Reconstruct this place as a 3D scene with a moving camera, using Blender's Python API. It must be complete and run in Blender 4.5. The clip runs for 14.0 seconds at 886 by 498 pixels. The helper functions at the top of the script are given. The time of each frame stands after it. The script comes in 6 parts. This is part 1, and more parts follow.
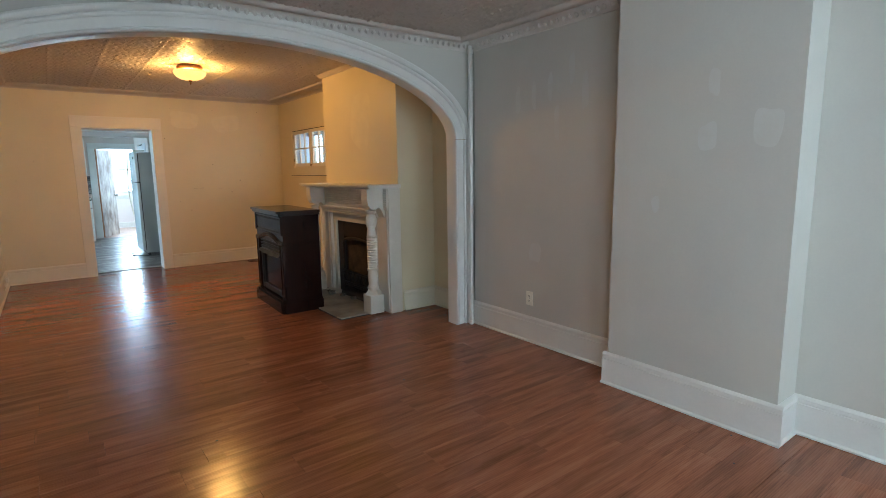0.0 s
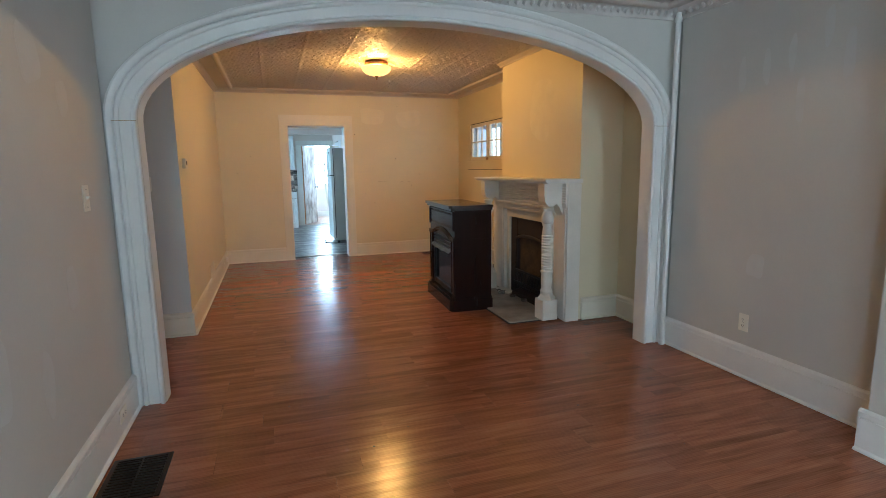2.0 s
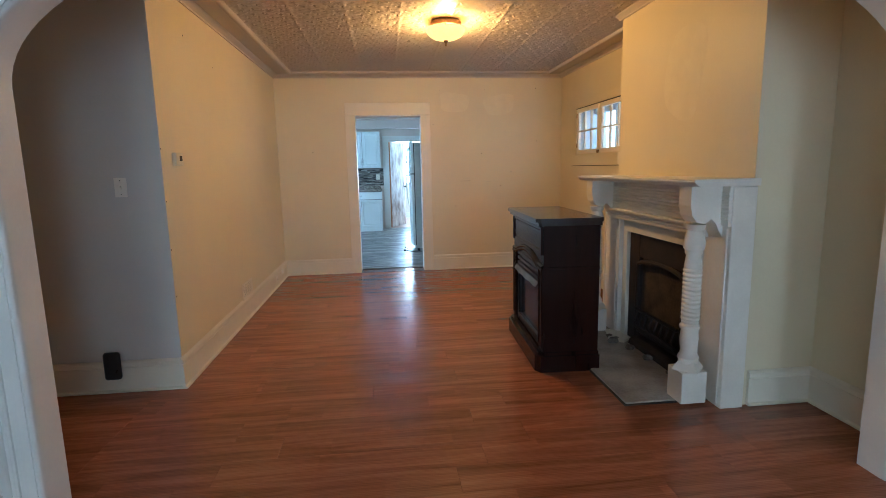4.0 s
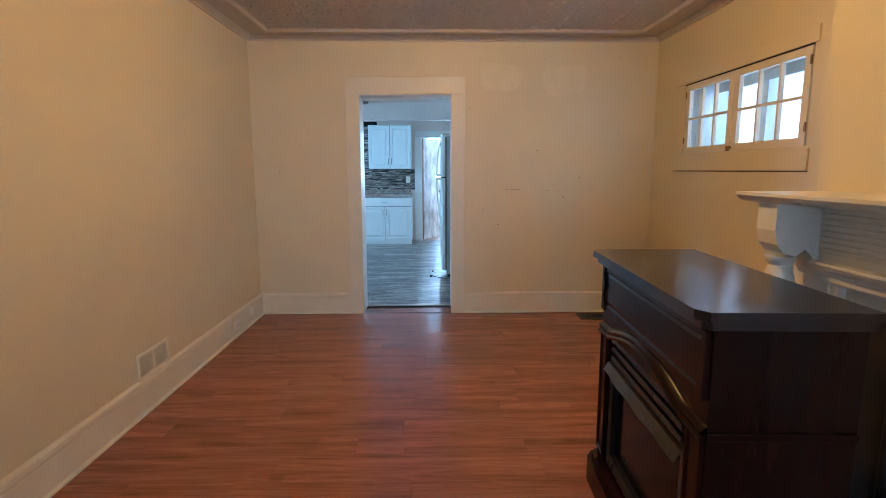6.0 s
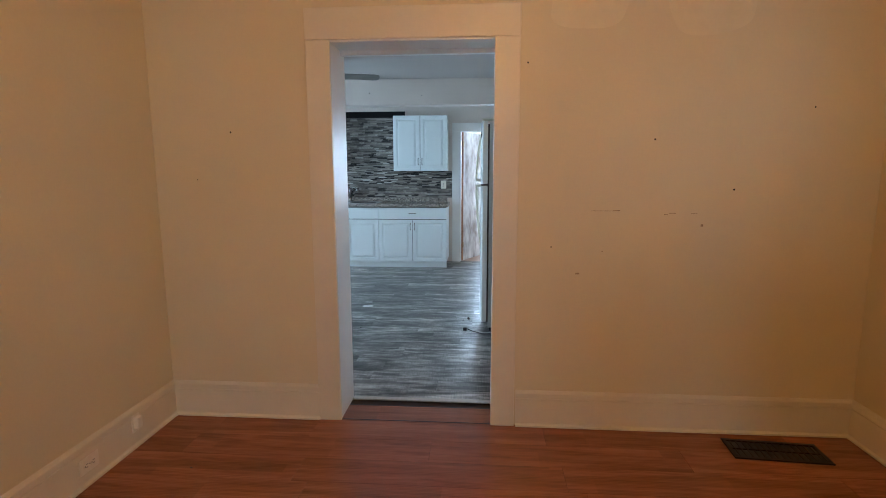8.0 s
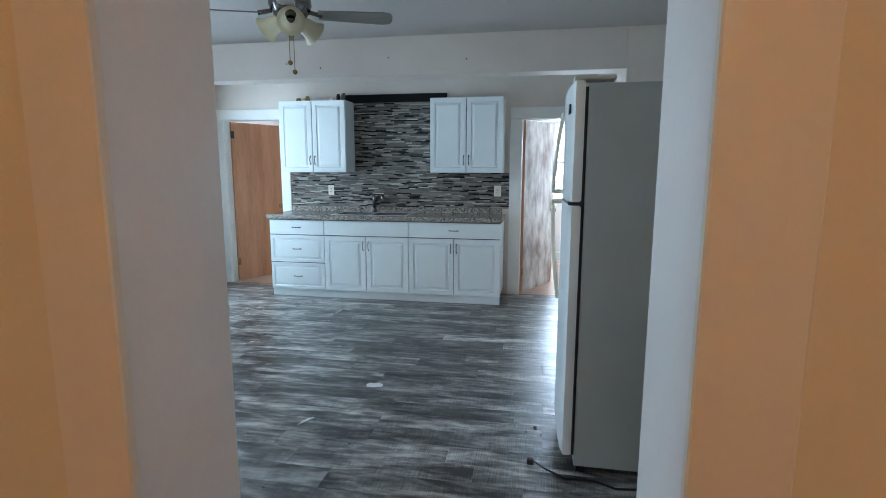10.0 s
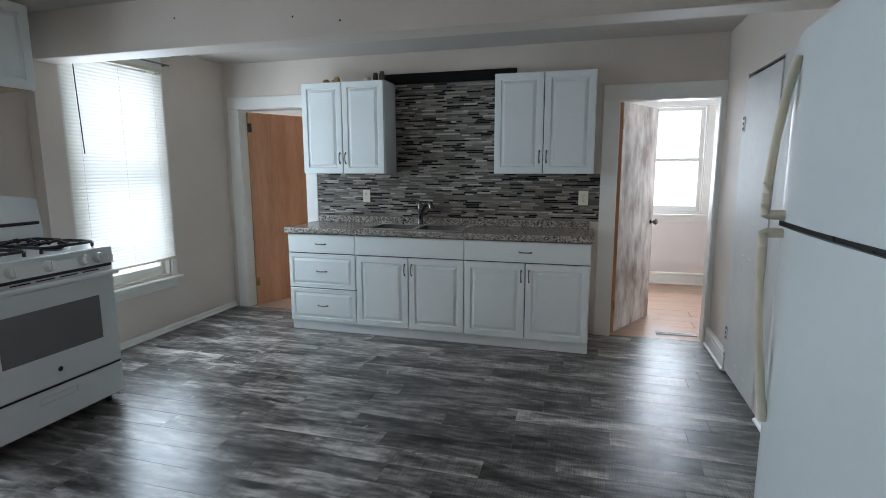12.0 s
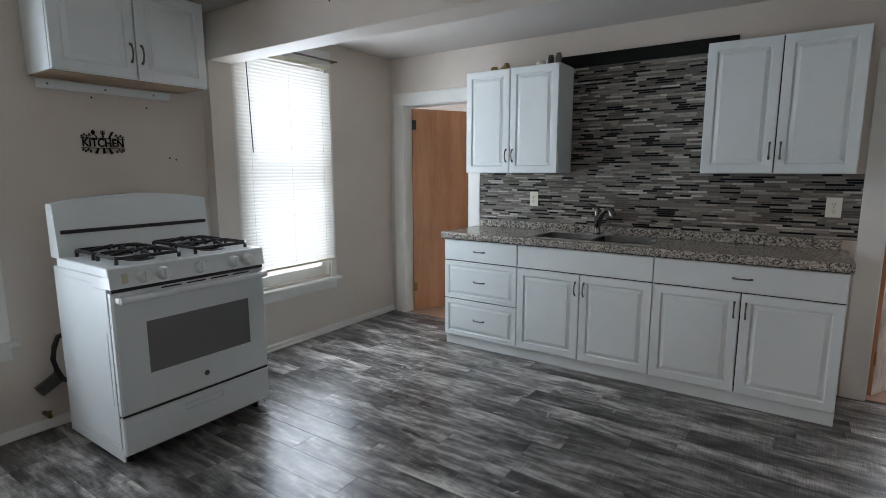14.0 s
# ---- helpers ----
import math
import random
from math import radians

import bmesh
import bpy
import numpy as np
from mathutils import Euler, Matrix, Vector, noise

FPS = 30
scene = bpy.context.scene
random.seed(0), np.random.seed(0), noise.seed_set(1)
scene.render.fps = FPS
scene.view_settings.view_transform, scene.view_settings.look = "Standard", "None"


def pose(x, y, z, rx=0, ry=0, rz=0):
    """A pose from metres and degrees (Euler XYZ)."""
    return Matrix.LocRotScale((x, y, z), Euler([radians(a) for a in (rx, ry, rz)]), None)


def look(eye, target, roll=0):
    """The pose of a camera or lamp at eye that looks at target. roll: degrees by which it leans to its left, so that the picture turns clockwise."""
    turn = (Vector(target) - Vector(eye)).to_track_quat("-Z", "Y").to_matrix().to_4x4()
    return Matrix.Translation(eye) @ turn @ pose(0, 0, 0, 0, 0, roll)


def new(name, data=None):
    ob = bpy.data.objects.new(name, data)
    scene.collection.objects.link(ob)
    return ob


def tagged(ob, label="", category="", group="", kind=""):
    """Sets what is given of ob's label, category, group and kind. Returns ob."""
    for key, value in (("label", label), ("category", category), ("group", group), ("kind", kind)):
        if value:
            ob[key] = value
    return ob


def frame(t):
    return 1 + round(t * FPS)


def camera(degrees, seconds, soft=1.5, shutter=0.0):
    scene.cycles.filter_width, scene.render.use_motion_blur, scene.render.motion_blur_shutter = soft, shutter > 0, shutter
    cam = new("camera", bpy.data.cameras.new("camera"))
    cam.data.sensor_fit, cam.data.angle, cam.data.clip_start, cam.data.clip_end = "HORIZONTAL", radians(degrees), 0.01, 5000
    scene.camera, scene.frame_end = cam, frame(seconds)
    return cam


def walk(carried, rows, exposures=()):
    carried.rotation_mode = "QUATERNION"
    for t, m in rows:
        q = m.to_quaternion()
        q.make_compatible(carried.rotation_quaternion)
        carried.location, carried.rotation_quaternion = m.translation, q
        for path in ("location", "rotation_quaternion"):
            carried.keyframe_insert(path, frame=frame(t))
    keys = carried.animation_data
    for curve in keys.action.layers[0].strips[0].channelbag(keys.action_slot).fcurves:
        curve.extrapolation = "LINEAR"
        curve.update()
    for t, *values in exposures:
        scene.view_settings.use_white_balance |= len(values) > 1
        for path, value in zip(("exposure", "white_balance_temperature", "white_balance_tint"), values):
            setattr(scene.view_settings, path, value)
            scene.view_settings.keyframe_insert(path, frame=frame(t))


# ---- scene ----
cam = camera(81.3, 14.0, soft=0.9)
PATH = [
    (0, (1.115, 0.942, 1.413), (2.31, 2.518, 1.111), -0.8),
    (0.5, (1.131, 0.959, 1.403), (2.237, 2.598, 1.102), -0.7),
    (1, (1.164, 0.985, 1.393), (2.147, 2.7, 1.092), -0.8),
    (1.5, (1.207, 1.079, 1.375), (2.004, 2.888, 1.071), -0.7),
    (2, (1.287, 1.305, 1.394), (1.899, 3.183, 1.083), -0.8),
    (2.5, (1.423, 1.584, 1.367), (1.918, 3.498, 1.058), -0.8),
    (3, (1.563, 1.898, 1.362), (1.961, 3.834, 1.056), -0.8),
    (3.2, (1.634, 2.05, 1.363), (1.982, 3.995, 1.053), -1.0),
    (5.5, (2.198, 4.179, 1.384), (2.296, 6.153, 1.08), -0.2),
    (6, (2.219, 4.725, 1.373), (2.259, 6.702, 1.07), -0.1),
    (6.5, (2.253, 5.255, 1.362), (2.25, 7.233, 1.06), -0.0),
    (7, (2.29, 5.802, 1.372), (2.233, 7.779, 1.069), -0.1),
    (7.5, (2.292, 6.344, 1.379), (2.198, 8.319, 1.077), 0.0),
    (8, (2.335, 6.887, 1.395), (2.187, 8.859, 1.096), -0.1),
    (10.3, (2.159, 9.138, 1.428), (1.772, 11.077, 1.122), -0.0),
    (10.5, (2.136, 9.277, 1.43), (1.724, 11.21, 1.122), -0.1),
    (11, (2.036, 9.644, 1.434), (1.573, 11.565, 1.123), -0.0),
    (11.5, (1.913, 9.957, 1.434), (1.426, 11.872, 1.122), 0.0),
    (12, (1.799, 10.257, 1.437), (1.262, 12.159, 1.13), -0.1),
    (12.5, (1.657, 10.506, 1.442), (1.016, 12.375, 1.135), -0.0),
    (13, (1.558, 10.656, 1.446), (0.769, 12.468, 1.141), -0.0),
    (13.5, (1.546, 10.777, 1.433), (0.58, 12.502, 1.129), -0.2),
    (14, (1.562, 10.836, 1.422), (0.445, 12.468, 1.119), -0.1),
]
EXPOSURES = [(0, 0.17, 5850, 11), (3, 0.38, 5350, 9), (6.5, 0.31, 4900, 12), (8, 0.08, 6050, 20), (10.3, -0.28, 6450, 22), (11.5, -0.69, 6950, 25), (12.5, -0.90, 7750, 33), (14, -0.84, 7850, 34)]
walk(cam, [(t, look(eye, target, roll)) for t, eye, target, roll in PATH], EXPOSURES)

# ---- light: overcast daylight through the windows, one warm ceiling lamp ----
world = bpy.data.worlds.new("world")
scene.world = world
world.use_nodes = True
_wn = world.node_tree.nodes
_sky = _wn.new("ShaderNodeTexSky")
_sky.sky_type = "NISHITA"
_sky.sun_disc = False
_sky.sun_elevation = radians(40)
_sky.sun_rotation = radians(200)
world.node_tree.links.new(_sky.outputs[0], _wn["Background"].inputs[0])
_wn["Background"].inputs[1].default_value = 0.12
_sun = bpy.data.lights.new("sun", "SUN")
_sun.energy, _sun.angle, _sun.color = 0.8, radians(12), (1.0, 0.96, 0.9)
sun = new("sun", _sun)
sun.matrix_world = look((0, -20, 20), (3, 0, 0))


def window_light(name, centre, target, w, h, watts, colour):
    lamp = bpy.data.lights.new(name, "AREA")
    lamp.shape, lamp.size, lamp.size_y = "RECTANGLE", w, h
    lamp.energy, lamp.color = watts, colour
    ob = new(name, lamp)
    ob.matrix_world = look(centre, target)
    return ob


SKY_GLOW = 2.8
LAMP_WATTS, LAMP_COLOUR = 61, (1.0, 0.505, 0.12)
DAY = (0.53, 0.82, 1.0)
window_light("daylight_front_a", (1.25, -1.02, 1.45), (1.25, 2, 1.45), 1.15, 1.65, 19, (0.74, 0.94, 1.0))
window_light("daylight_front_b", (3.15, -1.02, 1.45), (3.15, 2, 1.45), 1.15, 1.65, 26, (0.74, 0.94, 1.0))
# Lamp of an unseen west window, added to brighten the east wall's recess.
window_light("added_daylight_west", (0.31, -0.2, 1.45), (2.0, -0.2, 1.42), 0.85, 1.55, 19, (0.86, 0.97, 1.0))
window_light("daylight_dining", (4.66, 8.30, 1.77), (3.0, 8.30, 1.72), 1.4, 0.52, 6, (0.72, 0.88, 1.0))
window_light("daylight_kitchen_a", (-1.70, 13.585, 1.40), (0, 13.585, 1.38), 0.88, 1.55, 58, DAY)
window_light("daylight_kitchen_blind", (-1.95, 13.585, 1.40), (0, 13.585, 1.38), 0.88, 1.6, 36, DAY)
window_light("daylight_kitchen_b", (-2.03, 11.11, 1.38), (0, 11.11, 1.3), 0.98, 1.70, 62, DAY)
window_light("daylight_porch", (2.585, 17.42, 1.54), (2.585, 16, 1.45), 1.1, 1.30, 150, DAY)
# No east window is known; this lamp is added to brighten the porch.
window_light("added_light_porch_side", (3.62, 16.09, 1.58), (2, 16.09, 1.2), 1.15, 1.30, 28, DAY)
# Lamp with no known window, added to brighten the room behind door_2.
window_light("added_light_back_room", (-1.05, 17.42, 1.55), (-1.05, 16, 1.4), 1.1, 1.30, 75, DAY)

# ---- materials ----


def mat(name, col, rough=0.5, metal=0.0, var=0.06, scale=3.0, fine=60.0, bump=0.0, stretch=(1, 1, 1), col2=None, per_piece=0.0,
        emit=None, strength=0.0, gloss_var=0.08, trans=0.0, piece="object", spec=0.5):
    m = bpy.data.materials.new(name)
    m.use_nodes = True
    nt = m.node_tree
    n, l = nt.nodes, nt.links
    b = n["Principled BSDF"]
    tc = n.new("ShaderNodeTexCoord")
    mp = n.new("ShaderNodeMapping")
    mp.inputs["Scale"].default_value = stretch
    l.new(tc.outputs["Object"], mp.inputs["Vector"])
    big = n.new("ShaderNodeTexNoise")
    big.inputs["Scale"].default_value, big.inputs["Detail"].default_value = scale, 5
    sm = n.new("ShaderNodeTexNoise")
    sm.inputs["Scale"].default_value, sm.inputs["Detail"].default_value = fine, 3
    l.new(mp.outputs[0], big.inputs["Vector"])
    l.new(mp.outputs[0], sm.inputs["Vector"])
    ramp = n.new("ShaderNodeValToRGB")
    c = Vector(col)
    d = Vector(col2) if col2 else c * (1 - 2.2 * var)
    ramp.color_ramp.elements[0].position, ramp.color_ramp.elements[1].position = 0.32, 0.68
    ramp.color_ramp.elements[0].color = (*d, 1)
    ramp.color_ramp.elements[1].color = (*c, 1)
    add = n.new("ShaderNodeMath")
    add.operation = "MULTIPLY_ADD"
    l.new(sm.outputs[0], add.inputs[0])
    add.inputs[1].default_value = 0.3
    l.new(big.outputs[0], add.inputs[2])
    sub = n.new("ShaderNodeMath")
    sub.operation = "SUBTRACT"
    l.new(add.outputs[0], sub.inputs[0])
    sub.inputs[1].default_value = 0.15
    l.new(sub.outputs[0], ramp.inputs[0])
    out = ramp.outputs[0]
    if per_piece:
        hsv = n.new("ShaderNodeHueSaturation")
        if piece == "object":
            rnd = n.new("ShaderNodeObjectInfo").outputs["Random"]
        else:
            rnd = n.new("ShaderNodeNewGeometry").outputs["Random Per Island"]
        mr = n.new("ShaderNodeMapRange")
        mr.inputs["To Min"].default_value, mr.inputs["To Max"].default_value = 1 - per_piece, 1 + per_piece
        l.new(rnd, mr.inputs["Value"])
        l.new(mr.outputs[0], hsv.inputs["Value"])
        l.new(out, hsv.inputs["Color"])
        out = hsv.outputs[0]
    l.new(out, b.inputs["Base Color"])
    b.inputs["Metallic"].default_value = metal
    b.inputs["Specular IOR Level"].default_value = spec
    rr = n.new("ShaderNodeMapRange")
    rr.inputs["To Min"].default_value, rr.inputs["To Max"].default_value = max(0.02, rough - gloss_var), min(1, rough + gloss_var)
    l.new(big.outputs[0], rr.inputs["Value"])
    l.new(rr.outputs[0], b.inputs["Roughness"])
    if bump:
        bp = n.new("ShaderNodeBump")
        bp.inputs["Strength"].default_value, bp.inputs["Distance"].default_value = bump, 0.004
        l.new(add.outputs[0], bp.inputs["Height"])
        l.new(bp.outputs[0], b.inputs["Normal"])
    if emit:
        b.inputs["Emission Color"].default_value = (*emit, 1)
        b.inputs["Emission Strength"].default_value = strength
    if trans:
        b.inputs["Transmission Weight"].default_value = trans
    return m


def plank_mat(name, dark, mid, light, rough, bump, grain=(1.3, 14, 14), per_piece=0.12, detail=8.0, fw=0.35, strip=None, lo=0.42, md=0.66, hi=0.95, warp=0.6, rings=0.0, blotch=0.0, saw=0.0, strip_var=0.1):
    """Boards that run along x: long streaks, a finer grain, arched growth rings, blotches and saw marks; each board its own shade and offset."""
    m = bpy.data.materials.new(name)
    m.use_nodes = True
    nt = m.node_tree
    n, l = nt.nodes, nt.links
    b = n["Principled BSDF"]
    tc = n.new("ShaderNodeTexCoord")
    info = n.new("ShaderNodeObjectInfo")
    off = n.new("ShaderNodeVectorMath")
    off.operation = "MULTIPLY_ADD"
    cmb = n.new("ShaderNodeCombineXYZ")
    for i in range(3):
        l.new(info.outputs["Random"], cmb.inputs[i])
    l.new(cmb.outputs[0], off.inputs[0])
    off.inputs[1].default_value = (37, 53, 11)
    l.new(tc.outputs["Object"], off.inputs[2])
    mp = n.new("ShaderNodeMapping")
    mp.inputs["Scale"].default_value = grain
    l.new(off.outputs[0], mp.inputs["Vector"])
    a = n.new("ShaderNodeTexNoise")
    a.inputs["Scale"].default_value, a.inputs["Detail"].default_value, a.inputs["Distortion"].default_value = 1.6, detail, warp
    a.inputs["Roughness"].default_value = 0.62
    l.new(mp.outputs[0], a.inputs["Vector"])
    mp2 = n.new("ShaderNodeMapping")
    mp2.inputs["Scale"].default_value = (grain[0] * 3, grain[1] * 2.6, grain[2])
    l.new(off.outputs[0], mp2.inputs["Vector"])
    f = n.new("ShaderNodeTexNoise")
    f.inputs["Scale"].default_value, f.inputs["Detail"].default_value = 2.0, 4
    l.new(mp2.outputs[0], f.inputs["Vector"])
    mixv = n.new("ShaderNodeMath")
    mixv.operation = "MULTIPLY_ADD"
    l.new(f.outputs[0], mixv.inputs[0])
    mixv.inputs[1].default_value = fw
    l.new(a.outputs[0], mixv.inputs[2])
    value = mixv.outputs[0]

    def layer(weight, scale3, kind):
        """Adds a further pattern, stretched by scale3 and centred on zero, to the streaks."""
        m3 = n.new("ShaderNodeMapping")
        m3.inputs["Scale"].default_value = scale3
        l.new(off.outputs[0], m3.inputs["Vector"])
        if kind == "rings":
            tex = n.new("ShaderNodeTexWave")
            tex.bands_direction, tex.wave_profile = "Y", "SAW"
            tex.inputs["Scale"].default_value, tex.inputs["Distortion"].default_value = 1.0, 7.0
            tex.inputs["Detail"].default_value, tex.inputs["Detail Scale"].default_value = 2.0, 0.55
            got = tex.outputs["Fac"]
        else:
            tex = n.new("ShaderNodeTexNoise")
            tex.inputs["Scale"].default_value, tex.inputs["Detail"].default_value = 1.0, 3
            got = tex.outputs[0]
        l.new(m3.outputs[0], tex.inputs["Vector"])
        mid0 = n.new("ShaderNodeMath")
        mid0.operation = "SUBTRACT"
        l.new(got, mid0.inputs[0])
        mid0.inputs[1].default_value = 0.5
        ad = n.new("ShaderNodeMath")
        ad.operation = "MULTIPLY_ADD"
        l.new(mid0.outputs[0], ad.inputs[0])
        ad.inputs[1].default_value = weight
        l.new(value, ad.inputs[2])
        return ad.outputs[0]
    if rings:
        value = layer(rings, (2.6, 30, 1), "rings")
    if blotch:
        value = layer(blotch, (2.4, 6, 1), "noise")
    if saw:
        value = layer(saw, (260, 9, 1), "noise")
    ramp = n.new("ShaderNodeValToRGB")
    e = ramp.color_ramp.elements
    e[0].position, e[0].color = lo, (*dark, 1)
    e[1].position, e[1].color = hi, (*light, 1)
    k = e.new(md)
    k.color = (*mid, 1)
    l.new(value, ramp.inputs[0])
    hsv = n.new("ShaderNodeHueSaturation")
    mr = n.new("ShaderNodeMapRange")
    mr.inputs["To Min"].default_value, mr.inputs["To Max"].default_value = 1 - per_piece, 1 + per_piece
    l.new(info.outputs["Random"], mr.inputs["Value"])
    shade = mr.outputs[0]
    if strip:
        sn = n.new("ShaderNodeVectorMath")
        sn.operation = "SNAP"
        l.new(off.outputs[0], sn.inputs[0])
        sn.inputs[1].default_value = strip
        wn = n.new("ShaderNodeTexWhiteNoise")
        l.new(sn.outputs[0], wn.inputs["Vector"])
        m2 = n.new("ShaderNodeMapRange")
        m2.inputs["To Min"].default_value, m2.inputs["To Max"].default_value = 1 - strip_var, 1 + strip_var
        l.new(wn.outputs["Value"], m2.inputs["Value"])
        mul = n.new("ShaderNodeMath")
        mul.operation = "MULTIPLY"
        l.new(m2.outputs[0], mul.inputs[0])
        l.new(shade, mul.inputs[1])
        shade = mul.outputs[0]
    l.new(shade, hsv.inputs["Value"])
    l.new(ramp.outputs[0], hsv.inputs["Color"])
    l.new(hsv.outputs[0], b.inputs["Base Color"])
    wear = n.new("ShaderNodeTexNoise")
    wear.inputs["Scale"].default_value, wear.inputs["Detail"].default_value = 2.2, 6
    l.new(off.outputs[0], wear.inputs["Vector"])
    rr = n.new("ShaderNodeMapRange")
    rr.inputs["To Min"].default_value, rr.inputs["To Max"].default_value = rough - 0.05, rough + 0.08
    l.new(wear.outputs[0], rr.inputs["Value"])
    l.new(rr.outputs[0], b.inputs["Roughness"])
    bp = n.new("ShaderNodeBump")
    bp.inputs["Strength"].default_value, bp.inputs["Distance"].default_value = bump, 0.002
    l.new(mixv.outputs[0], bp.inputs["Height"])
    l.new(bp.outputs[0], b.inputs["Normal"])
    return m


def glass_mat(name, tint=(1, 1, 1), rough=0.0):
    m = bpy.data.materials.new(name)
    m.use_nodes = True
    b = m.node_tree.nodes["Principled BSDF"]
    b.inputs["Base Color"].default_value = (*tint, 1)
    b.inputs["Roughness"].default_value = rough
    b.inputs["Transmission Weight"].default_value = 1.0
    b.inputs["IOR"].default_value = 1.45
    return m


def blend_mat(name, col, rough, light_through):
    """A thin sheet that lets light through, such as a blind's slat or frosted glass."""
    m = bpy.data.materials.new(name)
    m.use_nodes = True
    nt = m.node_tree
    b = nt.nodes["Principled BSDF"]
    b.inputs["Base Color"].default_value = (*col, 1)
    b.inputs["Roughness"].default_value = rough
    t = nt.nodes.new("ShaderNodeBsdfTranslucent")
    t.inputs[0].default_value = (*col, 1)
    mx = nt.nodes.new("ShaderNodeMixShader")
    mx.inputs[0].default_value = light_through
    nt.links.new(b.outputs[0], mx.inputs[1])
    nt.links.new(t.outputs[0], mx.inputs[2])
    nt.links.new(mx.outputs[0], nt.nodes["Material Output"].inputs[0])
    return m


M_WALL_LIVING = mat("wall_paint_grey_cream", (0.62, 0.60, 0.54), 0.6, var=0.035, scale=1.6, fine=90, bump=0.12, col2=(0.57, 0.555, 0.51))
M_WALL_DINING = mat("wall_paint_cream", (0.72, 0.635, 0.43), 0.5, var=0.03, scale=1.3, fine=80, bump=0.12, col2=(0.67, 0.585, 0.40))
M_WALL_KITCHEN = mat("wall_paint_white", (0.715, 0.625, 0.552), 0.6, var=0.035, scale=1.5, fine=90, bump=0.1, col2=(0.65, 0.565, 0.495))
M_WALL_PORCH = mat("porch_wall_paint", (0.80, 0.74, 0.71), 0.6, var=0.035, scale=1.5, fine=90, bump=0.1, col2=(0.74, 0.68, 0.65))
M_PATCH_CREAM = mat("cream_pale_patch", (0.745, 0.665, 0.465), 0.62, var=0.04, scale=9, col2=(0.70, 0.62, 0.43))
M_PATCH = mat("spackle", (0.64, 0.635, 0.595), 0.7, var=0.04, scale=9, col2=(0.612, 0.60, 0.55))
M_CROWN = mat("cornice_paint", (0.66, 0.63, 0.58), 0.45, var=0.05, scale=5, fine=60, bump=0.15, col2=(0.58, 0.54, 0.49))
M_TRIM = mat("trim_gloss_white", (0.80, 0.79, 0.74), 0.34, var=0.03, scale=4, fine=70, bump=0.08, col2=(0.74, 0.73, 0.69))
M_BOARD = mat("old_painted_board", (0.66, 0.65, 0.62), 0.45, var=0.05, scale=2.5, fine=40, stretch=(1, 5, 0.7), bump=0.1, col2=(0.56, 0.55, 0.53))
M_TRIM_CREAM = mat("trim_cream", (0.76, 0.70, 0.56), 0.38, var=0.03, scale=4, fine=70, bump=0.08)
M_TIN = mat("tin_ceiling_paint", (0.58, 0.51, 0.43), 0.5, spec=0.3, var=0.05, scale=2.0, fine=40, bump=0.2, col2=(0.54, 0.49, 0.44), gloss_var=0.02)
M_CEIL = mat("ceiling_paint", (0.56, 0.51, 0.47), 0.65, var=0.04, scale=1.1, fine=80, bump=0.1)
M_LAM = plank_mat("red_brown_laminate", (0.175, 0.056, 0.026), (0.295, 0.101, 0.046), (0.385, 0.150, 0.076), 0.19, 0.0, grain=(1.0, 11, 11), per_piece=0.08, strip=(0.61, 0.0651, 9.0), lo=0.42, md=0.66, hi=0.92, detail=5, rings=0.17, strip_var=0.13)
M_VINYL = plank_mat("grey_distressed_vinyl", (0.014, 0.012, 0.011), (0.130, 0.121, 0.112), (0.50, 0.475, 0.445), 0.30, 0.05, grain=(1.6, 7, 7), per_piece=0.45, detail=13, fw=0.4, lo=0.54, md=0.70, hi=0.95, warp=0.5, blotch=0.46, saw=0.26)
M_PORCH = plank_mat("pale_laminate", (0.36, 0.19, 0.12), (0.48, 0.28, 0.19), (0.58, 0.37, 0.26), 0.3, 0.05, per_piece=0.06)
M_GAP = mat("floor_underlay", (0.030, 0.016, 0.012), 0.8, var=0.1)
M_CAB = mat("cabinet_white", (0.775, 0.825, 0.815), 0.32, var=0.015, scale=3, fine=40, col2=(0.745, 0.795, 0.785))
M_CAB_RAW = mat("cabinet_underside_board", (0.42, 0.28, 0.18), 0.6, var=0.1, scale=5)
M_HANDLE = mat("brushed_pewter", (0.18, 0.17, 0.16), 0.38, 0.9, var=0.1, scale=20)
M_STEEL = mat("stainless_steel", (0.50, 0.49, 0.475), 0.32, 1.0, var=0.06, scale=6, fine=200, stretch=(1, 12, 12))
M_CHROME = mat("worn_chrome", (0.20, 0.19, 0.18), 0.24, 1.0, var=0.08, scale=14)
M_STRIP = mat("brushed_threshold_metal", (0.56, 0.53, 0.49), 0.35, 0.7, var=0.08, scale=30)
# Bowls darker than the rim: shade inside them is put into the steel.
M_SINK = mat("shaded_sink_steel", (0.13, 0.127, 0.122), 0.36, 1.0, var=0.08, scale=7)
M_BRASS = mat("aged_brass", (0.35, 0.22, 0.09), 0.38, 0.9, var=0.15, scale=12)
M_APPL = mat("white_enamel", (0.775, 0.825, 0.82), 0.22, var=0.012, scale=2.5, fine=30, col2=(0.75, 0.80, 0.795))
# Darker than the white doors: the shaded side is put into this colour.
M_FRIDGE_SIDE = mat("fridge_textured_white_shaded", (0.47, 0.495, 0.47), 0.42, var=0.03, scale=2.0, fine=220, bump=0.18, col2=(0.42, 0.445, 0.415))
M_IVORY = mat("yellowed_plastic", (0.70, 0.66, 0.52), 0.35, var=0.05, scale=8)
M_BLACK = mat("black_enamel", (0.012, 0.012, 0.013), 0.3, var=0.2, scale=20)
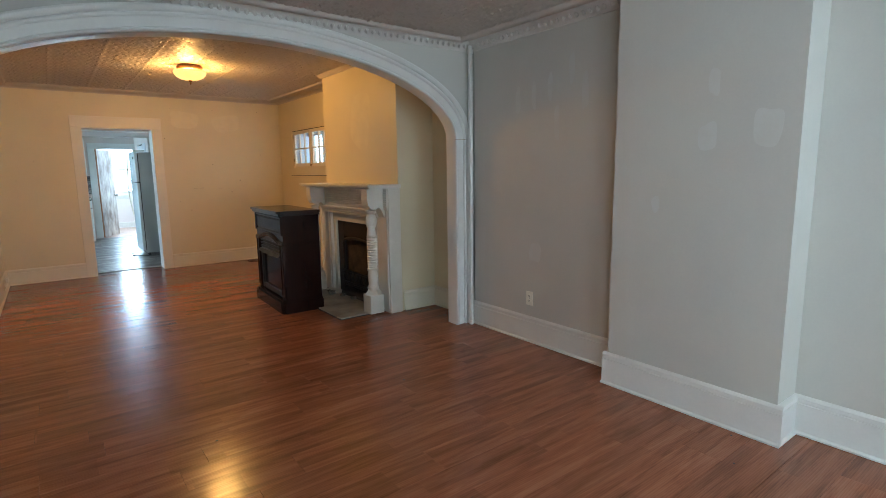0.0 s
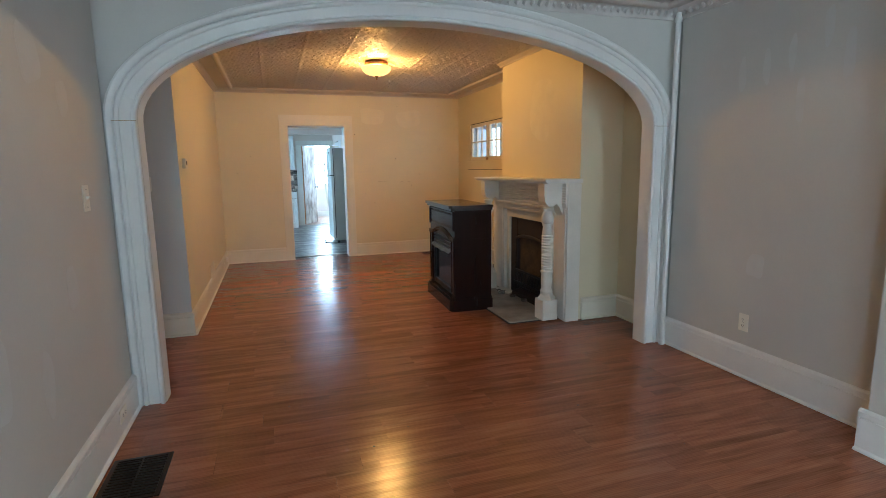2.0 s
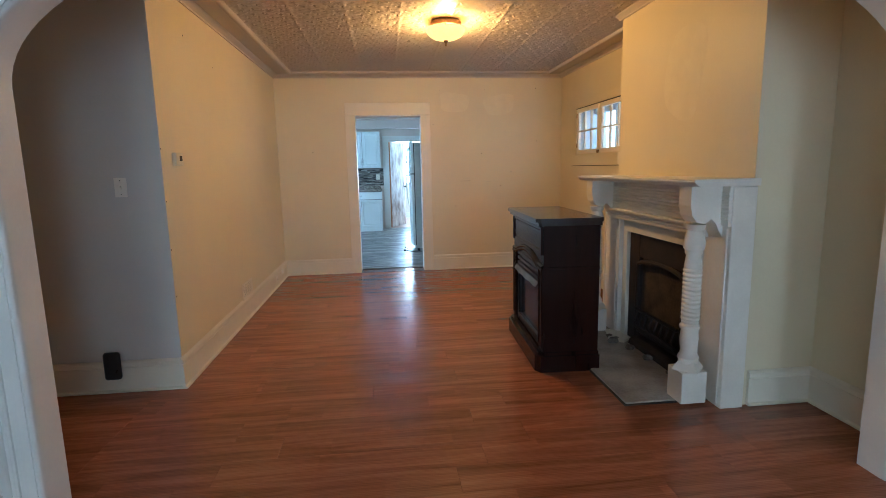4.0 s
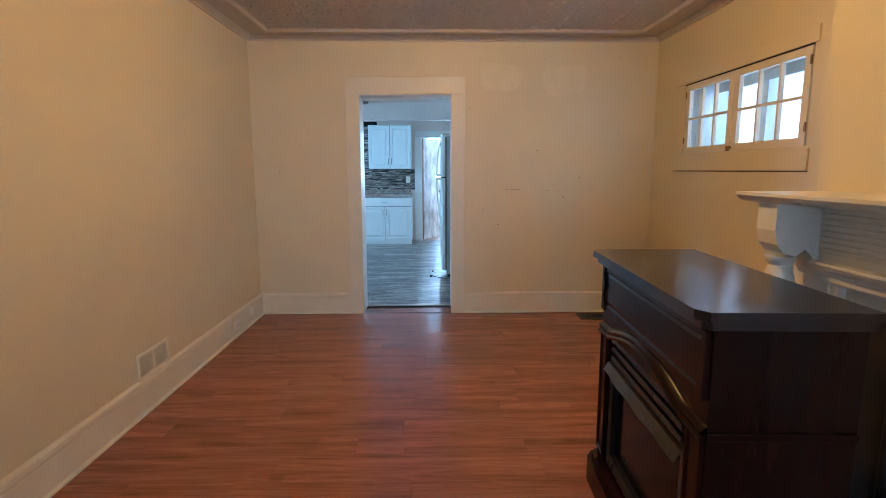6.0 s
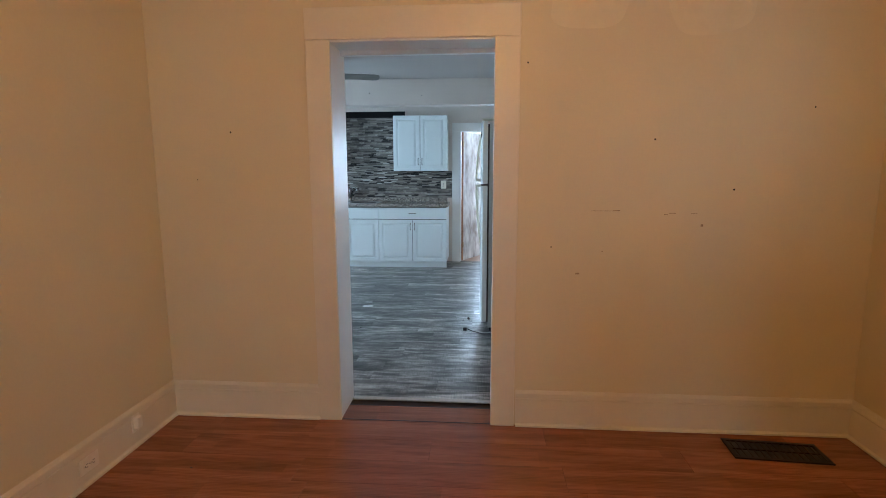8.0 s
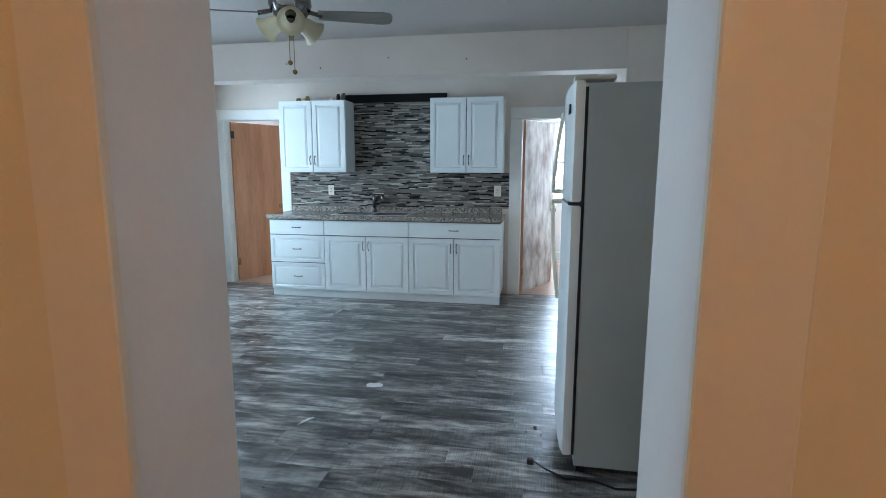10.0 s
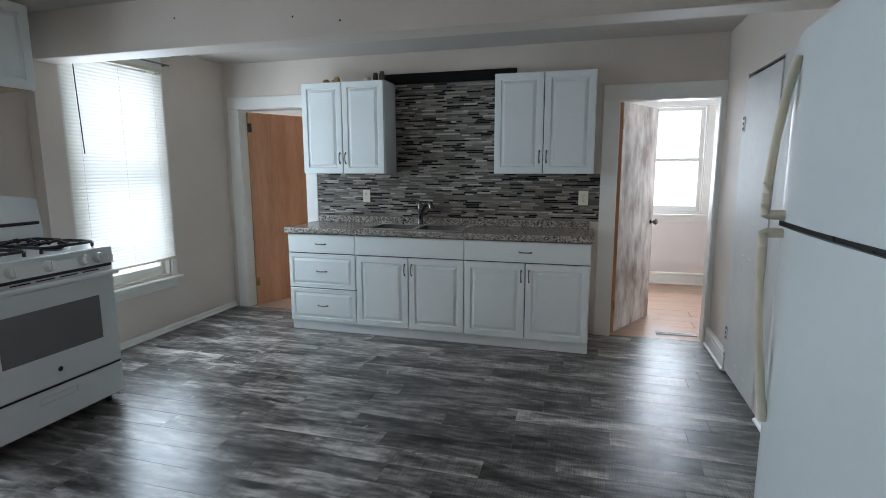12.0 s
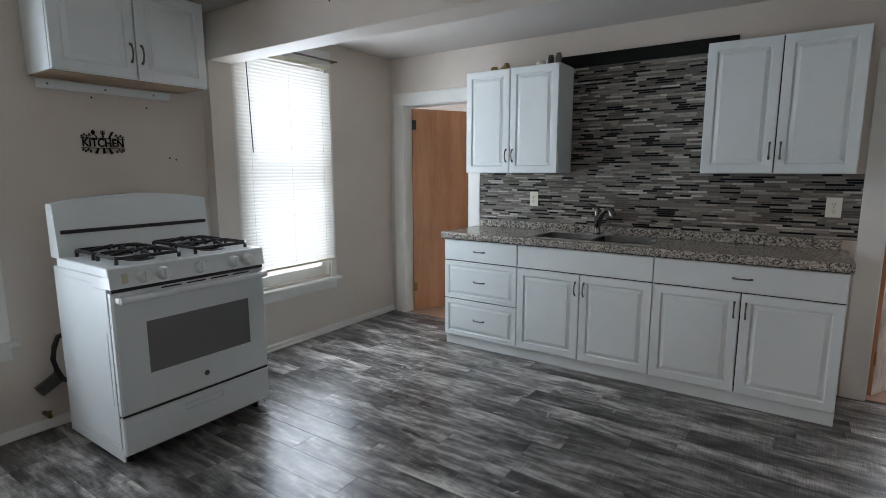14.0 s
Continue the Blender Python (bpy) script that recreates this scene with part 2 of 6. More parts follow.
M_RUBBER = mat("dark_gasket", (0.035, 0.025, 0.02), 0.6, var=0.2, scale=10)
# Grey lifted above dark glass; the room's reflection is put into the colour.
M_OVEN = mat("oven_window_glass", (0.20, 0.20, 0.20), 0.2, var=0.03, gloss_var=0.03)
M_CHERRY = mat("dark_cherry_veneer", (0.0175, 0.0052, 0.0034), 0.22, var=0.2, scale=1.5, fine=9, stretch=(9, 9, 0.8), col2=(0.011, 0.0036, 0.0026), bump=0.03, gloss_var=0.04, spec=0.22)
# Lighter, shinier copy of the cherry that carries window sheen on the top.
M_CHERRY_TOP = mat("cherry_top_sheen", (0.020, 0.0085, 0.0075), 0.2, var=0.1, scale=1.5, fine=9, gloss_var=0.05, spec=0.7)
M_HOOD = mat("tarnished_hood_metal", (0.085, 0.072, 0.052), 0.3, 0.6, var=0.15, scale=9)
M_MANTEL = mat("old_mantel_enamel", (0.79, 0.745, 0.65), 0.36, var=0.04, scale=5, fine=70, bump=0.12, col2=(0.70, 0.655, 0.565))
M_SCUFF = mat("brown_scuff", (0.50, 0.38, 0.23), 0.7, var=0.2, scale=40)
M_SCREEN = mat("fireplace_dark_glass", (0.006, 0.006, 0.006), 0.12, var=0.1, gloss_var=0.02, spec=0.15)
M_IRON = mat("rusty_cast_iron", (0.045, 0.026, 0.018), 0.6, 0.2, var=0.3, scale=9, fine=60, bump=0.4, col2=(0.020, 0.013, 0.010))
M_SOOT = mat("sooty_firebrick", (0.085, 0.055, 0.035), 0.9, var=0.3, scale=7, bump=0.5, col2=(0.02, 0.015, 0.012))
M_HEARTH = mat("worn_cement_hearth", (0.52, 0.47, 0.39), 0.7, var=0.2, scale=5, fine=60, bump=0.3, col2=(0.30, 0.26, 0.21))
M_RUBBLE = mat("stone_rubble", (0.25, 0.22, 0.18), 0.85, var=0.25, scale=25, bump=0.4)
M_PLATE = mat("plate_plastic", (0.84, 0.80, 0.69), 0.35, var=0.02, scale=20)
M_SLOT = mat("dark_slot", (0.02, 0.02, 0.02), 0.6, var=0.1)
M_REGISTER = mat("brown_register_metal", (0.030, 0.017, 0.012), 0.45, 0.3, var=0.2, scale=14, spec=0.25)
M_PLY = mat("birch_plywood", (0.62, 0.30, 0.165), 0.4, var=0.1, scale=1.1, fine=9, stretch=(6, 6, 0.8), col2=(0.44, 0.185, 0.09), bump=0.06)
M_PRIMED = mat("scuffed_primer_paint", (0.66, 0.62, 0.58), 0.6, var=0.2, scale=4.2, fine=14, stretch=(1.6, 1.6, 0.7), col2=(0.22, 0.165, 0.135), bump=0.1)
M_BLIND = blend_mat("vinyl_slat", (0.90, 0.885, 0.84), 0.5, 0.6)
M_FROST = blend_mat("frosted_shade_glass", (0.78, 0.70, 0.52), 0.35, 0.45)
M_GLASS = glass_mat("window_glass", (0.96, 0.99, 1.0))
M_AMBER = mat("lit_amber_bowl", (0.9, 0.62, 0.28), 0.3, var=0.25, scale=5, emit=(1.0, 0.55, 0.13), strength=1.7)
M_BLADE = mat("fan_blade_laminate", (0.30, 0.27, 0.24), 0.4, var=0.1, scale=3, stretch=(1, 8, 1))
M_PAPER = mat("torn_white_paper", (0.82, 0.82, 0.80), 0.8, var=0.03, scale=12)
M_PAINT_DRIP = mat("dried_paint", (0.72, 0.72, 0.70), 0.6, var=0.05, scale=20)
M_SIGN = mat("black_painted_metal", (0.006, 0.006, 0.006), 0.7, var=0.1, spec=0.2)
# Pale blue base: cool daylight on the reveal is put into its colour.
M_REVEAL = mat("daylit_blue_reveal", (0.58, 0.68, 0.77), 0.7, var=0.15, scale=7, stretch=(1, 1, 0.3))


def granite_mat():
    m = mat("speckled_granite_laminate", (0.42, 0.38, 0.34), 0.18, var=0.1, scale=30, gloss_var=0.05)
    nt = m.node_tree
    n, l = nt.nodes, nt.links
    tc = n.new("ShaderNodeTexCoord")
    v = n.new("ShaderNodeTexVoronoi")
    v.inputs["Scale"].default_value = 120
    nz = n.new("ShaderNodeTexNoise")
    nz.inputs["Scale"].default_value, nz.inputs["Detail"].default_value, nz.inputs["Roughness"].default_value = 55, 8, 0.7
    l.new(tc.outputs["Object"], v.inputs["Vector"])
    l.new(tc.outputs["Object"], nz.inputs["Vector"])
    mx = n.new("ShaderNodeMath")
    mx.operation = "MULTIPLY_ADD"
    sep = n.new("ShaderNodeSeparateColor")
    l.new(v.outputs["Color"], sep.inputs[0])
    l.new(sep.outputs[0], mx.inputs[0])
    mx.inputs[1].default_value = 0.35
    l.new(nz.outputs[0], mx.inputs[2])
    r = n.new("ShaderNodeValToRGB")
    r.color_ramp.interpolation = "LINEAR"
    e = r.color_ramp.elements
    e[0].position, e[0].color = 0.48, (0.055, 0.048, 0.043, 1)
    e[1].position, e[1].color = 0.94, (0.56, 0.52, 0.46, 1)
    for p, c in ((0.57, (0.17, 0.145, 0.13, 1)), (0.66, (0.29, 0.26, 0.225, 1)), (0.78, (0.42, 0.38, 0.33, 1))):
        k = e.new(p)
        k.color = c
    l.new(mx.outputs[0], r.inputs[0])
    l.new(r.outputs[0], n["Principled BSDF"].inputs["Base Color"])
    return m


def mosaic_mat(single=False):
    m = mat("stone_glass_mosaic", (0.3, 0.29, 0.28), 0.38, var=0.05, scale=12, spec=0.15)
    nt = m.node_tree
    n, l = nt.nodes, nt.links
    g = n.new("ShaderNodeNewGeometry")
    r = n.new("ShaderNodeValToRGB")
    r.color_ramp.interpolation = "CONSTANT"
    e = r.color_ramp.elements
    e[0].position, e[0].color = 0.0, (0.006, 0.006, 0.006, 1)
    e[1].position, e[1].color = 0.21, (0.120, 0.104, 0.090, 1)
    for p, c in ((0.36, (0.19, 0.167, 0.146, 1)), (0.56, (0.27, 0.24, 0.21, 1)), (0.75, (0.36, 0.325, 0.28, 1)), (0.87, (0.14, 0.122, 0.108, 1)), (0.92, (0.52, 0.485, 0.43, 1))):
        k = e.new(p)
        k.color = c
    l.new(n.new("ShaderNodeObjectInfo").outputs["Random"] if single else g.outputs["Random Per Island"], r.inputs[0])
    nz = n.new("ShaderNodeTexNoise")
    nz.inputs["Scale"].default_value = 45
    tc = n.new("ShaderNodeTexCoord")
    l.new(tc.outputs["Object"], nz.inputs["Vector"])
    mr = n.new("ShaderNodeMapRange")
    mr.inputs["To Min"].default_value, mr.inputs["To Max"].default_value = 0.8, 1.2
    l.new(nz.outputs[0], mr.inputs["Value"])
    hsv = n.new("ShaderNodeHueSaturation")
    l.new(r.outputs[0], hsv.inputs["Color"])
    l.new(mr.outputs[0], hsv.inputs["Value"])
    l.new(hsv.outputs[0], n["Principled BSDF"].inputs["Base Color"])
    return m


M_GRANITE = granite_mat()
M_MOSAIC = mosaic_mat()
M_MOSAIC_STRIP = mosaic_mat(True)
M_GROUT = mat("grey_grout", (0.17, 0.16, 0.15), 0.85, var=0.06, scale=30)

# ---- mesh helpers ----


def bm_new():
    return bmesh.new()


def box(bm, x0, x1, y0, y1, z0, z1, bev=0.0, seg=2):
    r = bmesh.ops.create_cube(bm, size=1)
    vs = r["verts"]
    for v in vs:
        v.co = Vector((x0 + (v.co.x + 0.5) * (x1 - x0), y0 + (v.co.y + 0.5) * (y1 - y0), z0 + (v.co.z + 0.5) * (z1 - z0)))
    if bev:
        es = list({e for v in vs for e in v.link_edges})
        bmesh.ops.bevel(bm, geom=es, offset=bev, segments=seg, profile=0.5, affect="EDGES")
    return bm


def boxes(*specs, bev=0.0):
    bm = bm_new()
    for s in specs:
        box(bm, *s, bev=bev)
    return bm


def lathe(bm, profile, cx=0, cy=0, n=24, cap=True):
    """profile: (radius, z) from bottom to top."""
    rings = []
    for r, z in profile:
        rings.append([bm.verts.new((cx + r * math.cos(2 * math.pi * i / n), cy + r * math.sin(2 * math.pi * i / n), z)) for i in range(n)])
    for a, b in zip(rings, rings[1:]):
        for i in range(n):
            bm.faces.new((a[i], a[(i + 1) % n], b[(i + 1) % n], b[i]))
    if cap:
        bm.faces.new(list(reversed(rings[0])))
        bm.faces.new(rings[-1])
    return bm


def tube(bm, pts, r, n=10):
    """A round bar along pts; r a number or one per point."""
    pts = [Vector(p) for p in pts]
    rings = []
    up = Vector((0, 0, 1))
    for i, p in enumerate(pts):
        d = (pts[min(i + 1, len(pts) - 1)] - pts[max(i - 1, 0)]).normalized()
        side = d.cross(up)
        if side.length < 0.05:
            side = d.cross(Vector((1, 0, 0)))
        side.normalize()
        w = side.cross(d).normalized()
        rad = r[i] if isinstance(r, (list, tuple)) else r
        rings.append([bm.verts.new(p + side * rad * math.cos(2 * math.pi * k / n) + w * rad * math.sin(2 * math.pi * k / n)) for k in range(n)])
    for a, b in zip(rings, rings[1:]):
        for k in range(n):
            bm.faces.new((a[k], b[k], b[(k + 1) % n], a[(k + 1) % n]))
    bm.faces.new(rings[0])
    bm.faces.new(list(reversed(rings[-1])))
    return bm


def rails(bm, loops):
    """Skin between equal-length rows of points."""
    rows = [[bm.verts.new(p) for p in lp] for lp in loops]
    for a, b in zip(rows, rows[1:]):
        for i in range(len(a) - 1):
            bm.faces.new((a[i], a[i + 1], b[i + 1], b[i]))
    return rows


def prism(bm, outline, a, b, axis="y"):
    """Closed outline in the plane across axis, carried from a to b."""
    def at(p, q, s):
        return {"y": (p, s, q), "x": (s, p, q), "z": (p, q, s)}[axis]
    lo = [bm.verts.new(at(p, q, a)) for p, q in outline]
    hi = [bm.verts.new(at(p, q, b)) for p, q in outline]
    k = len(lo)
    for i in range(k):
        bm.faces.new((lo[i], lo[(i + 1) % k], hi[(i + 1) % k], hi[i]))
    bm.faces.new(list(reversed(lo)))
    bm.faces.new(hi)
    return bm


def panel_face(bm, x0, x1, z0, z1, y, thick, loops, edge=0.003):
    """A slab that faces -y, with nested rectangles at (inset, depth) worked into its face; depth is measured back from y."""
    def ring(i, d):
        return [bm.verts.new((x0 + i, y + d, z0 + i)), bm.verts.new((x1 - i, y + d, z0 + i)), bm.verts.new((x1 - i, y + d, z1 - i)), bm.verts.new((x0 + i, y + d, z1 - i))]
    rs = [ring(0, thick), ring(0, edge), ring(edge, 0)] + [ring(i, d) for i, d in loops]
    for a, b in zip(rs, rs[1:]):
        for k in range(4):
            bm.faces.new((a[k], a[(k + 1) % 4], b[(k + 1) % 4], b[k]))
    bm.faces.new(rs[-1])
    bm.faces.new(list(reversed(rs[0])))
    return bm


def finish(name, bm, material, smooth=False):
    bmesh.ops.recalc_face_normals(bm, faces=bm.faces)
    me = bpy.data.meshes.new(name)
    bm.to_mesh(me)
    bm.free()
    if smooth:
        for p in me.polygons:
            p.use_smooth = True
        me.set_sharp_from_angle(angle=radians(40))
    me.materials.append(material)
    return me


def part(name, bm, material, parent, label="", smooth=False):
    ob = new(name, finish(name, bm, material, smooth))
    ob.parent = parent
    if label:
        tagged(ob, label)
    return ob


def solo(name, bm, material, label, category, group="", kind="", smooth=False):
    return tagged(new(name, finish(name, bm, material, smooth)), label, category, group, kind)


def struct(name, bm, material, label="", category="", smooth=False):
    return tagged(new(name, finish(name, bm, material, smooth)), label, category, "", "structure")


def thing(name, m, label, category, group=""):
    ob = new(name)
    ob.empty_display_size = 0.1
    ob.matrix_world = m
    return tagged(ob, label, category, group)


def wall_boxes(bm, axis, a0, a1, t0, t1, z0, z1, holes=()):
    """A wall along axis ('x' or 'y') from a0 to a1, thickness t0..t1, with holes (b0, b1, zlo, zhi) cut through it."""
    def put(p, q, lo, hi):
        if q - p > 1e-4 and hi - lo > 1e-4:
            if axis == "x":
                box(bm, p, q, t0, t1, lo, hi)
            else:
                box(bm, t0, t1, p, q, lo, hi)
    at = a0
    for b0, b1, lo, hi in sorted(holes):
        put(at, b0, z0, z1)
        put(b0, b1, z0, lo)
        put(b0, b1, hi, z1)
        at = b1
    put(at, a1, z0, z1)
    return bm

# ---- large structure ----
LX0, LX1 = 0.43, 4.17          # living room side walls
LY0 = -0.75                    # street front
AY = 4.62                      # arch wall, front
DX0, DX1 = 0.565, 4.29         # dining room side walls
DY0, DY1 = 4.73, 9.60          # dining room front and back
KX0, KX1, KX2 = -1.78, 2.79, 3.45
KY0, KY1 = 9.875, 14.817
BEAM_Y0, BEAM_Y1, BEAM_Z = 12.87, 13.05, 2.135
CL, CD, CK, CK2 = 2.50, 2.555, 2.42, 2.465

# living room
w = bm_new()
wall_boxes(w, "y", LY0, AY, LX0 - 0.14, LX0, 0, 2.7, [(-0.65, 0.25, 0.63, 2.25)])
struct("wall_living_west", w, M_WALL_LIVING)
w = bm_new()
wall_boxes(w, "y", LY0, AY - 0.13, LX1, LX1 + 0.14, 0, 2.7)
struct("wall_living_east", w, M_WALL_LIVING)
w = bm_new()
wall_boxes(w, "x", LX0 - 0.14, LX1 + 0.14, LY0 - 0.2, LY0, 0, 2.7, [(0.70, 1.80, 0.65, 2.25), (2.60, 3.70, 0.65, 2.25)])
struct("wall_living_street", w, M_WALL_LIVING)
struct("chimney_breast_living", boxes((3.94, LX1 - 0.001, 1.885, 2.885, 0, CL)), M_WALL_LIVING)

# the arch wall stands slightly askew between the two rooms
ARCH = pose(0.585, 4.66, 0, 0, 0, -2.0)
AW, SPRING, RISE = 3.41, 1.68, 0.625


def arch_path(off, n=48):
    """The opening's outline, off metres outside it, from the left foot over the crown to the right foot: (x, z) with outward normals."""
    pts = [((-off, 0.0), (-1, 0)), ((-off, SPRING * 0.5), (-1, 0))]
    a, b, cx = AW / 2, RISE, AW / 2
    for i in range(n + 1):
        t = math.pi * (1 - i / n)
        px, pz = a * math.cos(t), b * math.sin(t)
        nx, nz = px / a ** 2, pz / b ** 2
        k = math.hypot(nx, nz)
        pts.append(((cx + px + off * nx / k, SPRING + pz + off * nz / k), (nx / k, nz / k)))
    pts += [((AW + off, SPRING * 0.5), (1, 0)), ((AW + off, 0.0), (1, 0))]
    return pts


w = bm_new()
TOP = 2.7
pts = [p for p, _ in arch_path(0)]
for y0, y1 in ((0.012, 0.115),):
    curve = [p for p in pts]
    front = [w.verts.new((x, y0, z)) for x, z in curve]
    back = [w.verts.new((x, y1, z)) for x, z in curve]
    ftop = [w.verts.new((x, y0, TOP)) for x, z in curve]
    btop = [w.verts.new((x, y1, TOP)) for x, z in curve]
    for i in range(len(curve) - 1):
        w.faces.new((front[i], front[i + 1], back[i + 1], back[i]))
        if curve[i + 1][0] - curve[i][0] > 1e-5:
            w.faces.new((front[i], ftop[i], ftop[i + 1], front[i + 1]))
            w.faces.new((back[i], back[i + 1], btop[i + 1], btop[i]))
box(w, -0.33, 0.0, 0.012, 0.115, 0, TOP)
box(w, AW, AW + 0.5, 0.012, 0.115, 0, TOP)
bmesh.ops.remove_doubles(w, verts=w.verts, dist=0.0005)
aw = struct("wall_arch", w, M_WALL_LIVING)
aw.matrix_world = ARCH


def sweep_arch(profile, name, material, y_face):
    """Moulding round the arch: profile of (outward offset, forward projection)."""
    bm = bm_new()
    rows = [[(p[0], y_face - d, p[1]) for p, _ in arch_path(o)] for o, d in profile]
    rails(bm, rows)
    ob = struct(name, bm, material, "white glossy moulded casing round a wide archway", "arch casing", smooth=True)
    ob.matrix_world = ARCH
    return ob


sweep_arch([(0, -0.004), (0, 0.016), (0.003, 0.024), (0.010, 0.028), (0.018, 0.026), (0.023, 0.019), (0.024, 0.010), (0.029, 0.010), (0.030, 0.015), (0.082, 0.016), (0.083, 0.011), (0.088, 0.011), (0.089, 0.020),
            (0.097, 0.027), (0.107, 0.027), (0.113, 0.020), (0.114, 0.012), (0.119, 0.012), (0.121, 0.026), (0.130, 0.038), (0.146, 0.042), (0.158, 0.036), (0.162, 0.0)], "trim_arch_casing", M_TRIM, 0.012)
sweep_arch([(0.162, -0.002), (0.162, 0.0), (0.14, 0.016), (0.11, 0.012), (0.02, 0.012), (0.006, 0.016), (0, 0.010), (0, -0.002)], "trim_arch_casing_back", M_TRIM, 0.115)
for ax in (-0.1615, AW + 0.0005):
    jb = struct("trim_arch_joint", boxes((ax, ax + 0.161, -0.0172, -0.0035, SPRING - 0.004, SPRING - 0.0015)), M_SCUFF)
    jb.matrix_world = ARCH
sf = bm_new()
rails(sf, [[(p[0], y, p[1]) for p, _ in arch_path(-0.004)] for y in (0.004, 0.125)])
sf = struct("trim_arch_soffit", sf, M_TRIM, smooth=True)
sf.matrix_world = ARCH

# dining room
w = bm_new()
wall_boxes(w, "x", DX0 - 0.16, DX1 + 0.3, DY1, KY0, 0, 2.8, [(1.54, 2.406, -0.02, 2.055)])
struct("wall_dining_kitchen", w, M_WALL_DINING)
w = bm_new()
wall_boxes(w, "y", 6.053, DY1, DX0 - 0.16, DX0, 0, 2.7)
box(w, -1.3, DX0 - 0.16, 6.053, 6.21, 0, 2.7)
struct("wall_dining_west", w, M_WALL_DINING)
struct("wall_stair_end", boxes((-1.3, DX0, 6.048, 6.0525, 0, 2.7)), M_WALL_LIVING)
w = bm_new()
wall_boxes(w, "y", AY - 0.1, DY1, DX1, DX1 + 0.3, 0, 2.7, [(7.60, 9.02, 1.50, 2.04)])
struct("wall_dining_east", w, M_WALL_DINING)
struct("chimney_breast_dining", boxes((3.86, DX1 - 0.001, 5.28, 6.91, 0, CD)), M_WALL_DINING)
struct("wall_stair_hall", boxes((-1.44, -1.3, 4.4, 6.21, 0, 2.7), (-1.3, LX0 - 0.14, 4.55, 4.66, 0, 2.7)), M_WALL_LIVING)

# kitchen and the rooms behind it
w = bm_new()
wall_boxes(w, "y", KY0 - 0.2, KY1 + 0.12, KX0 - 0.14, KX0, 0, 2.7, [(10.62, 11.60, 0.56, 2.22), (13.12, 13.965, 0.515, 2.27)])
struct("wall_kitchen_west", w, M_WALL_KITCHEN)
w = bm_new()
wall_boxes(w, "x", KX0, KX1 + 0.6, KY1, KY1 + 0.12, 0, 2.7, [(-1.605, -0.875, -0.02, 2.025), (2.013, 2.757, -0.02, 1.985)])
struct("wall_kitchen_north", w, M_WALL_KITCHEN)
w = bm_new()
wall_boxes(w, "y", BEAM_Y0, KY1, KX1, KX1 + 0.1, 0, 2.7, [(13.54, 14.19, 0.02, 2.05)])
box(w, KX1 + 0.1, KX2, BEAM_Y0, BEAM_Y0 + 0.1, 0, 2.7)
struct("wall_pantry", w, M_WALL_KITCHEN)
struct("wall_kitchen_east", boxes((KX2, KX2 + 0.14, KY0, BEAM_Y0 + 0.1, 0, 2.7), (KX1 + 0.1, KX2 + 0.14, 14.365, 14.465, 0, 2.7)), M_WALL_KITCHEN)
struct("wall_kitchen_south", boxes((KX0 - 0.14, DX0 - 0.161, DY1 + 0.1, KY0, 0, 2.7), (KX0 - 0.14, 1.5, KY0 + 0.001, KY0 + 0.006, 0, CK), (2.44, KX2, KY0 + 0.001, KY0 + 0.006, 0, CK)), M_WALL_KITCHEN)
bb = bm_new()
box(bb, KX0, KX1, BEAM_Y0, BEAM_Y1, BEAM_Z, CK2 + 0.05, bev=0.006)
struct("ceiling_beam", bb, M_WALL_KITCHEN, "boxed plaster beam across the kitchen ceiling", "beam")
struct("pilaster_kitchen", boxes((KX0, KX0 + 0.09, BEAM_Y0, BEAM_Y1 - 0.01, 0, BEAM_Z)), M_WALL_KITCHEN)
w = bm_new()
wall_boxes(w, "x", 1.2, 3.5, 17.165, 17.305, 0, 2.6, [(2.05, 3.12, 0.90, 2.18)])
struct("wall_porch_north", w, M_WALL_PORCH)
w = bm_new()
# Opening out of view, added for the porch's side lamp.
wall_boxes(w, "y", KY1 + 0.12, 17.305, 3.38, 3.52, 0, 2.6, [(15.515, 16.665, 0.95, 2.24)])
struct("wall_porch_east", w, M_WALL_PORCH)
struct("wall_porch_west", boxes((1.1, 1.22, KY1 + 0.12, 17.305, 0, 2.6)), M_WALL_PORCH)
w = bm_new()
wall_boxes(w, "x", -2.0, 1.1, 17.165, 17.305, 0, 2.6, [(-1.6, -0.5, 0.9, 2.2)])
box(w, -2.1, -1.98, KY1 + 0.12, 17.165, 0, 2.6)
struct("wall_back_room", w, M_WALL_KITCHEN)
struct("ceiling_back_rooms", boxes((-2.1, 3.6, KY1 + 0.12, 17.465, 2.5, 2.6)), M_CEIL)

# ceilings


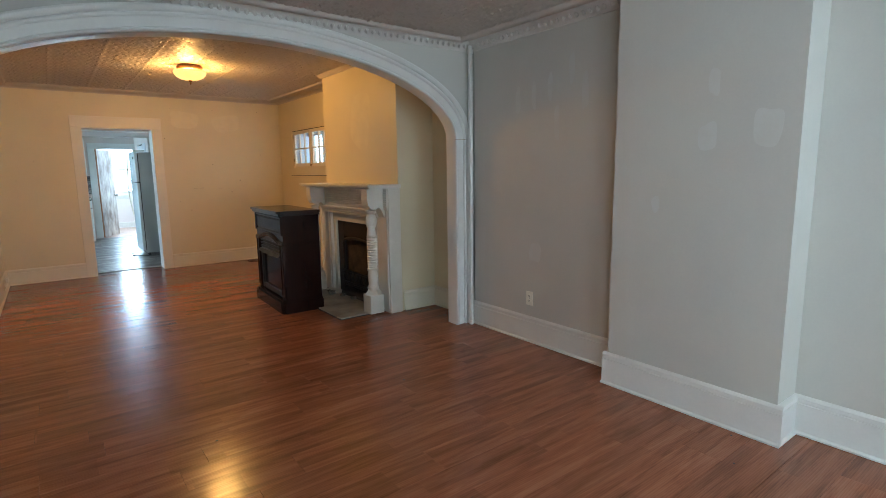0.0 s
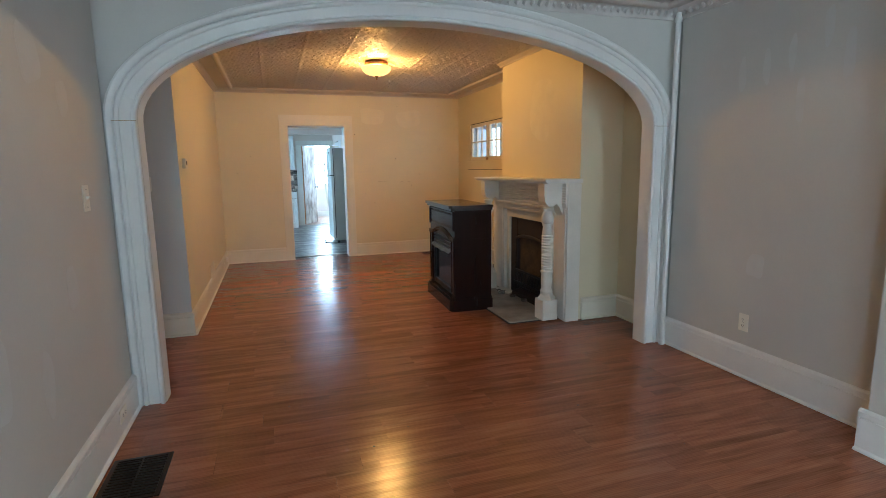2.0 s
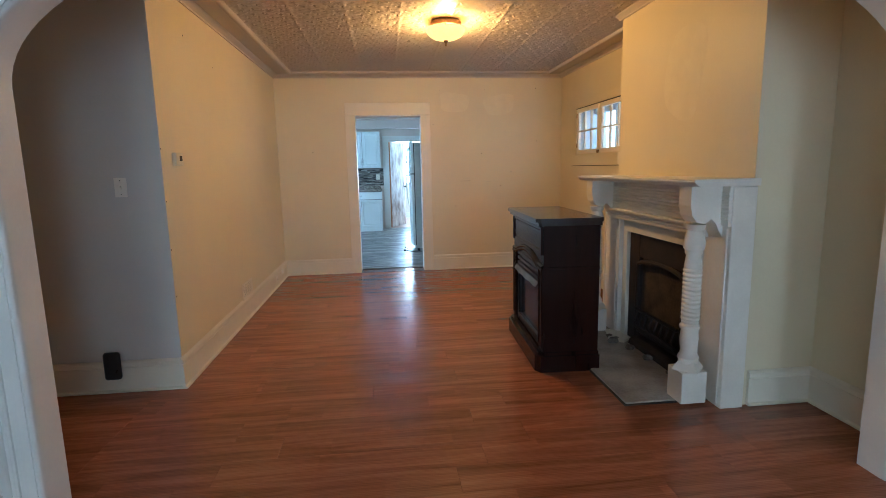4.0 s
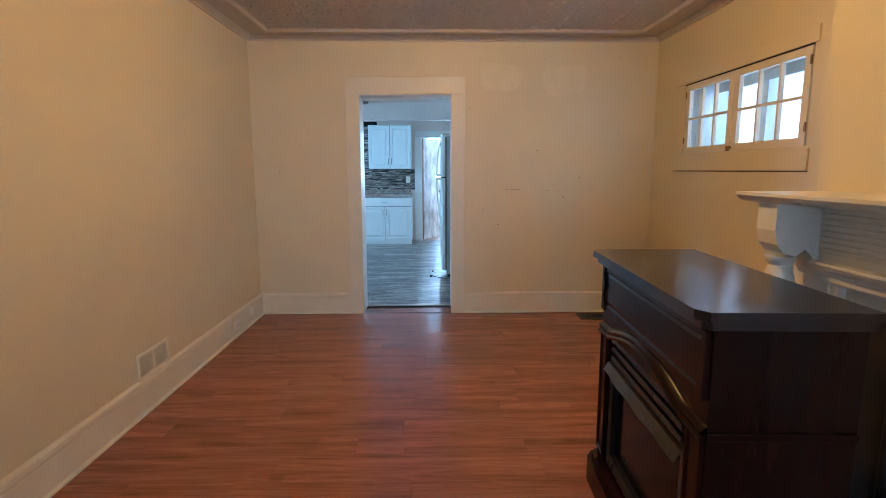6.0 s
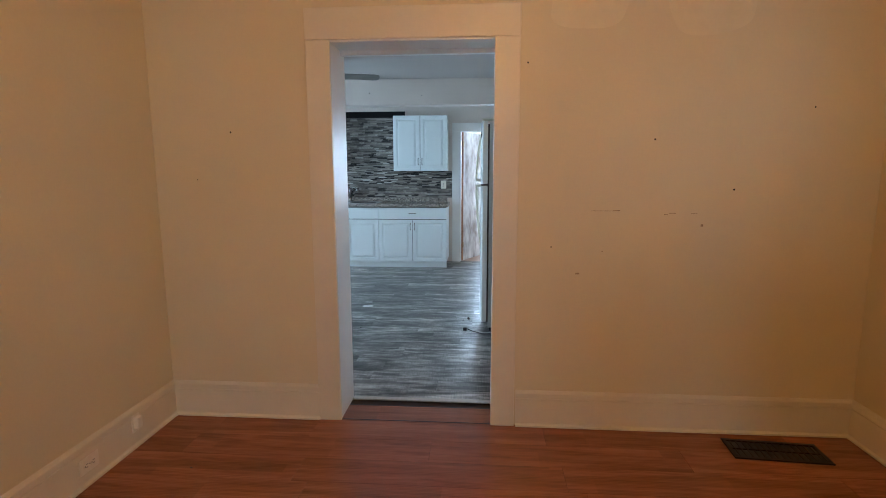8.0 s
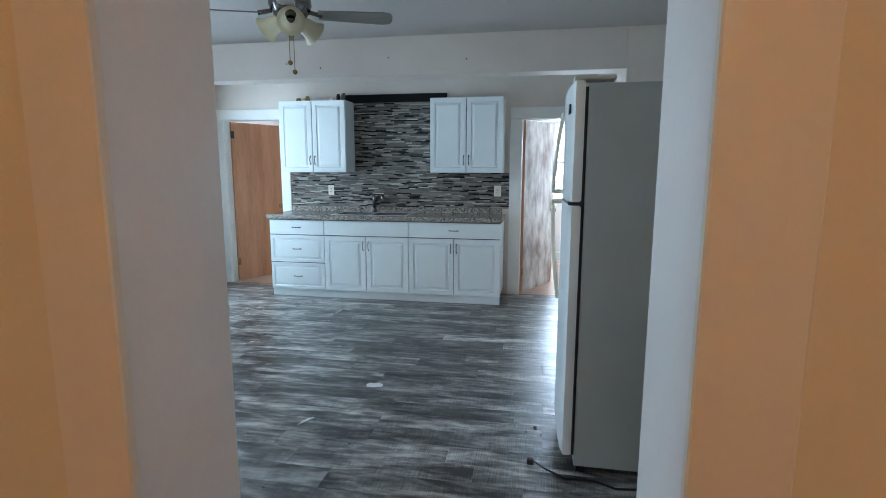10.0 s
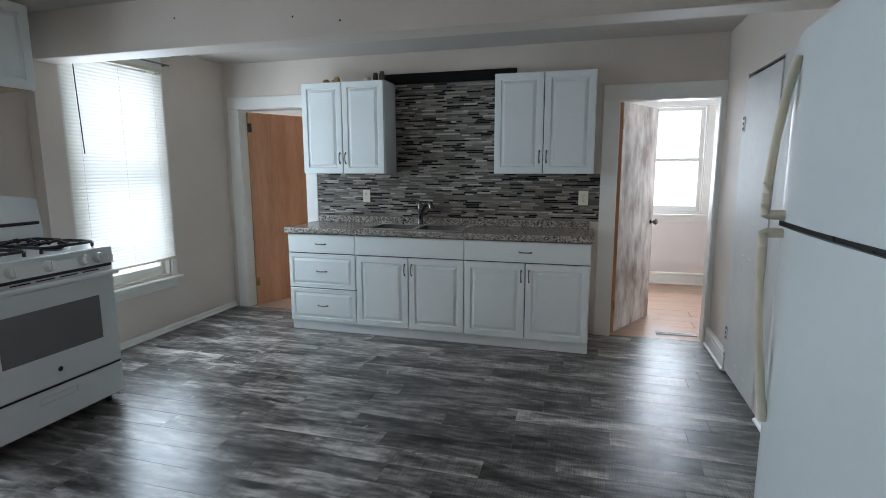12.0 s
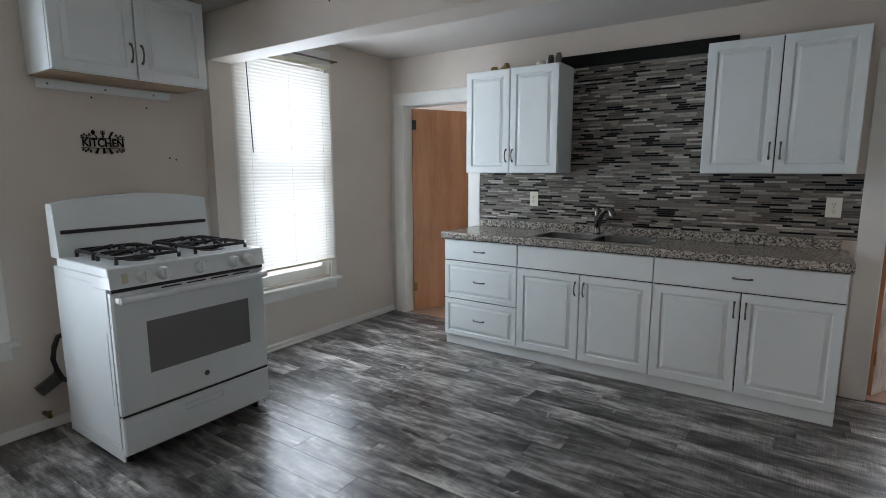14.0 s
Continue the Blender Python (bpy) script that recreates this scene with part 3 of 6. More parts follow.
def tin_ceiling(name, x0, x1, y0, y1, z, inset, seam, motif):
    """Pressed-tin field: rows of embossed motifs with raised seams, inside a flat border with a rounded rib."""
    bm = bm_new()
    step = 0.0135
    fx0, fx1, fy0, fy1 = x0 + inset, x1 - inset, y0 + inset, y1 - inset
    nx, ny = int((fx1 - fx0) / step), int((fy1 - fy0) / step)
    grid = []
    for i in range(nx + 1):
        row = []
        for j in range(ny + 1):
            px, py = fx0 + (fx1 - fx0) * i / nx, fy0 + (fy1 - fy0) * j / ny
            rw = math.floor((py - fy0) / motif)
            u, v = ((px - fx0) / motif + 0.5 * (rw % 2)) % 1 - 0.5, ((py - fy0) / motif) % 1 - 0.5
            r = math.hypot(u, v)
            h = 0.008 * math.cos(r * 17) * max(0, 1 - r * 1.6) + 0.0080 * math.sin(8 * math.atan2(v, u)) * min(1, r * 3) * max(0, 1 - r * 1.5)
            h += 0.0055 * noise.noise(Vector((px * 33, py * 33, 3))) + 0.004 * noise.noise(Vector((px * 1.1, py * 1.1, 7)))
            s = abs(((px - fx0) / seam + 0.5) % 1 - 0.5) * seam
            if s < 0.016:
                h += 0.007 * (1 - s / 0.016)
            row.append(bm.verts.new((px, py, z - h)))
        grid.append(row)
    for i in range(nx):
        for j in range(ny):
            bm.faces.new((grid[i][j], grid[i + 1][j], grid[i + 1][j + 1], grid[i][j + 1]))
    # border with a rib round the field
    prof = [(0.0, -0.004), (0.006, 0.016), (0.02, 0.028), (0.04, 0.030), (0.055, 0.020), (0.062, 0.004), (0.075, 0.0), (inset + 0.02, 0.0)]
    loops = []
    for o, d in prof:
        loops.append([(fx0 - o, fy0 - o, z - d), (fx1 + o, fy0 - o, z - d), (fx1 + o, fy1 + o, z - d), (fx0 - o, fy1 + o, z - d), (fx0 - o, fy0 - o, z - d)])
    rails(bm, loops)
    box(bm, x0 - 0.1, x1 + 0.1, y0 - 0.1, y1 + 0.1, z + 0.03, z + 0.12)
    return struct(name, bm, M_TIN, "painted pressed-tin ceiling with embossed panels and a moulded border", "ceiling", smooth=True)


tin_ceiling("ceiling_living", LX0, LX1, LY0, AY, CL, 0.20, 0.41, 0.102)
tin_ceiling("ceiling_dining", DX0, DX1, DY0, DY1, CD, 0.27, 0.41, 0.102)
struct("ceiling_stair_hall", boxes((-1.44, DX0 - 0.1, 4.4, 6.2, 2.6, 2.68)), M_CEIL)
struct("ceiling_kitchen", boxes((KX0 - 0.1, KX2 + 0.1, KY0, BEAM_Y0 + 0.05, CK, CK + 0.1)), M_CEIL)
struct("ceiling_kitchen_rear", boxes((KX0 - 0.1, KX2 + 0.1, BEAM_Y0 + 0.06, KY1 + 0.1, CK2, CK2 + 0.1)), M_CEIL)


def run(bm, profile, a, b, out):
    """Carry a profile of (projection, z) along the straight line a-b; out is the direction it projects to."""
    a, b, out = Vector((*a, 0)), Vector((*b, 0)), Vector((*out, 0))
    lo = [bm.verts.new(a + out * p + Vector((0, 0, z))) for p, z in profile]
    hi = [bm.verts.new(b + out * p + Vector((0, 0, z))) for p, z in profile]
    k = len(lo)
    for i in range(k):
        bm.faces.new((lo[i], lo[(i + 1) % k], hi[(i + 1) % k], hi[i]))
    bm.faces.new(lo)
    bm.faces.new(list(reversed(hi)))


def crown(bm, z0, z1, a, b, out, beads=True):
    d = z1 - z0
    run(bm, [(0, z0), (0.012, z0), (0.016, z0 + d * 0.25), (0.05, z0 + d * 0.75), (0.06, z1), (0, z1)], a, b, out)
    if beads:
        A, B, O = Vector((*a, 0)), Vector((*b, 0)), Vector((*out, 0))
        n = int((B - A).length / 0.055)
        for i in range(n):
            p = A.lerp(B, (i + 0.5) / n) + O * 0.034
            r = bmesh.ops.create_icosphere(bm, subdivisions=1, radius=0.02)
            for v in r["verts"]:
                v.co = Vector((v.co.x, v.co.y, v.co.z * 1.2)) + p + Vector((0, 0, z0 + d * 0.5))


c = bm_new()
crown(c, 2.425, CL, (LX0, LY0), (LX0, 4.655), (1, 0))
crown(c, 2.425, CL, (LX1, 4.53), (LX1, 2.885), (-1, 0))
crown(c, 2.425, CL, (LX1, 1.885), (LX1, LY0), (-1, 0))
crown(c, 2.425, CL, (LX0, 4.675), (LX1, 4.545), (0, -1))
struct("trim_crown_living", c, M_CROWN, smooth=True)
c = bm_new()
for a, b, o in (((DX0, 6.05), (DX0, DY1), (1, 0)), ((DX0, DY1), (DX1, DY1), (0, -1)), ((DX1, DY1), (DX1, 6.91), (-1, 0)), ((DX1, 6.91), (3.86, 6.91), (0, 1)), ((3.86, 6.95), (3.86, 5.24), (-1, 0)), ((3.86, 5.28), (DX1, 5.28), (0, -1))):
    crown(c, 2.515, CD, a, b, o, beads=False)
struct("trim_crown_dining", c, M_TIN)


def baseboard(name, material, h, runs, t=0.018):
    bm = bm_new()
    cap = [(t, h - 0.045), (t - 0.005, h - 0.043), (t - 0.005, h - 0.038), (t + 0.003, h - 0.034), (t + 0.002, h - 0.014)] if h > 0.1 else [(t, h - 0.02)]
    for a, b, o in runs:
        run(bm, [(0, 0.003), (t + 0.014, 0.003), (t + 0.013, 0.012), (t, 0.02), *cap, (t - 0.008, h - 0.004), (0, h)], a, b, o)
    return struct(name, bm, material)


baseboard("baseboard_living", M_TRIM, 0.215, [((LX0, LY0), (LX0, 4.66), (1, 0)), ((LX1, 2.885), (LX1, 4.50), (-1, 0)), ((LX1, LY0), (LX1, 1.885), (-1, 0)), ((3.94, 1.853), (3.94, 2.917), (-1, 0)),
                                              ((3.94, 1.885), (LX1, 1.885), (0, -1)), ((LX1, 2.885), (3.94, 2.885), (0, 1)), ((LX0, LY0), (LX1, LY0), (0, 1))])
baseboard("baseboard_dining", M_TRIM_CREAM, 0.205, [((DX0, 6.018), (DX0, DY1), (1, 0)), ((DX0, DY1), (1.435, DY1), (0, -1)), ((2.53, DY1), (DX1, DY1), (0, -1)), ((DX1, DY1), (DX1, 6.91), (-1, 0)),
                                                    ((DX1, 5.28), (DX1, AY), (-1, 0)), ((3.90, 5.28), (DX1, 5.28), (0, -1)), ((-1.3, 6.05), (DX0, 6.05), (0, -1))])
baseboard("baseboard_kitchen", M_TRIM, 0.06, [((KX0, KY0), (KX0, 12.87), (1, 0)), ((KX0, 13.04), (KX0, KY1), (1, 0))], t=0.008)
baseboard("baseboard_pantry", M_TRIM, 0.15, [((KX1, 14.195), (KX1, 14.795), (-1, 0)), ((KX1, BEAM_Y0), (KX1, 13.425), (-1, 0)), ((1.22, 17.165), (3.45, 17.165), (0, -1))], t=0.022)


def casing(bm, axis, face, out, a0, a1, ztop, w, head, t=0.02, sill=None, foot=0.0):
    """Flat casing round an opening a0..a1 on a wall's face; out is +1 or -1 along the other axis."""
    lo, hi = sorted((face, face + out * t))

    def put(p, q, z0, z1, lo=lo, hi=hi):
        if axis == "x":
            box(bm, p, q, lo, hi, z0, z1, bev=0.003, seg=1)
        else:
            box(bm, lo, hi, p, q, z0, z1, bev=0.003, seg=1)
    put(a0 - w, a0, foot, ztop)
    put(a1, a1 + w, foot, ztop)
    put(a0 - w, a1 + w, ztop + 0.0005, ztop + head, *sorted((face, face + out * (t + 0.003))))


# doorway from dining room to kitchen
d = bm_new()
casing(d, "x", DY1, -1, 1.556, 2.394, 2.055, 0.128, 0.155)
struct("door_1_casing", d, M_TRIM_CREAM, "cream painted flat door casing", "door casing")
d = boxes((1.536, 1.552, DY1 - 0.006, KY0 + 0.004, 0, 2.05), (2.398, 2.41, DY1 - 0.006, KY0 + 0.004, 0, 2.05), (1.552, 2.398, DY1 - 0.006, KY0 + 0.004, 2.046, 2.059), (1.552, 2.398, 9.79, 9.825, 2.022, 2.046))
struct("door_1_jamb", d, M_TRIM)
struct("door_1_threshold", boxes((1.553, 2.397, KY0 - 0.03, KY0 + 0.012, 0.0, 0.010), bev=0.004), M_STRIP)
struct("trim_floor_joint", boxes((1.553, 2.397, 9.597, 9.603, -0.002, 0.0012)), M_GAP)
d = bm_new()
casing(d, "x", KY1, -1, -1.605, -0.875, 2.025, 0.12, 0.115)
struct("door_2_casing", d, M_TRIM, "white painted door casing with a tall head board", "door casing")
d = bm_new()
casing(d, "x", KY1, -1, 2.013, 2.757, 1.985, 0.13, 0.122)
struct("door_3_casing", d, M_TRIM, "white painted door casing", "door casing")
struct("door_jambs_rear", boxes((-1.615, -1.600, KY1 - 0.003, KY1 + 0.13, 0, 2.025), (-0.880, -0.865, KY1 - 0.003, KY1 + 0.13, 0, 2.025), (2.003, 2.018, KY1 - 0.003, KY1 + 0.13, 0, 1.985), (2.752, 2.767, KY1 - 0.003, KY1 + 0.13, 0, 1.985),
                                (-1.600, -0.880, KY1 - 0.003, KY1 + 0.13, 2.02, 2.03), (2.018, 2.752, KY1 - 0.003, KY1 + 0.13, 1.98, 1.99)), M_TRIM)
# pipe in the corner of the living room
p = bm_new()
tube(p, [(4.115, 4.475, 0), (4.115, 4.475, 2.46)], 0.02, 12)
for z in (0.01, 1.02, 2.40):
    tube(p, [(4.115, 4.475, z), (4.115, 4.475, z + 0.03)], 0.026, 12)
solo("heating_pipe", p, M_TRIM, "white painted riser pipe in the corner beside the archway", "pipe", smooth=True)

# floors: base sheets, boards come last in the file
struct("floor_base", boxes((-1.5, 4.6, LY0 - 0.2, KY0 - 0.02, -0.12, -0.006)), M_GAP)
struct("floor_base_kitchen", boxes((KX0 - 0.2, KX2 + 0.2, KY0 - 0.019, KY1 + 0.02, -0.12, -0.006)), M_GAP)
struct("floor_base_rear", boxes((-2.1, 3.6, KY1 + 0.021, 17.465, -0.12, -0.008)), M_GAP)

# ---- outside the windows: bright overcast sky ----


def sky_glow(strength, colour=(0.90, 0.97, 1.0)):
    m = bpy.data.materials.new("overcast_sky_glow")
    m.use_nodes = True
    e = m.node_tree.nodes.new("ShaderNodeEmission")
    e.inputs[0].default_value, e.inputs[1].default_value = (*colour, 1), strength
    m.node_tree.links.new(e.outputs[0], m.node_tree.nodes["Material Output"].inputs[0])
    return m


for _x0, _x1, _y0, _y1, _g in ((-1.0, 6.0, -3.02, -3.0, 1.0), (-1.12, -1.1, -2.5, 2.5, 1.0), (6.0, 6.02, 6.0, 11.265, 0.36), (-4.02, -4.0, 9.0, 16.765, 0.75), (-3.0, 5.5, 19.765, 19.785, 2.3), (6.5, 6.52, 13.765, 18.765, 1.15)):
    tagged(new("backdrop", finish("backdrop", boxes((_x0, _x1, _y0, _y1, -0.5, 4.5)), sky_glow(SKY_GLOW * _g, (0.66, 0.85, 1.0) if _g < 0.7 else (0.90, 0.97, 1.0)))), "", "", "", "structure")

# ---- living room and dining room things ----


def wall_plate(name, m, kind, label, w=0.072, h=0.116):
    """Local: on the plane y = 0, facing -y."""
    t = thing(name, m, label, "switch" if kind == "toggle" else "outlet")
    bm = bm_new()
    box(bm, -w / 2, w / 2, -0.006, 0.0, -h / 2, h / 2, bev=0.003)
    part("plate", bm, M_PLATE, t)
    if kind == "toggle":
        bm = bm_new()
        prism(bm, [(-0.006, -0.012), (-0.020, 0.004), (-0.018, 0.010), (-0.006, 0.010)], -0.005, 0.005, "x")
        part("toggle", bm, M_PLATE, t)
    else:
        for z in (-0.02, 0.02):
            bm = bm_new()
            lathe(bm, [(0.017, 0), (0.017, 0.003), (0.015, 0.0045)], n=16)
            bmesh.ops.rotate(bm, verts=bm.verts, cent=(0, 0, 0), matrix=Matrix.Rotation(radians(90), 3, "X"))
            bmesh.ops.translate(bm, verts=bm.verts, vec=(0, -0.005, z))
            sock = part("socket", bm, M_PLATE, t)
            part("slot", boxes((-0.008, -0.0055, -0.0105, -0.009, z - 0.004, z + 0.007), (0.0055, 0.008, -0.0105, -0.009, z - 0.004, z + 0.006), (-0.0025, 0.0025, -0.0105, -0.009, z - 0.012, z - 0.008)), M_SLOT, sock)
    for z in ((-0.042, 0.042) if kind == "toggle" else (0.0,)):
        bm = bm_new()
        lathe(bm, [(0.003, 0), (0.003, 0.0015)], n=8)
        bmesh.ops.rotate(bm, verts=bm.verts, cent=(0, 0, 0), matrix=Matrix.Rotation(radians(90), 3, "X"))
        bmesh.ops.translate(bm, verts=bm.verts, vec=(0, -0.006, z))
        part("screw", bm, M_HANDLE, t)
    return t


EAST, WEST = -90, 90     # a plate on a west wall faces east: its local -y turns to +x
wall_plate("light_switch", pose(LX0 + 0.001, 4.195, 1.273, 0, 0, WEST), "toggle", "cream single toggle light switch on grey wall", 0.08, 0.125)
wall_plate("light_switch", pose(0.319, 6.049, 1.293), "toggle", "cream toggle light switch plate on grey wall")
wall_plate("wall_outlet", pose(LX0 + 0.0185, 4.31, 0.115, 0, 90, WEST), "socket", "ivory outlet set in a white baseboard")
wall_plate("wall_outlet", pose(LX1 - 0.001, 3.80, 0.365, 0, 0, EAST), "socket", "ivory duplex outlet above white baseboard")
wall_plate("wall_outlet", pose(DX0 + 0.0185, 8.91, 0.10, 0, 90, WEST), "socket", "cream outlet set in cream baseboard")
wall_plate("wall_outlet", pose(-0.238, KY1 - 0.0125, 1.185), "socket", "white duplex outlet on mosaic backsplash")
wall_plate("wall_outlet", pose(1.752, KY1 - 0.0125, 1.19), "socket", "white duplex outlet on mosaic backsplash", 0.08, 0.122)


def floor_register(m, w, d, label, slats=14, material=M_REGISTER):
    """Local: w along x, d along y, lies on the floor."""
    t = thing("floor_register", m, label, "floor vent")
    bm = bm_new()
    f = 0.022
    for s in ((-w / 2, w / 2, -d / 2, -d / 2 + f), (-w / 2, w / 2, d / 2 - f, d / 2), (-w / 2, -w / 2 + f, -d / 2 + f, d / 2 - f), (w / 2 - f, w / 2, -d / 2 + f, d / 2 - f)):
        box(bm, *s, 0.0, 0.007, bev=0.002, seg=1)
    part("frame", bm, material, t)
    # Thin black sheet paints the shade of the duct below the slats.
    part("duct_shade", boxes((-w / 2 + f, w / 2 - f, -d / 2 + f, d / 2 - f, 0.0005, 0.001)), M_SLOT, t)
    me = None
    for i in range(slats):
        x = -w / 2 + f + (w - 2 * f) * (i + 0.5) / slats
        if me is None:
            bm = boxes((-0.003, 0.003, -d / 2 + f, d / 2 - f, 0.001, 0.006))
            me = finish("slat", bm, material)
        o = new("slat", me)
        o.parent = t
        o.location = (x, 0, 0)
    part("bar", boxes((-w / 2 + f, w / 2 - f, -0.004, 0.004, 0.0012, 0.0068)), material, t)
    return t


floor_register(pose(0.605, 3.83, 0, 0, 0, 90), 0.37, 0.26, "dark brown metal floor register beside the wall")
floor_register(pose(3.815, 9.41, 0, 0, 0, -4), 0.45, 0.19, "dark brown metal floor register near the far wall")
floor_register(pose(2.58, 15.007, 0), 0.33, 0.07, "white floor register in pale laminate", 2, M_TRIM)


def wall_grille():
    t = thing("return_air_grille", pose(DX0 + 0.001, 7.67, 0.275, 0, 0, WEST), "cream metal return air grille above the baseboard", "wall vent")
    bm = bm_new()
    for s in ((-0.17, 0.17, 0.055, 0.075), (-0.17, 0.17, -0.075, -0.055), (-0.17, -0.15, -0.055, 0.055), (0.15, 0.17, -0.055, 0.055), (-0.008, 0.008, -0.055, 0.055)):
        box(bm, s[0], s[1], -0.012, 0, s[2], s[3], bev=0.003, seg=1)
    part("frame", bm, M_TRIM_CREAM, t)
    # Black sheet behind the fins in place of the duct's shade.
    part("duct_shade", boxes((-0.15, 0.15, -0.002, -0.001, -0.055, 0.055)), M_SLOT, t)
    me = finish("slat", boxes((-0.15, 0.15, -0.009, -0.006, -0.0022, 0.0022)), M_TRIM_CREAM)
    for i in range(12):
        o = new("slat", me)
        o.parent, o.location = t, (0, 0, -0.05 + i * 0.0091)
        o.rotation_euler = (radians(35), 0, 0)
    me = finish("fin", boxes((-0.0015, 0.0015, -0.006, -0.003, -0.055, 0.055)), M_TRIM_CREAM)
    for i in range(16):
        o = new("fin", me)
        o.parent, o.location = t, (-0.142 + i * 0.0189, 0, 0)


wall_grille()

t = thing("thermostat", pose(DX0 + 0.001, 6.27, 1.46, 0, 0, WEST), "small ivory wall thermostat with a dark display", "thermostat")
bm = bm_new()
box(bm, -0.06, 0.06, -0.028, 0, -0.042, 0.042, bev=0.006)
part("case", bm, M_IVORY, t)
part("display", boxes((-0.005, 0.035, -0.0295, -0.0275, -0.012, 0.022)), M_SLOT, t)
t = thing("plug_adapter", pose(DX0 + 0.019, 9.23, 0.135, 0, 0, WEST), "white plug-in adapter on cream baseboard", "adapter")
bm = bm_new()
box(bm, -0.02, 0.02, -0.03, 0, -0.03, 0.03, bev=0.006)
part("case", bm, M_PLATE, t)
part("base", boxes((-0.028, 0.028, -0.006, 0, -0.05, 0.04), bev=0.002), M_PLATE, t)
bm = bm_new()
box(bm, -0.05, 0.05, -0.04, 0.0, -0.09, 0.09, bev=0.02, seg=3)
tmp = solo("plug_in_box", bm, M_BLACK, "black plastic box plugged in above the baseboard", "adapter", smooth=True)
tmp.matrix_world = pose(0.165, 6.03, 0.185)

# plaster patches on the grey walls
rp = random.Random(3)


def patch(cx, cz, w, h, to_world, paint=M_PATCH):
    bm = bm_new()
    pts = []
    wob = [rp.uniform(0, 6.28) for _ in range(3)]
    for i in range(40):
        a = 2 * math.pi * i / 40
        k = 1 + sum(0.06 * math.sin((q + 2) * a + wob[q]) for q in range(3))
        pts.append((cx + w / 2 * k * math.copysign(abs(math.cos(a)) ** 0.8, math.cos(a)), cz + h / 2 * k * math.copysign(abs(math.sin(a)) ** 0.8, math.sin(a))))
    prism(bm, pts, -0.0008, 0.0)
    ob = tagged(new("plaster_patch", finish("plaster_patch", bm, paint)), "", "", "", "structure")
    ob.matrix_world = to_world


for cx, cz, ww, hh in ((-3.95, 1.95, 0.05, 0.22), (-3.78, 1.97, 0.05, 0.2), (-3.62, 2.02, 0.045, 0.2), (-3.42, 2.12, 0.05, 0.22), (-3.3, 1.95, 0.06, 0.25), (-3.75, 0.75, 0.12, 0.16), (-3.55, 1.75, 0.05, 0.26)):
    patch(cx, cz, ww, hh, pose(LX1 - 0.0005, 0, 0, 0, 0, EAST))
for cx, cz, ww, hh in ((-2.32, 1.57, 0.10, 0.15), (-2.03, 1.60, 0.13, 0.2), (-2.30, 1.85, 0.06, 0.14), (-2.6, 1.2, 0.05, 0.09)):
    patch(cx, cz, ww, hh, pose(3.9395, 0, 0, 0, 0, EAST))
for cx, cz, ww, hh in ((3.2, 0.75, 0.16, 0.3), (3.55, 0.6, 0.1, 0.25), (4.05, 1.72, 0.12, 0.16), (3.75, 1.85, 0.2, 0.22), (3.9, 0.9, 0.12, 0.2)):
    patch(cx, cz, ww, hh, pose(LX0 + 0.0005, 0, 0, 0, 0, WEST))
patch(0.364, 1.83, 0.05, 0.04, pose(0, 6.0495, 0))
# covered flue on the chimney breast and paler squares on the far dining wall
patch(-6.0, 1.95, 0.45, 0.58, pose(3.8595, 0, 0, 0, 0, EAST), M_PATCH_CREAM)
patch(2.845, 2.21, 0.41, 0.24, pose(0, DY1 - 0.0005, 0), M_PATCH_CREAM)
patch(3.44, 2.18, 0.42, 0.26, pose(0, DY1 - 0.0005, 0), M_PATCH_CREAM)

# scratches left by furniture on the cream wall
struct("trim_scuffs", boxes((2.90, 3.04, DY1 - 0.0007, DY1, 1.189, 1.1915), (3.01, 3.045, DY1 - 0.0009, DY1, 1.191, 1.194), (3.265, 3.285, DY1 - 0.0007, DY1, 1.171, 1.174), (3.29, 3.325, DY1 - 0.0007, DY1, 1.178, 1.181),
                            (3.40, 3.43, DY1 - 0.0007, DY1, 1.177, 1.179), (3.45, 3.462, DY1 - 0.0007, DY1, 1.112, 1.124), (2.96, 2.968, DY1 - 0.0007, DY1, 0.978, 0.982), (2.83, 2.85, DY1 - 0.0007, DY1, 0.855, 0.864)), M_SCUFF)

# ---- mantel ----


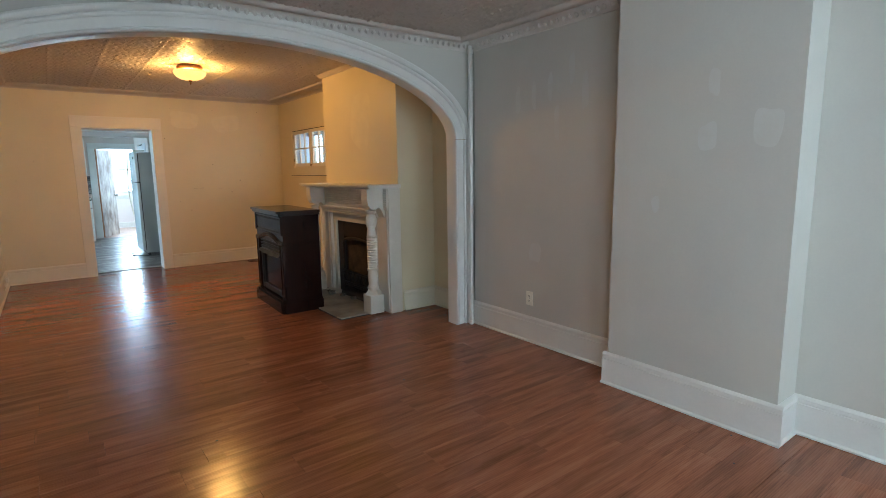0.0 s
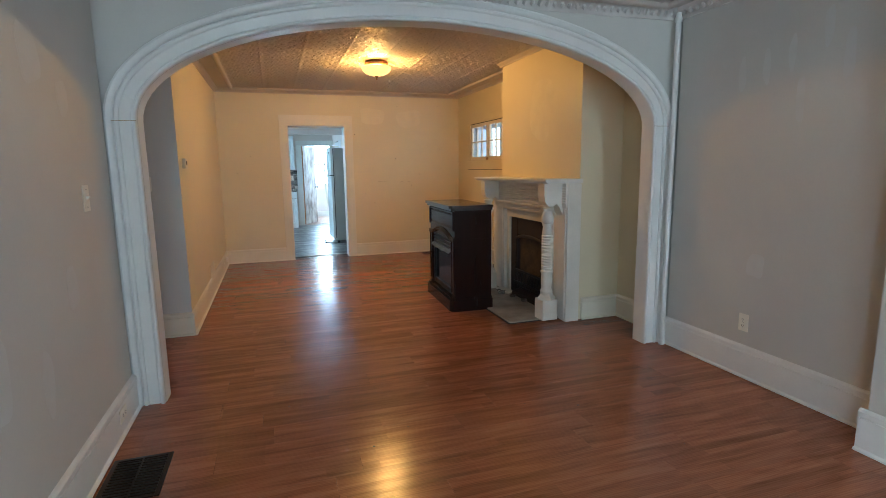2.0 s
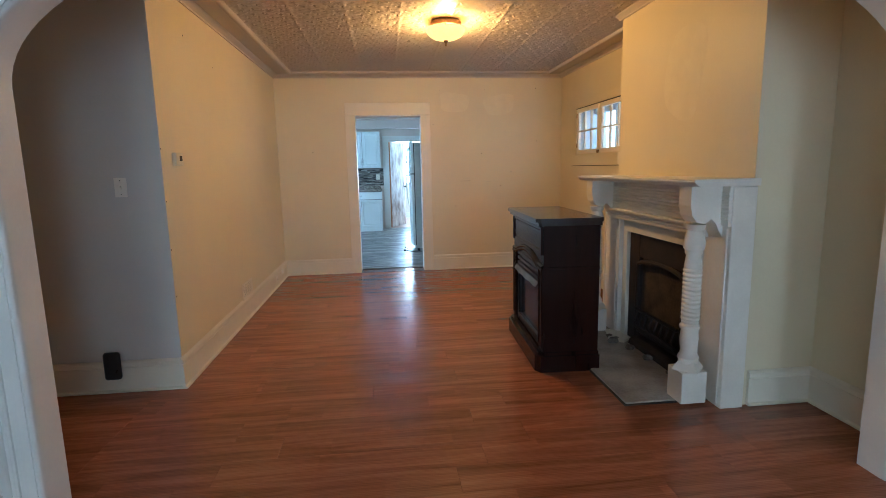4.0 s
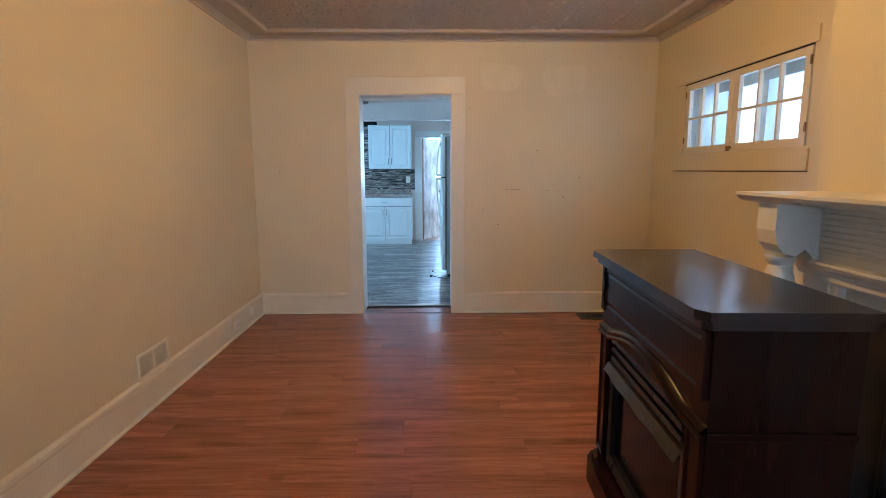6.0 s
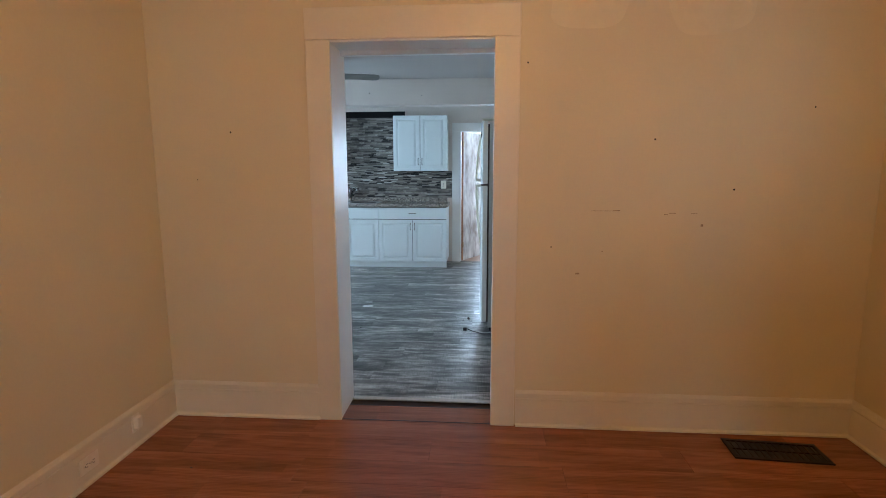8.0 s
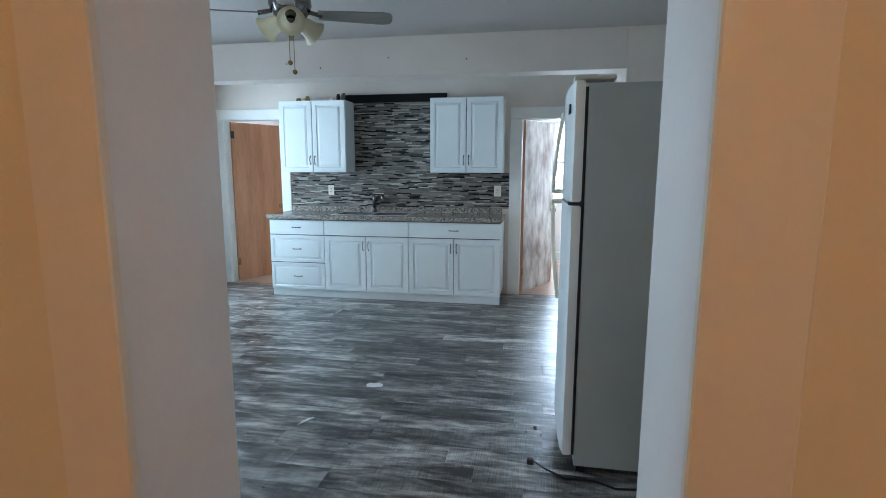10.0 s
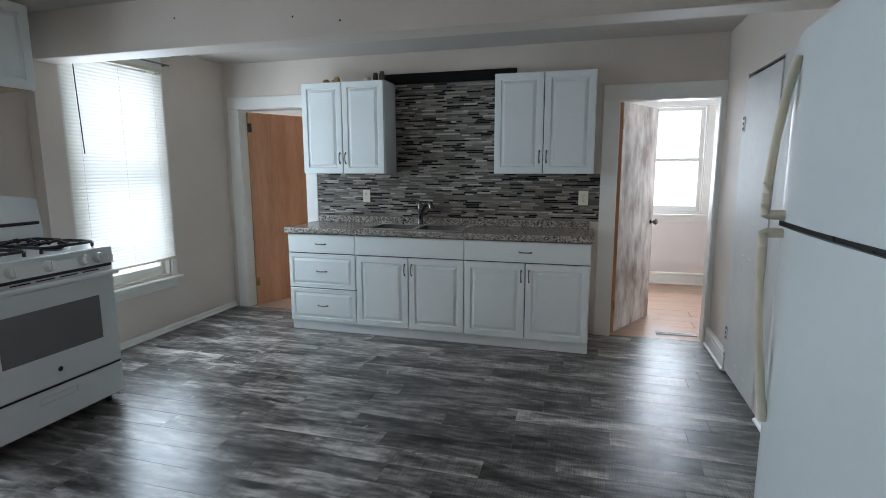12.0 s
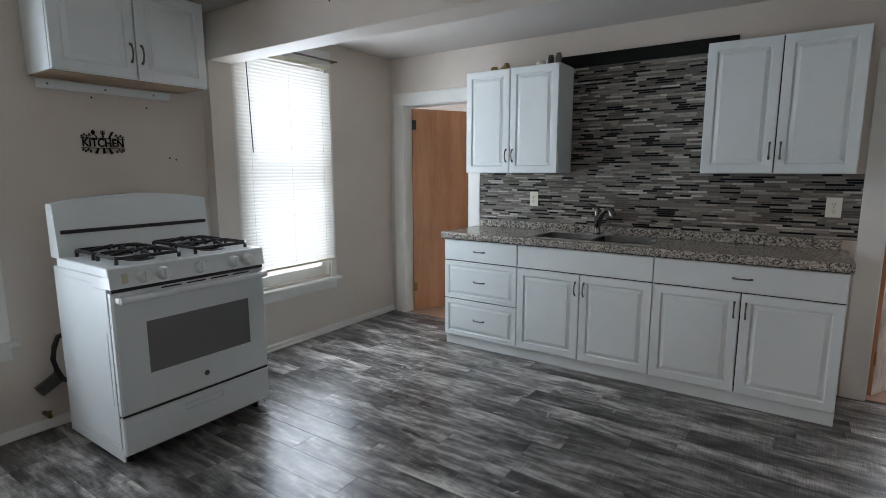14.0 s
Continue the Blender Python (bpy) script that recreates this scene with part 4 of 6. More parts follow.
def mantel():
    t = thing("fireplace_mantel", pose(3.86, 6.05, 0, 0, 0, -90), "white painted wooden mantel with turned columns and shelf", "fireplace")
    # local: x runs along the breast (world -y), front faces local -y
    H = 0.80
    bm = bm_new()
    prism(bm, [(-0.0, 1.245), (-0.335, 1.245), (-0.355, 1.255), (-0.37, 1.27), (-0.37, 1.283), (0.0, 1.283)], -H - 0.02, H + 0.02, "x")
    part("shelf", bm, M_MANTEL, t, "white shelf with a moulded edge")
    for a, b in ((-H, -0.52), (0.52, H)):
        part("surround", boxes((a, b, -0.135, 0, 0.0, 1.24), bev=0.003), M_MANTEL, t)
    for a, b in ((-0.568, -0.553), (0.553, 0.568), (-0.775, -0.760), (0.760, 0.775)):
        part("bead", boxes((a, b, -0.144, -0.134, 0.02, 1.02), bev=0.004), M_MANTEL, t)
    # frieze with horizontal flutes
    bm = bm_new()
    prof = [(0, 1.03), (-0.15, 1.03)]
    for i in range(7):
        z = 1.06 + i * 0.022
        prof += [(-0.15, z), (-0.155, z + 0.005), (-0.155, z + 0.014), (-0.15, z + 0.019)]
    prof += [(-0.15, 1.243), (0, 1.243)]
    prism(bm, prof, -0.79, 0.79, "x")
    part("frieze", bm, M_MANTEL, t)
    bm = bm_new()
    prism(bm, [(0, 0.948), (-0.150, 0.948), (-0.156, 0.956), (-0.156, 0.972), (-0.164, 0.978), (-0.164, 0.990), (-0.186, 1.004), (-0.196, 1.018), (-0.196, 1.029), (0, 1.029)], -0.60, 0.60, "x")
    part("lower_ledge", bm, M_MANTEL, t)
    for s in (-1, 1):
        x = s * 0.67
        bm = bm_new()
        box(bm, x - 0.075, x + 0.075, -0.335, -0.185, 0.015, 0.2, bev=0.004)
        lathe(bm, [(0.10, 0.2), (0.055, 0.255)], x, -0.26, 4)
        part("plinth", bm, M_MANTEL, t)
        bm = bm_new()
        pr = [(0.05, 0.235), (0.052, 0.25), (0.058, 0.27), (0.05, 0.285), (0.043, 0.30), (0.043, 0.45), (0.053, 0.47), (0.053, 0.5), (0.044, 0.515), (0.06, 0.54), (0.044, 0.565), (0.05, 0.58)]
        pr = pr[:5] + [(0.046, 0.33), (0.050, 0.38), (0.045, 0.43), (0.055, 0.445), (0.055, 0.458), (0.043, 0.47), (0.048, 0.485)]
        for i in range(12):
            z = 0.49 + i * 0.025
            pr += [(0.044, z), (0.051, z + 0.008), (0.051, z + 0.016), (0.044, z + 0.024)]
        pr += [(0.046, 0.80), (0.038, 0.86), (0.046, 0.875), (0.046, 0.89), (0.055, 0.9), (0.06, 0.93), (0.048, 0.975), (0.04, 1.0), (0.052, 1.015), (0.056, 1.035)]
        lathe(bm, pr, x, -0.26, 24)
        part("column", bm, M_MANTEL, t, "turned white column with ring beads", smooth=True)
        bm = bm_new()
        prism(bm, [(-0.137, 1.243), (-0.328, 1.243), (-0.328, 1.14), (-0.316, 1.085), (-0.288, 1.05), (-0.24, 1.040), (-0.205, 1.066), (-0.178, 1.04), (-0.155, 0.99), (-0.137, 0.96)], x - 0.058, x + 0.058, "x")
        part("bracket", bm, M_MANTEL, t)
    for s in ((-0.52, -0.455, -0.10, 0, 0.015, 0.855), (0.455, 0.52, -0.10, 0, 0.015, 0.855), (-0.52, 0.52, -0.102, 0, 0.8555, 0.948)):
        part("slip", boxes(s, bev=0.004), M_TRIM_CREAM, t, "cream inner slip round the insert")


mantel()


def insert():
    t = thing("fireplace_insert", pose(3.86, 6.05, 0.018, 0, 0, -90), "rusty dark cast iron fireplace insert with a basket grate", "fireplace insert")
    a, b, top = 0.453, 0.30, 0.835
    for s in ((-a, -b, -0.075, 0, 0, top), (b, a, -0.075, 0, 0, top), (-b, b, -0.073, 0, 0.66, top)):
        part("front_plate", boxes(s, bev=0.006), M_IRON, t)
    bm = bm_new()
    pts = [(-b, 0.05), (-b, 0.60)] + [(-b * math.cos(math.pi * i / 12), 0.60 + 0.055 * math.sin(math.pi * i / 12)) for i in range(1, 12)] + [(b, 0.60), (b, 0.05)]
    tube(bm, [(x, -0.08, z) for x, z in pts], 0.016, 8)
    part("arch_bead", bm, M_IRON, t, smooth=True)
    part("firebox", boxes((-b, b, -0.045, -0.03, 0.0, 0.66), (-b, b, -0.07, -0.03, 0.0, 0.02)), M_SOOT, t, "sooty firebrick back")
    for i in range(8):
        x = -0.25 + i * 0.0715
        bm = bm_new()
        tube(bm, [(x, -0.075, 0.10), (x, -0.115, 0.14), (x, -0.12, 0.2), (x, -0.10, 0.26)], 0.009, 6)
        part("grate_bar", bm, M_IRON, t, smooth=True)
    bm = bm_new()
    for z, y in ((0.10, -0.075), (0.145, -0.115), (0.27, -0.10)):
        box(bm, -0.29, 0.29, y - 0.012, y + 0.012, z - 0.01, z + 0.01, bev=0.003, seg=1)
    part("grate_rail", bm, M_IRON, t)
    bm = bm_new()
    prism(bm, [(-0.05, 0.0), (-0.15, 0.0), (-0.14, 0.035), (-0.09, 0.055), (-0.05, 0.06)], -0.28, 0.28, "x")
    part("ash_pan", bm, M_IRON, t)


insert()
bm = bm_new()
box(bm, 3.235, 3.862, 5.375, 6.76, 0.0, 0.016, bev=0.004)
# Thin dark sheet, slightly wider than the slab, draws a dark line round it.
struct("trim_hearth_dark_edge", boxes((3.222, 3.862, 5.362, 6.773, 0.0, 0.006)), M_SOOT)
solo("hearth_slab", bm, M_HEARTH, "worn stained cement hearth slab set before the fireplace", "hearth")
rs = random.Random(8)
for cx, cy, r in ((3.60, 6.35, 0.035), (3.66, 6.20, 0.028), (3.68, 5.98, 0.03), (3.63, 6.48, 0.022), (3.70, 5.72, 0.025), (3.66, 6.42, 0.02)):
    bm = bm_new()
    q = bmesh.ops.create_icosphere(bm, subdivisions=2, radius=r)
    for v in q["verts"]:
        k = 1 + 0.35 * noise.noise(v.co * 40 + Vector((cx * 9, cy * 9, 0)))
        v.co = Vector((v.co.x * k * 1.2, v.co.y * k, v.co.z * k * 0.7)) + Vector((cx, cy, 0.016 + r * 0.55))
    solo("mortar_lump", bm, M_RUBBLE, "grey lump of fallen mortar on the hearth", "rubble", "rubble on the hearth")
bm = bm_new()
prism(bm, [(3.60, 6.42), (3.68, 6.34), (3.76, 6.40), (3.75, 6.60), (3.66, 6.63)], 0.016, 0.034, "z")
solo("broken_brick", bm, M_TRIM_CREAM, "broken pale brick piece lying on the hearth", "rubble")


def electric_fireplace():
    t = thing("electric_fireplace", pose(3.125, 6.395, 0, 0, 0, -92.5), "dark cherry electric fireplace cabinet standing on the floor", "fireplace")
    # local x -> world -y, local -y -> world -x ; width 0.98, depth 0.42
    W, D = 0.465, 0.19
    bm = bm_new()
    prism(bm, [(-W - 0.03, D), (-W - 0.03, -D - 0.02), (-W + 0.02, -D - 0.05), (W - 0.02, -D - 0.05), (W + 0.03, -D - 0.02), (W + 0.03, D)], 0.0, 0.11, "z")
    part("plinth", bm, M_CHERRY, t)
    bm = bm_new()
    prism(bm, [(-W - 0.012, D - 0.002), (-W - 0.012, -D - 0.008), (-W + 0.02, -D - 0.03), (W - 0.02, -D - 0.03), (W + 0.012, -D - 0.008), (W + 0.012, D - 0.002)], 0.11, 0.13, "z")
    part("plinth_moulding", bm, M_CHERRY, t)
    for nm, s in (("side_panel", (-W, -0.36, -D, D - 0.004, 0.13, 0.985)), ("side_panel", (0.36, W, -D, D - 0.004, 0.13, 0.985)), ("back_panel", (-0.36, 0.36, -D + 0.10, D - 0.004, 0.13, 0.985)), ("front_rail", (-0.36, 0.36, -D, -D + 0.10, 0.70, 0.985))):
        part(nm, boxes(s), M_CHERRY, t)
    for s in (-1, 1):
        bm = bm_new()
        panel_face(bm, s * 0.413 - 0.045, s * 0.413 + 0.045, 0.16, 0.70, -D - 0.012, 0.012, [(0.012, 0), (0.018, 0.006)])
        part("pilaster", bm, M_CHERRY, t)
    bm = bm_new()
    panel_face(bm, -0.45, 0.45, 0.79, 0.975, -D - 0.010, 0.010, [(0.02, 0), (0.028, 0.006), (0.04, 0.004)])
    part("frieze_panel", bm, M_CHERRY, t)
    for sx in (-1, 1):
        part("side_band", boxes((sx * (W + 0.004) - 0.005, sx * (W + 0.004) + 0.005, -D - 0.004, D - 0.004, 0.688, 0.712), bev=0.004), M_CHERRY, t)
        bm = bm_new()
        prism(bm, [(sx * 0.452, 0.79), (sx * 0.452, 0.972), (sx * 0.425, 0.972), (sx * 0.436, 0.94), (sx * 0.418, 0.90), (sx * 0.432, 0.85), (sx * 0.410, 0.79)], -D - 0.016, -D - 0.009, "y")
        part("scalloped_bracket", bm, M_CHERRY, t)
    # arched moulding, carried right across
    bm = bm_new()
    path = [(-W - 0.002, 0.70), (-0.37, 0.705)] + [(-0.34 + 0.68 * i / 16, 0.705 + 0.062 * math.sin(math.pi * i / 16)) for i in range(17)] + [(0.37, 0.705), (W + 0.002, 0.70)]
    prof = [(-D, -0.02), (-D - 0.016, -0.018), (-D - 0.020, -0.008), (-D - 0.013, -0.001), (-D - 0.013, 0.004), (-D - 0.018, 0.012), (-D - 0.012, 0.02), (-D, 0.026)]
    rails(bm, [[(x, yy, z + dz) for x, z in path] for yy, dz in prof])
    part("arched_moulding", bm, M_CHERRY, t, smooth=True)
    bm = bm_new()
    prism(bm, [(x, z - 0.03) for x, z in path[1:-1]] + [(0.36, 0.55), (-0.36, 0.55)], -D + 0.03, -D + 0.05, "y")
    part("arch_back", bm, M_BLACK, t)
    for i in range(3):
        z = 0.60 + i * 0.038
        bm = bm_new()
        box(bm, -0.33, 0.33, -D - 0.002, -D + 0.02, z, z + 0.022, bev=0.004, seg=1)
        part("heater_louvre", bm, M_BLACK, t)
    bm = boxes((-0.355, -0.315, -D + 0.005, -D + 0.05, 0.14, 0.59), (0.315, 0.355, -D + 0.005, -D + 0.05, 0.14, 0.59), (-0.315, 0.315, -D + 0.005, -D + 0.05, 0.14, 0.19), bev=0.003)
    part("firebox_frame", bm, M_BLACK, t)
    bm = bm_new()
    wave = [(-0.345 + 0.69 * i / 24, 0.556 + 0.004 * math.sin(i * math.pi / 4) - 0.006 * math.sin(math.pi * i / 24)) for i in range(25)]
    rails(bm, [[(x, -D + 0.03, 0.592) for x, z in wave], [(x, -D - 0.008, 0.590) for x, z in wave], [(x, -D - 0.026, z) for x, z in wave], [(x, -D - 0.022, z) for x, z in wave], [(x, -D - 0.004, 0.585) for x, z in wave]])
    part("hood", bm, M_HOOD, t, "tarnished metal hood over the screen")
    part("screen", boxes((-0.315, 0.315, -D + 0.03, -D + 0.036, 0.19, 0.55)), M_SCREEN, t, "dark glass screen")
    bm = bm_new()
    prism(bm, [(-W - 0.035, D + 0.002), (-W - 0.035, -D - 0.03), (-W, -D - 0.055), (W, -D - 0.055), (W + 0.035, -D - 0.03), (W + 0.035, D + 0.002)], 1.01, 1.035, "z")
    prism(bm, [(-W - 0.02, D), (-W - 0.02, -D - 0.016), (-W, -D - 0.035), (W, -D - 0.035), (W + 0.02, -D - 0.016), (W + 0.02, D)], 0.985, 1.0105, "z")
    part("top", bm, M_CHERRY_TOP, t, "glossy dark top with dust and scuffs")


electric_fireplace()


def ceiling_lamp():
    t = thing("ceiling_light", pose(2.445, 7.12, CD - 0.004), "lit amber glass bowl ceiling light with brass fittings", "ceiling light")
    bm = bm_new()
    lathe(bm, [(0.10, -0.055), (0.125, -0.045), (0.13, -0.02), (0.115, 0.0)], n=28)
    part("canopy", bm, M_BRASS, t, smooth=True)
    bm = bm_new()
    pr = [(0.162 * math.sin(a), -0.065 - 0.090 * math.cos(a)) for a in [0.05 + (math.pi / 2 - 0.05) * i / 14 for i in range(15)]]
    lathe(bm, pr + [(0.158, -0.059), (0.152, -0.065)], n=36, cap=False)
    # Bowl material is opaque; its shadow is off so the bulb lights the room.
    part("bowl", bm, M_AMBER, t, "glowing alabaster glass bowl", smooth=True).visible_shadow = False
    bm = bm_new()
    lathe(bm, [(0.004, -0.197), (0.010, -0.187), (0.006, -0.177), (0.016, -0.165), (0.02, -0.154)], n=14)
    part("finial", bm, M_BRASS, t, smooth=True)
    for k in range(3):
        a = 2 * math.pi * k / 3 + 0.4
        bm = bm_new()
        tube(bm, [(0.12 * math.cos(a), 0.12 * math.sin(a), -0.04), (0.145 * math.cos(a), 0.145 * math.sin(a), -0.045), (0.166 * math.cos(a), 0.166 * math.sin(a), -0.065)], 0.006, 6)
        part("bracket", bm, M_BRASS, t, smooth=True)


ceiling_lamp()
_bulb = bpy.data.lights.new("ceiling_bulb", "POINT")
_bulb.energy, _bulb.color, _bulb.shadow_soft_size = LAMP_WATTS, LAMP_COLOUR, 0.05
new("ceiling_bulb", _bulb).location = (2.445, 7.12, CD - 0.118)


def pane(parent, x0, x1, z0, z1, y):
    ob = part("pane", boxes((x0, x1, y, y + 0.004, z0, z1)), M_GLASS, parent)
    ob.visible_shadow = False
    return ob


def casement_window():
    """High pair of casements with six lights each; local x along the wall, faces -y into the room."""
    t = tagged(new("window_1"), "cream painted pair of six-light casement sashes", "window", "", "structure")
    t.matrix_world = pose(DX1, 8.31, 0, 0, 0, EAST)
    z0, z1 = 1.50, 2.04
    for a, b in ((-0.70, -0.035), (-0.025, 0.70)):
        bm = boxes((a, a + 0.055, -0.004, 0.03, z0, z1), (b - 0.055, b, -0.004, 0.03, z0, z1), (a + 0.055, b - 0.055, -0.004, 0.03, z0, z0 + 0.05), (a + 0.055, b - 0.055, -0.004, 0.03, z1 - 0.045, z1), bev=0.002)
        sash = part("sash", bm, M_TRIM_CREAM, t)
        ga, gb, gz0, gz1 = a + 0.055, b - 0.055, z0 + 0.05, z1 - 0.045
        for k in (1, 2):
            x = ga + (gb - ga) * k / 3
            part("muntin", boxes((x - 0.009, x + 0.009, -0.001, 0.026, gz0, gz1)), M_TRIM_CREAM, sash)
        zc = (gz0 + gz1) / 2
        part("muntin", boxes((ga, gb, -0.0015, 0.0255, zc - 0.009, zc + 0.009)), M_TRIM_CREAM, sash)
        pane(sash, ga, gb, gz0, gz1, 0.014)
        for zz in (z0 + 0.08, z1 - 0.1):
            part("hinge", boxes((b - 0.008 if a > -0.1 else a - 0.002, b + 0.006 if a > -0.1 else a + 0.008, -0.01, -0.004, zz, zz + 0.05)), M_BRASS, sash)
    part("latch", boxes((-0.055, -0.005, -0.02, -0.005, 1.515, 1.535), (-0.04, -0.02, -0.028, -0.005, 1.50, 1.53), bev=0.002), M_BRASS, t)
    part("meeting_strip", boxes((-0.04, -0.02, -0.012, -0.004, z0 + 0.002, z1 - 0.002)), M_TRIM_CREAM, t)
    part("outer_reveal", boxes((-0.72, -0.70, 0.04, 0.30, z0, z1), (0.70, 0.71, 0.04, 0.30, z0, z1), (-0.70, 0.70, 0.04, 0.30, z0 - 0.006, z0), (-0.70, -0.64, 0.10, 0.30, z0, z1), (-0.06, 0.03, 0.20, 0.30, z0, z1)), M_REVEAL, t)
    part("storm_frame", boxes((-0.70, 0.71, 0.2, 0.23, z0, z0 + 0.04), (-0.70, 0.71, 0.2, 0.23, z1 - 0.07, z1)), M_REVEAL, t)
    bm = boxes((-0.86, 0.745, -0.012, 0, 1.365, 1.488), (-0.86, 0.745, -0.010, 0, 2.052, 2.14), (-0.80, -0.715, -0.010, 0, 1.489, 2.051), bev=0.002)
    part("apron", bm, M_WALL_DINING, t)
    part("crack", boxes((-0.86, 0.745, -0.003, -0.0002, 1.358, 1.364), (-0.72, 0.71, -0.008, -0.002, 2.0425, 2.0495)), M_SLOT, t)


casement_window()


def sash_window(name, m, w, z0, z1, blind=False, cw=0.1):
    """Double-hung window with flat casing; local x along the wall, faces -y into the room; the wall behind is 0.14 thick."""
    t = tagged(new(name), "white painted double-hung window" + (" behind a lowered blind" if blind else ""), "window", "", "structure")
    t.matrix_world = m
    h = w / 2
    zm = (z0 + z1) / 2
    part("casing", boxes((-h - cw, -h, -0.02, 0, z0 - 0.02, z1), (h, h + cw, -0.02, 0, z0 - 0.02, z1), (-h - cw, h + cw, -0.023, 0, z1 + 0.0005, z1 + 0.12), bev=0.003), M_TRIM, t)
    part("window_sill", boxes((-h - cw - 0.03, h + cw + 0.03, -0.06, 0.05, z0 - 0.045, z0 - 0.02), (-h - cw, h + cw, -0.018, 0, z0 - 0.12, z0 - 0.0455), bev=0.004), M_TRIM, t)
    part("jamb", boxes((-h, -h + 0.015, 0, 0.14, z0 - 0.02, z1), (h - 0.015, h, 0, 0.14, z0 - 0.02, z1), (-h, h, 0, 0.14, z1 - 0.015, z1)), M_TRIM, t)
    for lo, hi, y in ((z0 - 0.02, zm + 0.02, 0.045), (zm - 0.02, z1 - 0.015, 0.085)):
        a, b = -h + 0.015, h - 0.015
        s = part("sash", boxes((a, a + 0.045, y, y + 0.035, lo, hi), (b - 0.045, b, y, y + 0.035, lo, hi), (a + 0.045, b - 0.045, y, y + 0.035, lo, lo + (0.10 if lo < z0 else 0.045)), (a + 0.045, b - 0.045, y, y + 0.035, hi - 0.04, hi), bev=0.003), M_TRIM, t)
        pane(s, a + 0.045, b - 0.045, lo + (0.10 if lo < z0 else 0.045), hi - 0.04, y + 0.016)
    return t


sash_window("window_2", pose(KX0, 13.5425, 0, 0, 0, WEST), 0.845, 0.515, 2.27, True, 0.055)
sash_window("window_3", pose(KX0, 11.11, 0, 0, 0, WEST), 0.98, 0.56, 2.22)
sash_window("window_4", pose(2.585, 17.165, 0), 1.07, 0.90, 2.18)
sash_window("window_5", pose(1.25, LY0, 0, 0, 0, 180), 1.1, 0.65, 2.25)
sash_window("window_6", pose(3.15, LY0, 0, 0, 0, 180), 1.1, 0.65, 2.25)
# Out-of-view window, added with its lamp to light the east recess.
sash_window("window_added_west", pose(LX0, -0.2, 0, 0, 0, WEST), 0.9, 0.65, 2.25)
# Unseen window, added to go with the extra back-room lamp.
sash_window("window_added_rear", pose(-1.05, 17.165, 0), 1.1, 0.90, 2.20)


def blinds():
    t = thing("mini_blind", pose(KX0, 13.542, 0, 0, 0, WEST), "cream vinyl mini blind lowered over the kitchen window", "blind")
    a, b = -0.455, 0.432
    part("headrail", boxes((a, b, -0.065, -0.03, 2.235, 2.265), bev=0.003), M_IVORY, t)
    me = None
    n = 60
    for i in range(n):
        z = 0.69 + i * (2.228 - 0.69) / n
        if me is None:
            bm = bm_new()
            rails(bm, [[(a, -0.045 + y, 0.004 * (1 - (y / 0.016) ** 2)), (b, -0.045 + y, 0.004 * (1 - (y / 0.016) ** 2))] for y in (-0.016, -0.009, -0.003, 0.003, 0.009, 0.016)])
            me = finish("slat", bm, M_BLIND, True)
        o = new("slat", me)
        o.parent, o.location = t, (0, 0, z)
        piv = Matrix.Translation((0, -0.045, 0)) @ Matrix.Rotation(radians(66), 4, "X") @ Matrix.Translation((0, 0.045, 0))
        o.matrix_local = Matrix.Translation((0, 0, z)) @ piv
    part("bottom_rail", boxes((a, b, -0.066, -0.030, 0.655, 0.672), bev=0.003), M_IVORY, t)
    for x in (-0.36, 0.0, 0.33):
        part("ladder_cord", boxes((x - 0.001, x + 0.001, -0.0655, -0.0645, 0.67, 2.235)), M_BLIND, t)
    bm = bm_new()
    tube(bm, [(a + 0.08, -0.075, 2.23), (a + 0.10, -0.078, 1.55)], 0.0035, 6)
    part("wand", bm, M_SLOT, t)


blinds()
bm = bm_new()
tube(bm, [(KX0 + 0.05, 13.20, 2.315), (KX0 + 0.06, 14.06, 2.315)], 0.007, 8)
tube(bm, [(KX0, 14.05, 2.315), (KX0 + 0.06, 14.05, 2.315)], 0.006, 8)
solo("curtain_rod", bm, M_HANDLE, "thin metal curtain rod above the kitchen window", "curtain rod", smooth=True)

# ---- kitchen things ----


def pull(parent, x, z, y, vertical=True, L=0.096):
    """Small arched bar pull on a face at y that looks to -y."""
    bm = bm_new()
    pts = []
    for i in range(9):
        s = i / 8
        d = 0.024 * math.sin(math.pi * s) ** 0.5
        q = -L / 2 + L * s
        pts.append((x, y - d, z + q) if vertical else (x + q, y - d, z))
    tube(bm, pts, [0.007, 0.0055, 0.0045, 0.0045, 0.0045, 0.0045, 0.0045, 0.0055, 0.007], 8)
    return part("handle", bm, M_HANDLE, parent, "pewter bar handle", smooth=True)


RAISED = [(0.050, 0.0), (0.053, 0.008), (0.060, 0.010), (0.064, 0.008), (0.081, 0.0015), (0.083, 0.0), (0.085, 0.0)]
RAISED_S = [(0.034, 0.0), (0.037, 0.008), (0.043, 0.010), (0.047, 0.008), (0.062, 0.0015), (0.064, 0.0), (0.066, 0.0)]


def door(parent, x0, x1, z0, z1, y, hx=None, hz=None, style=RAISED):
    bm = bm_new()
    panel_face(bm, x0 + 0.0035, x1 - 0.0035, z0 + 0.0030, z1 - 0.0030, y, 0.019, style)
    d = part("door", bm, M_CAB, parent)
    if hx is not None:
        pull(d, hx, hz, y)
    return d


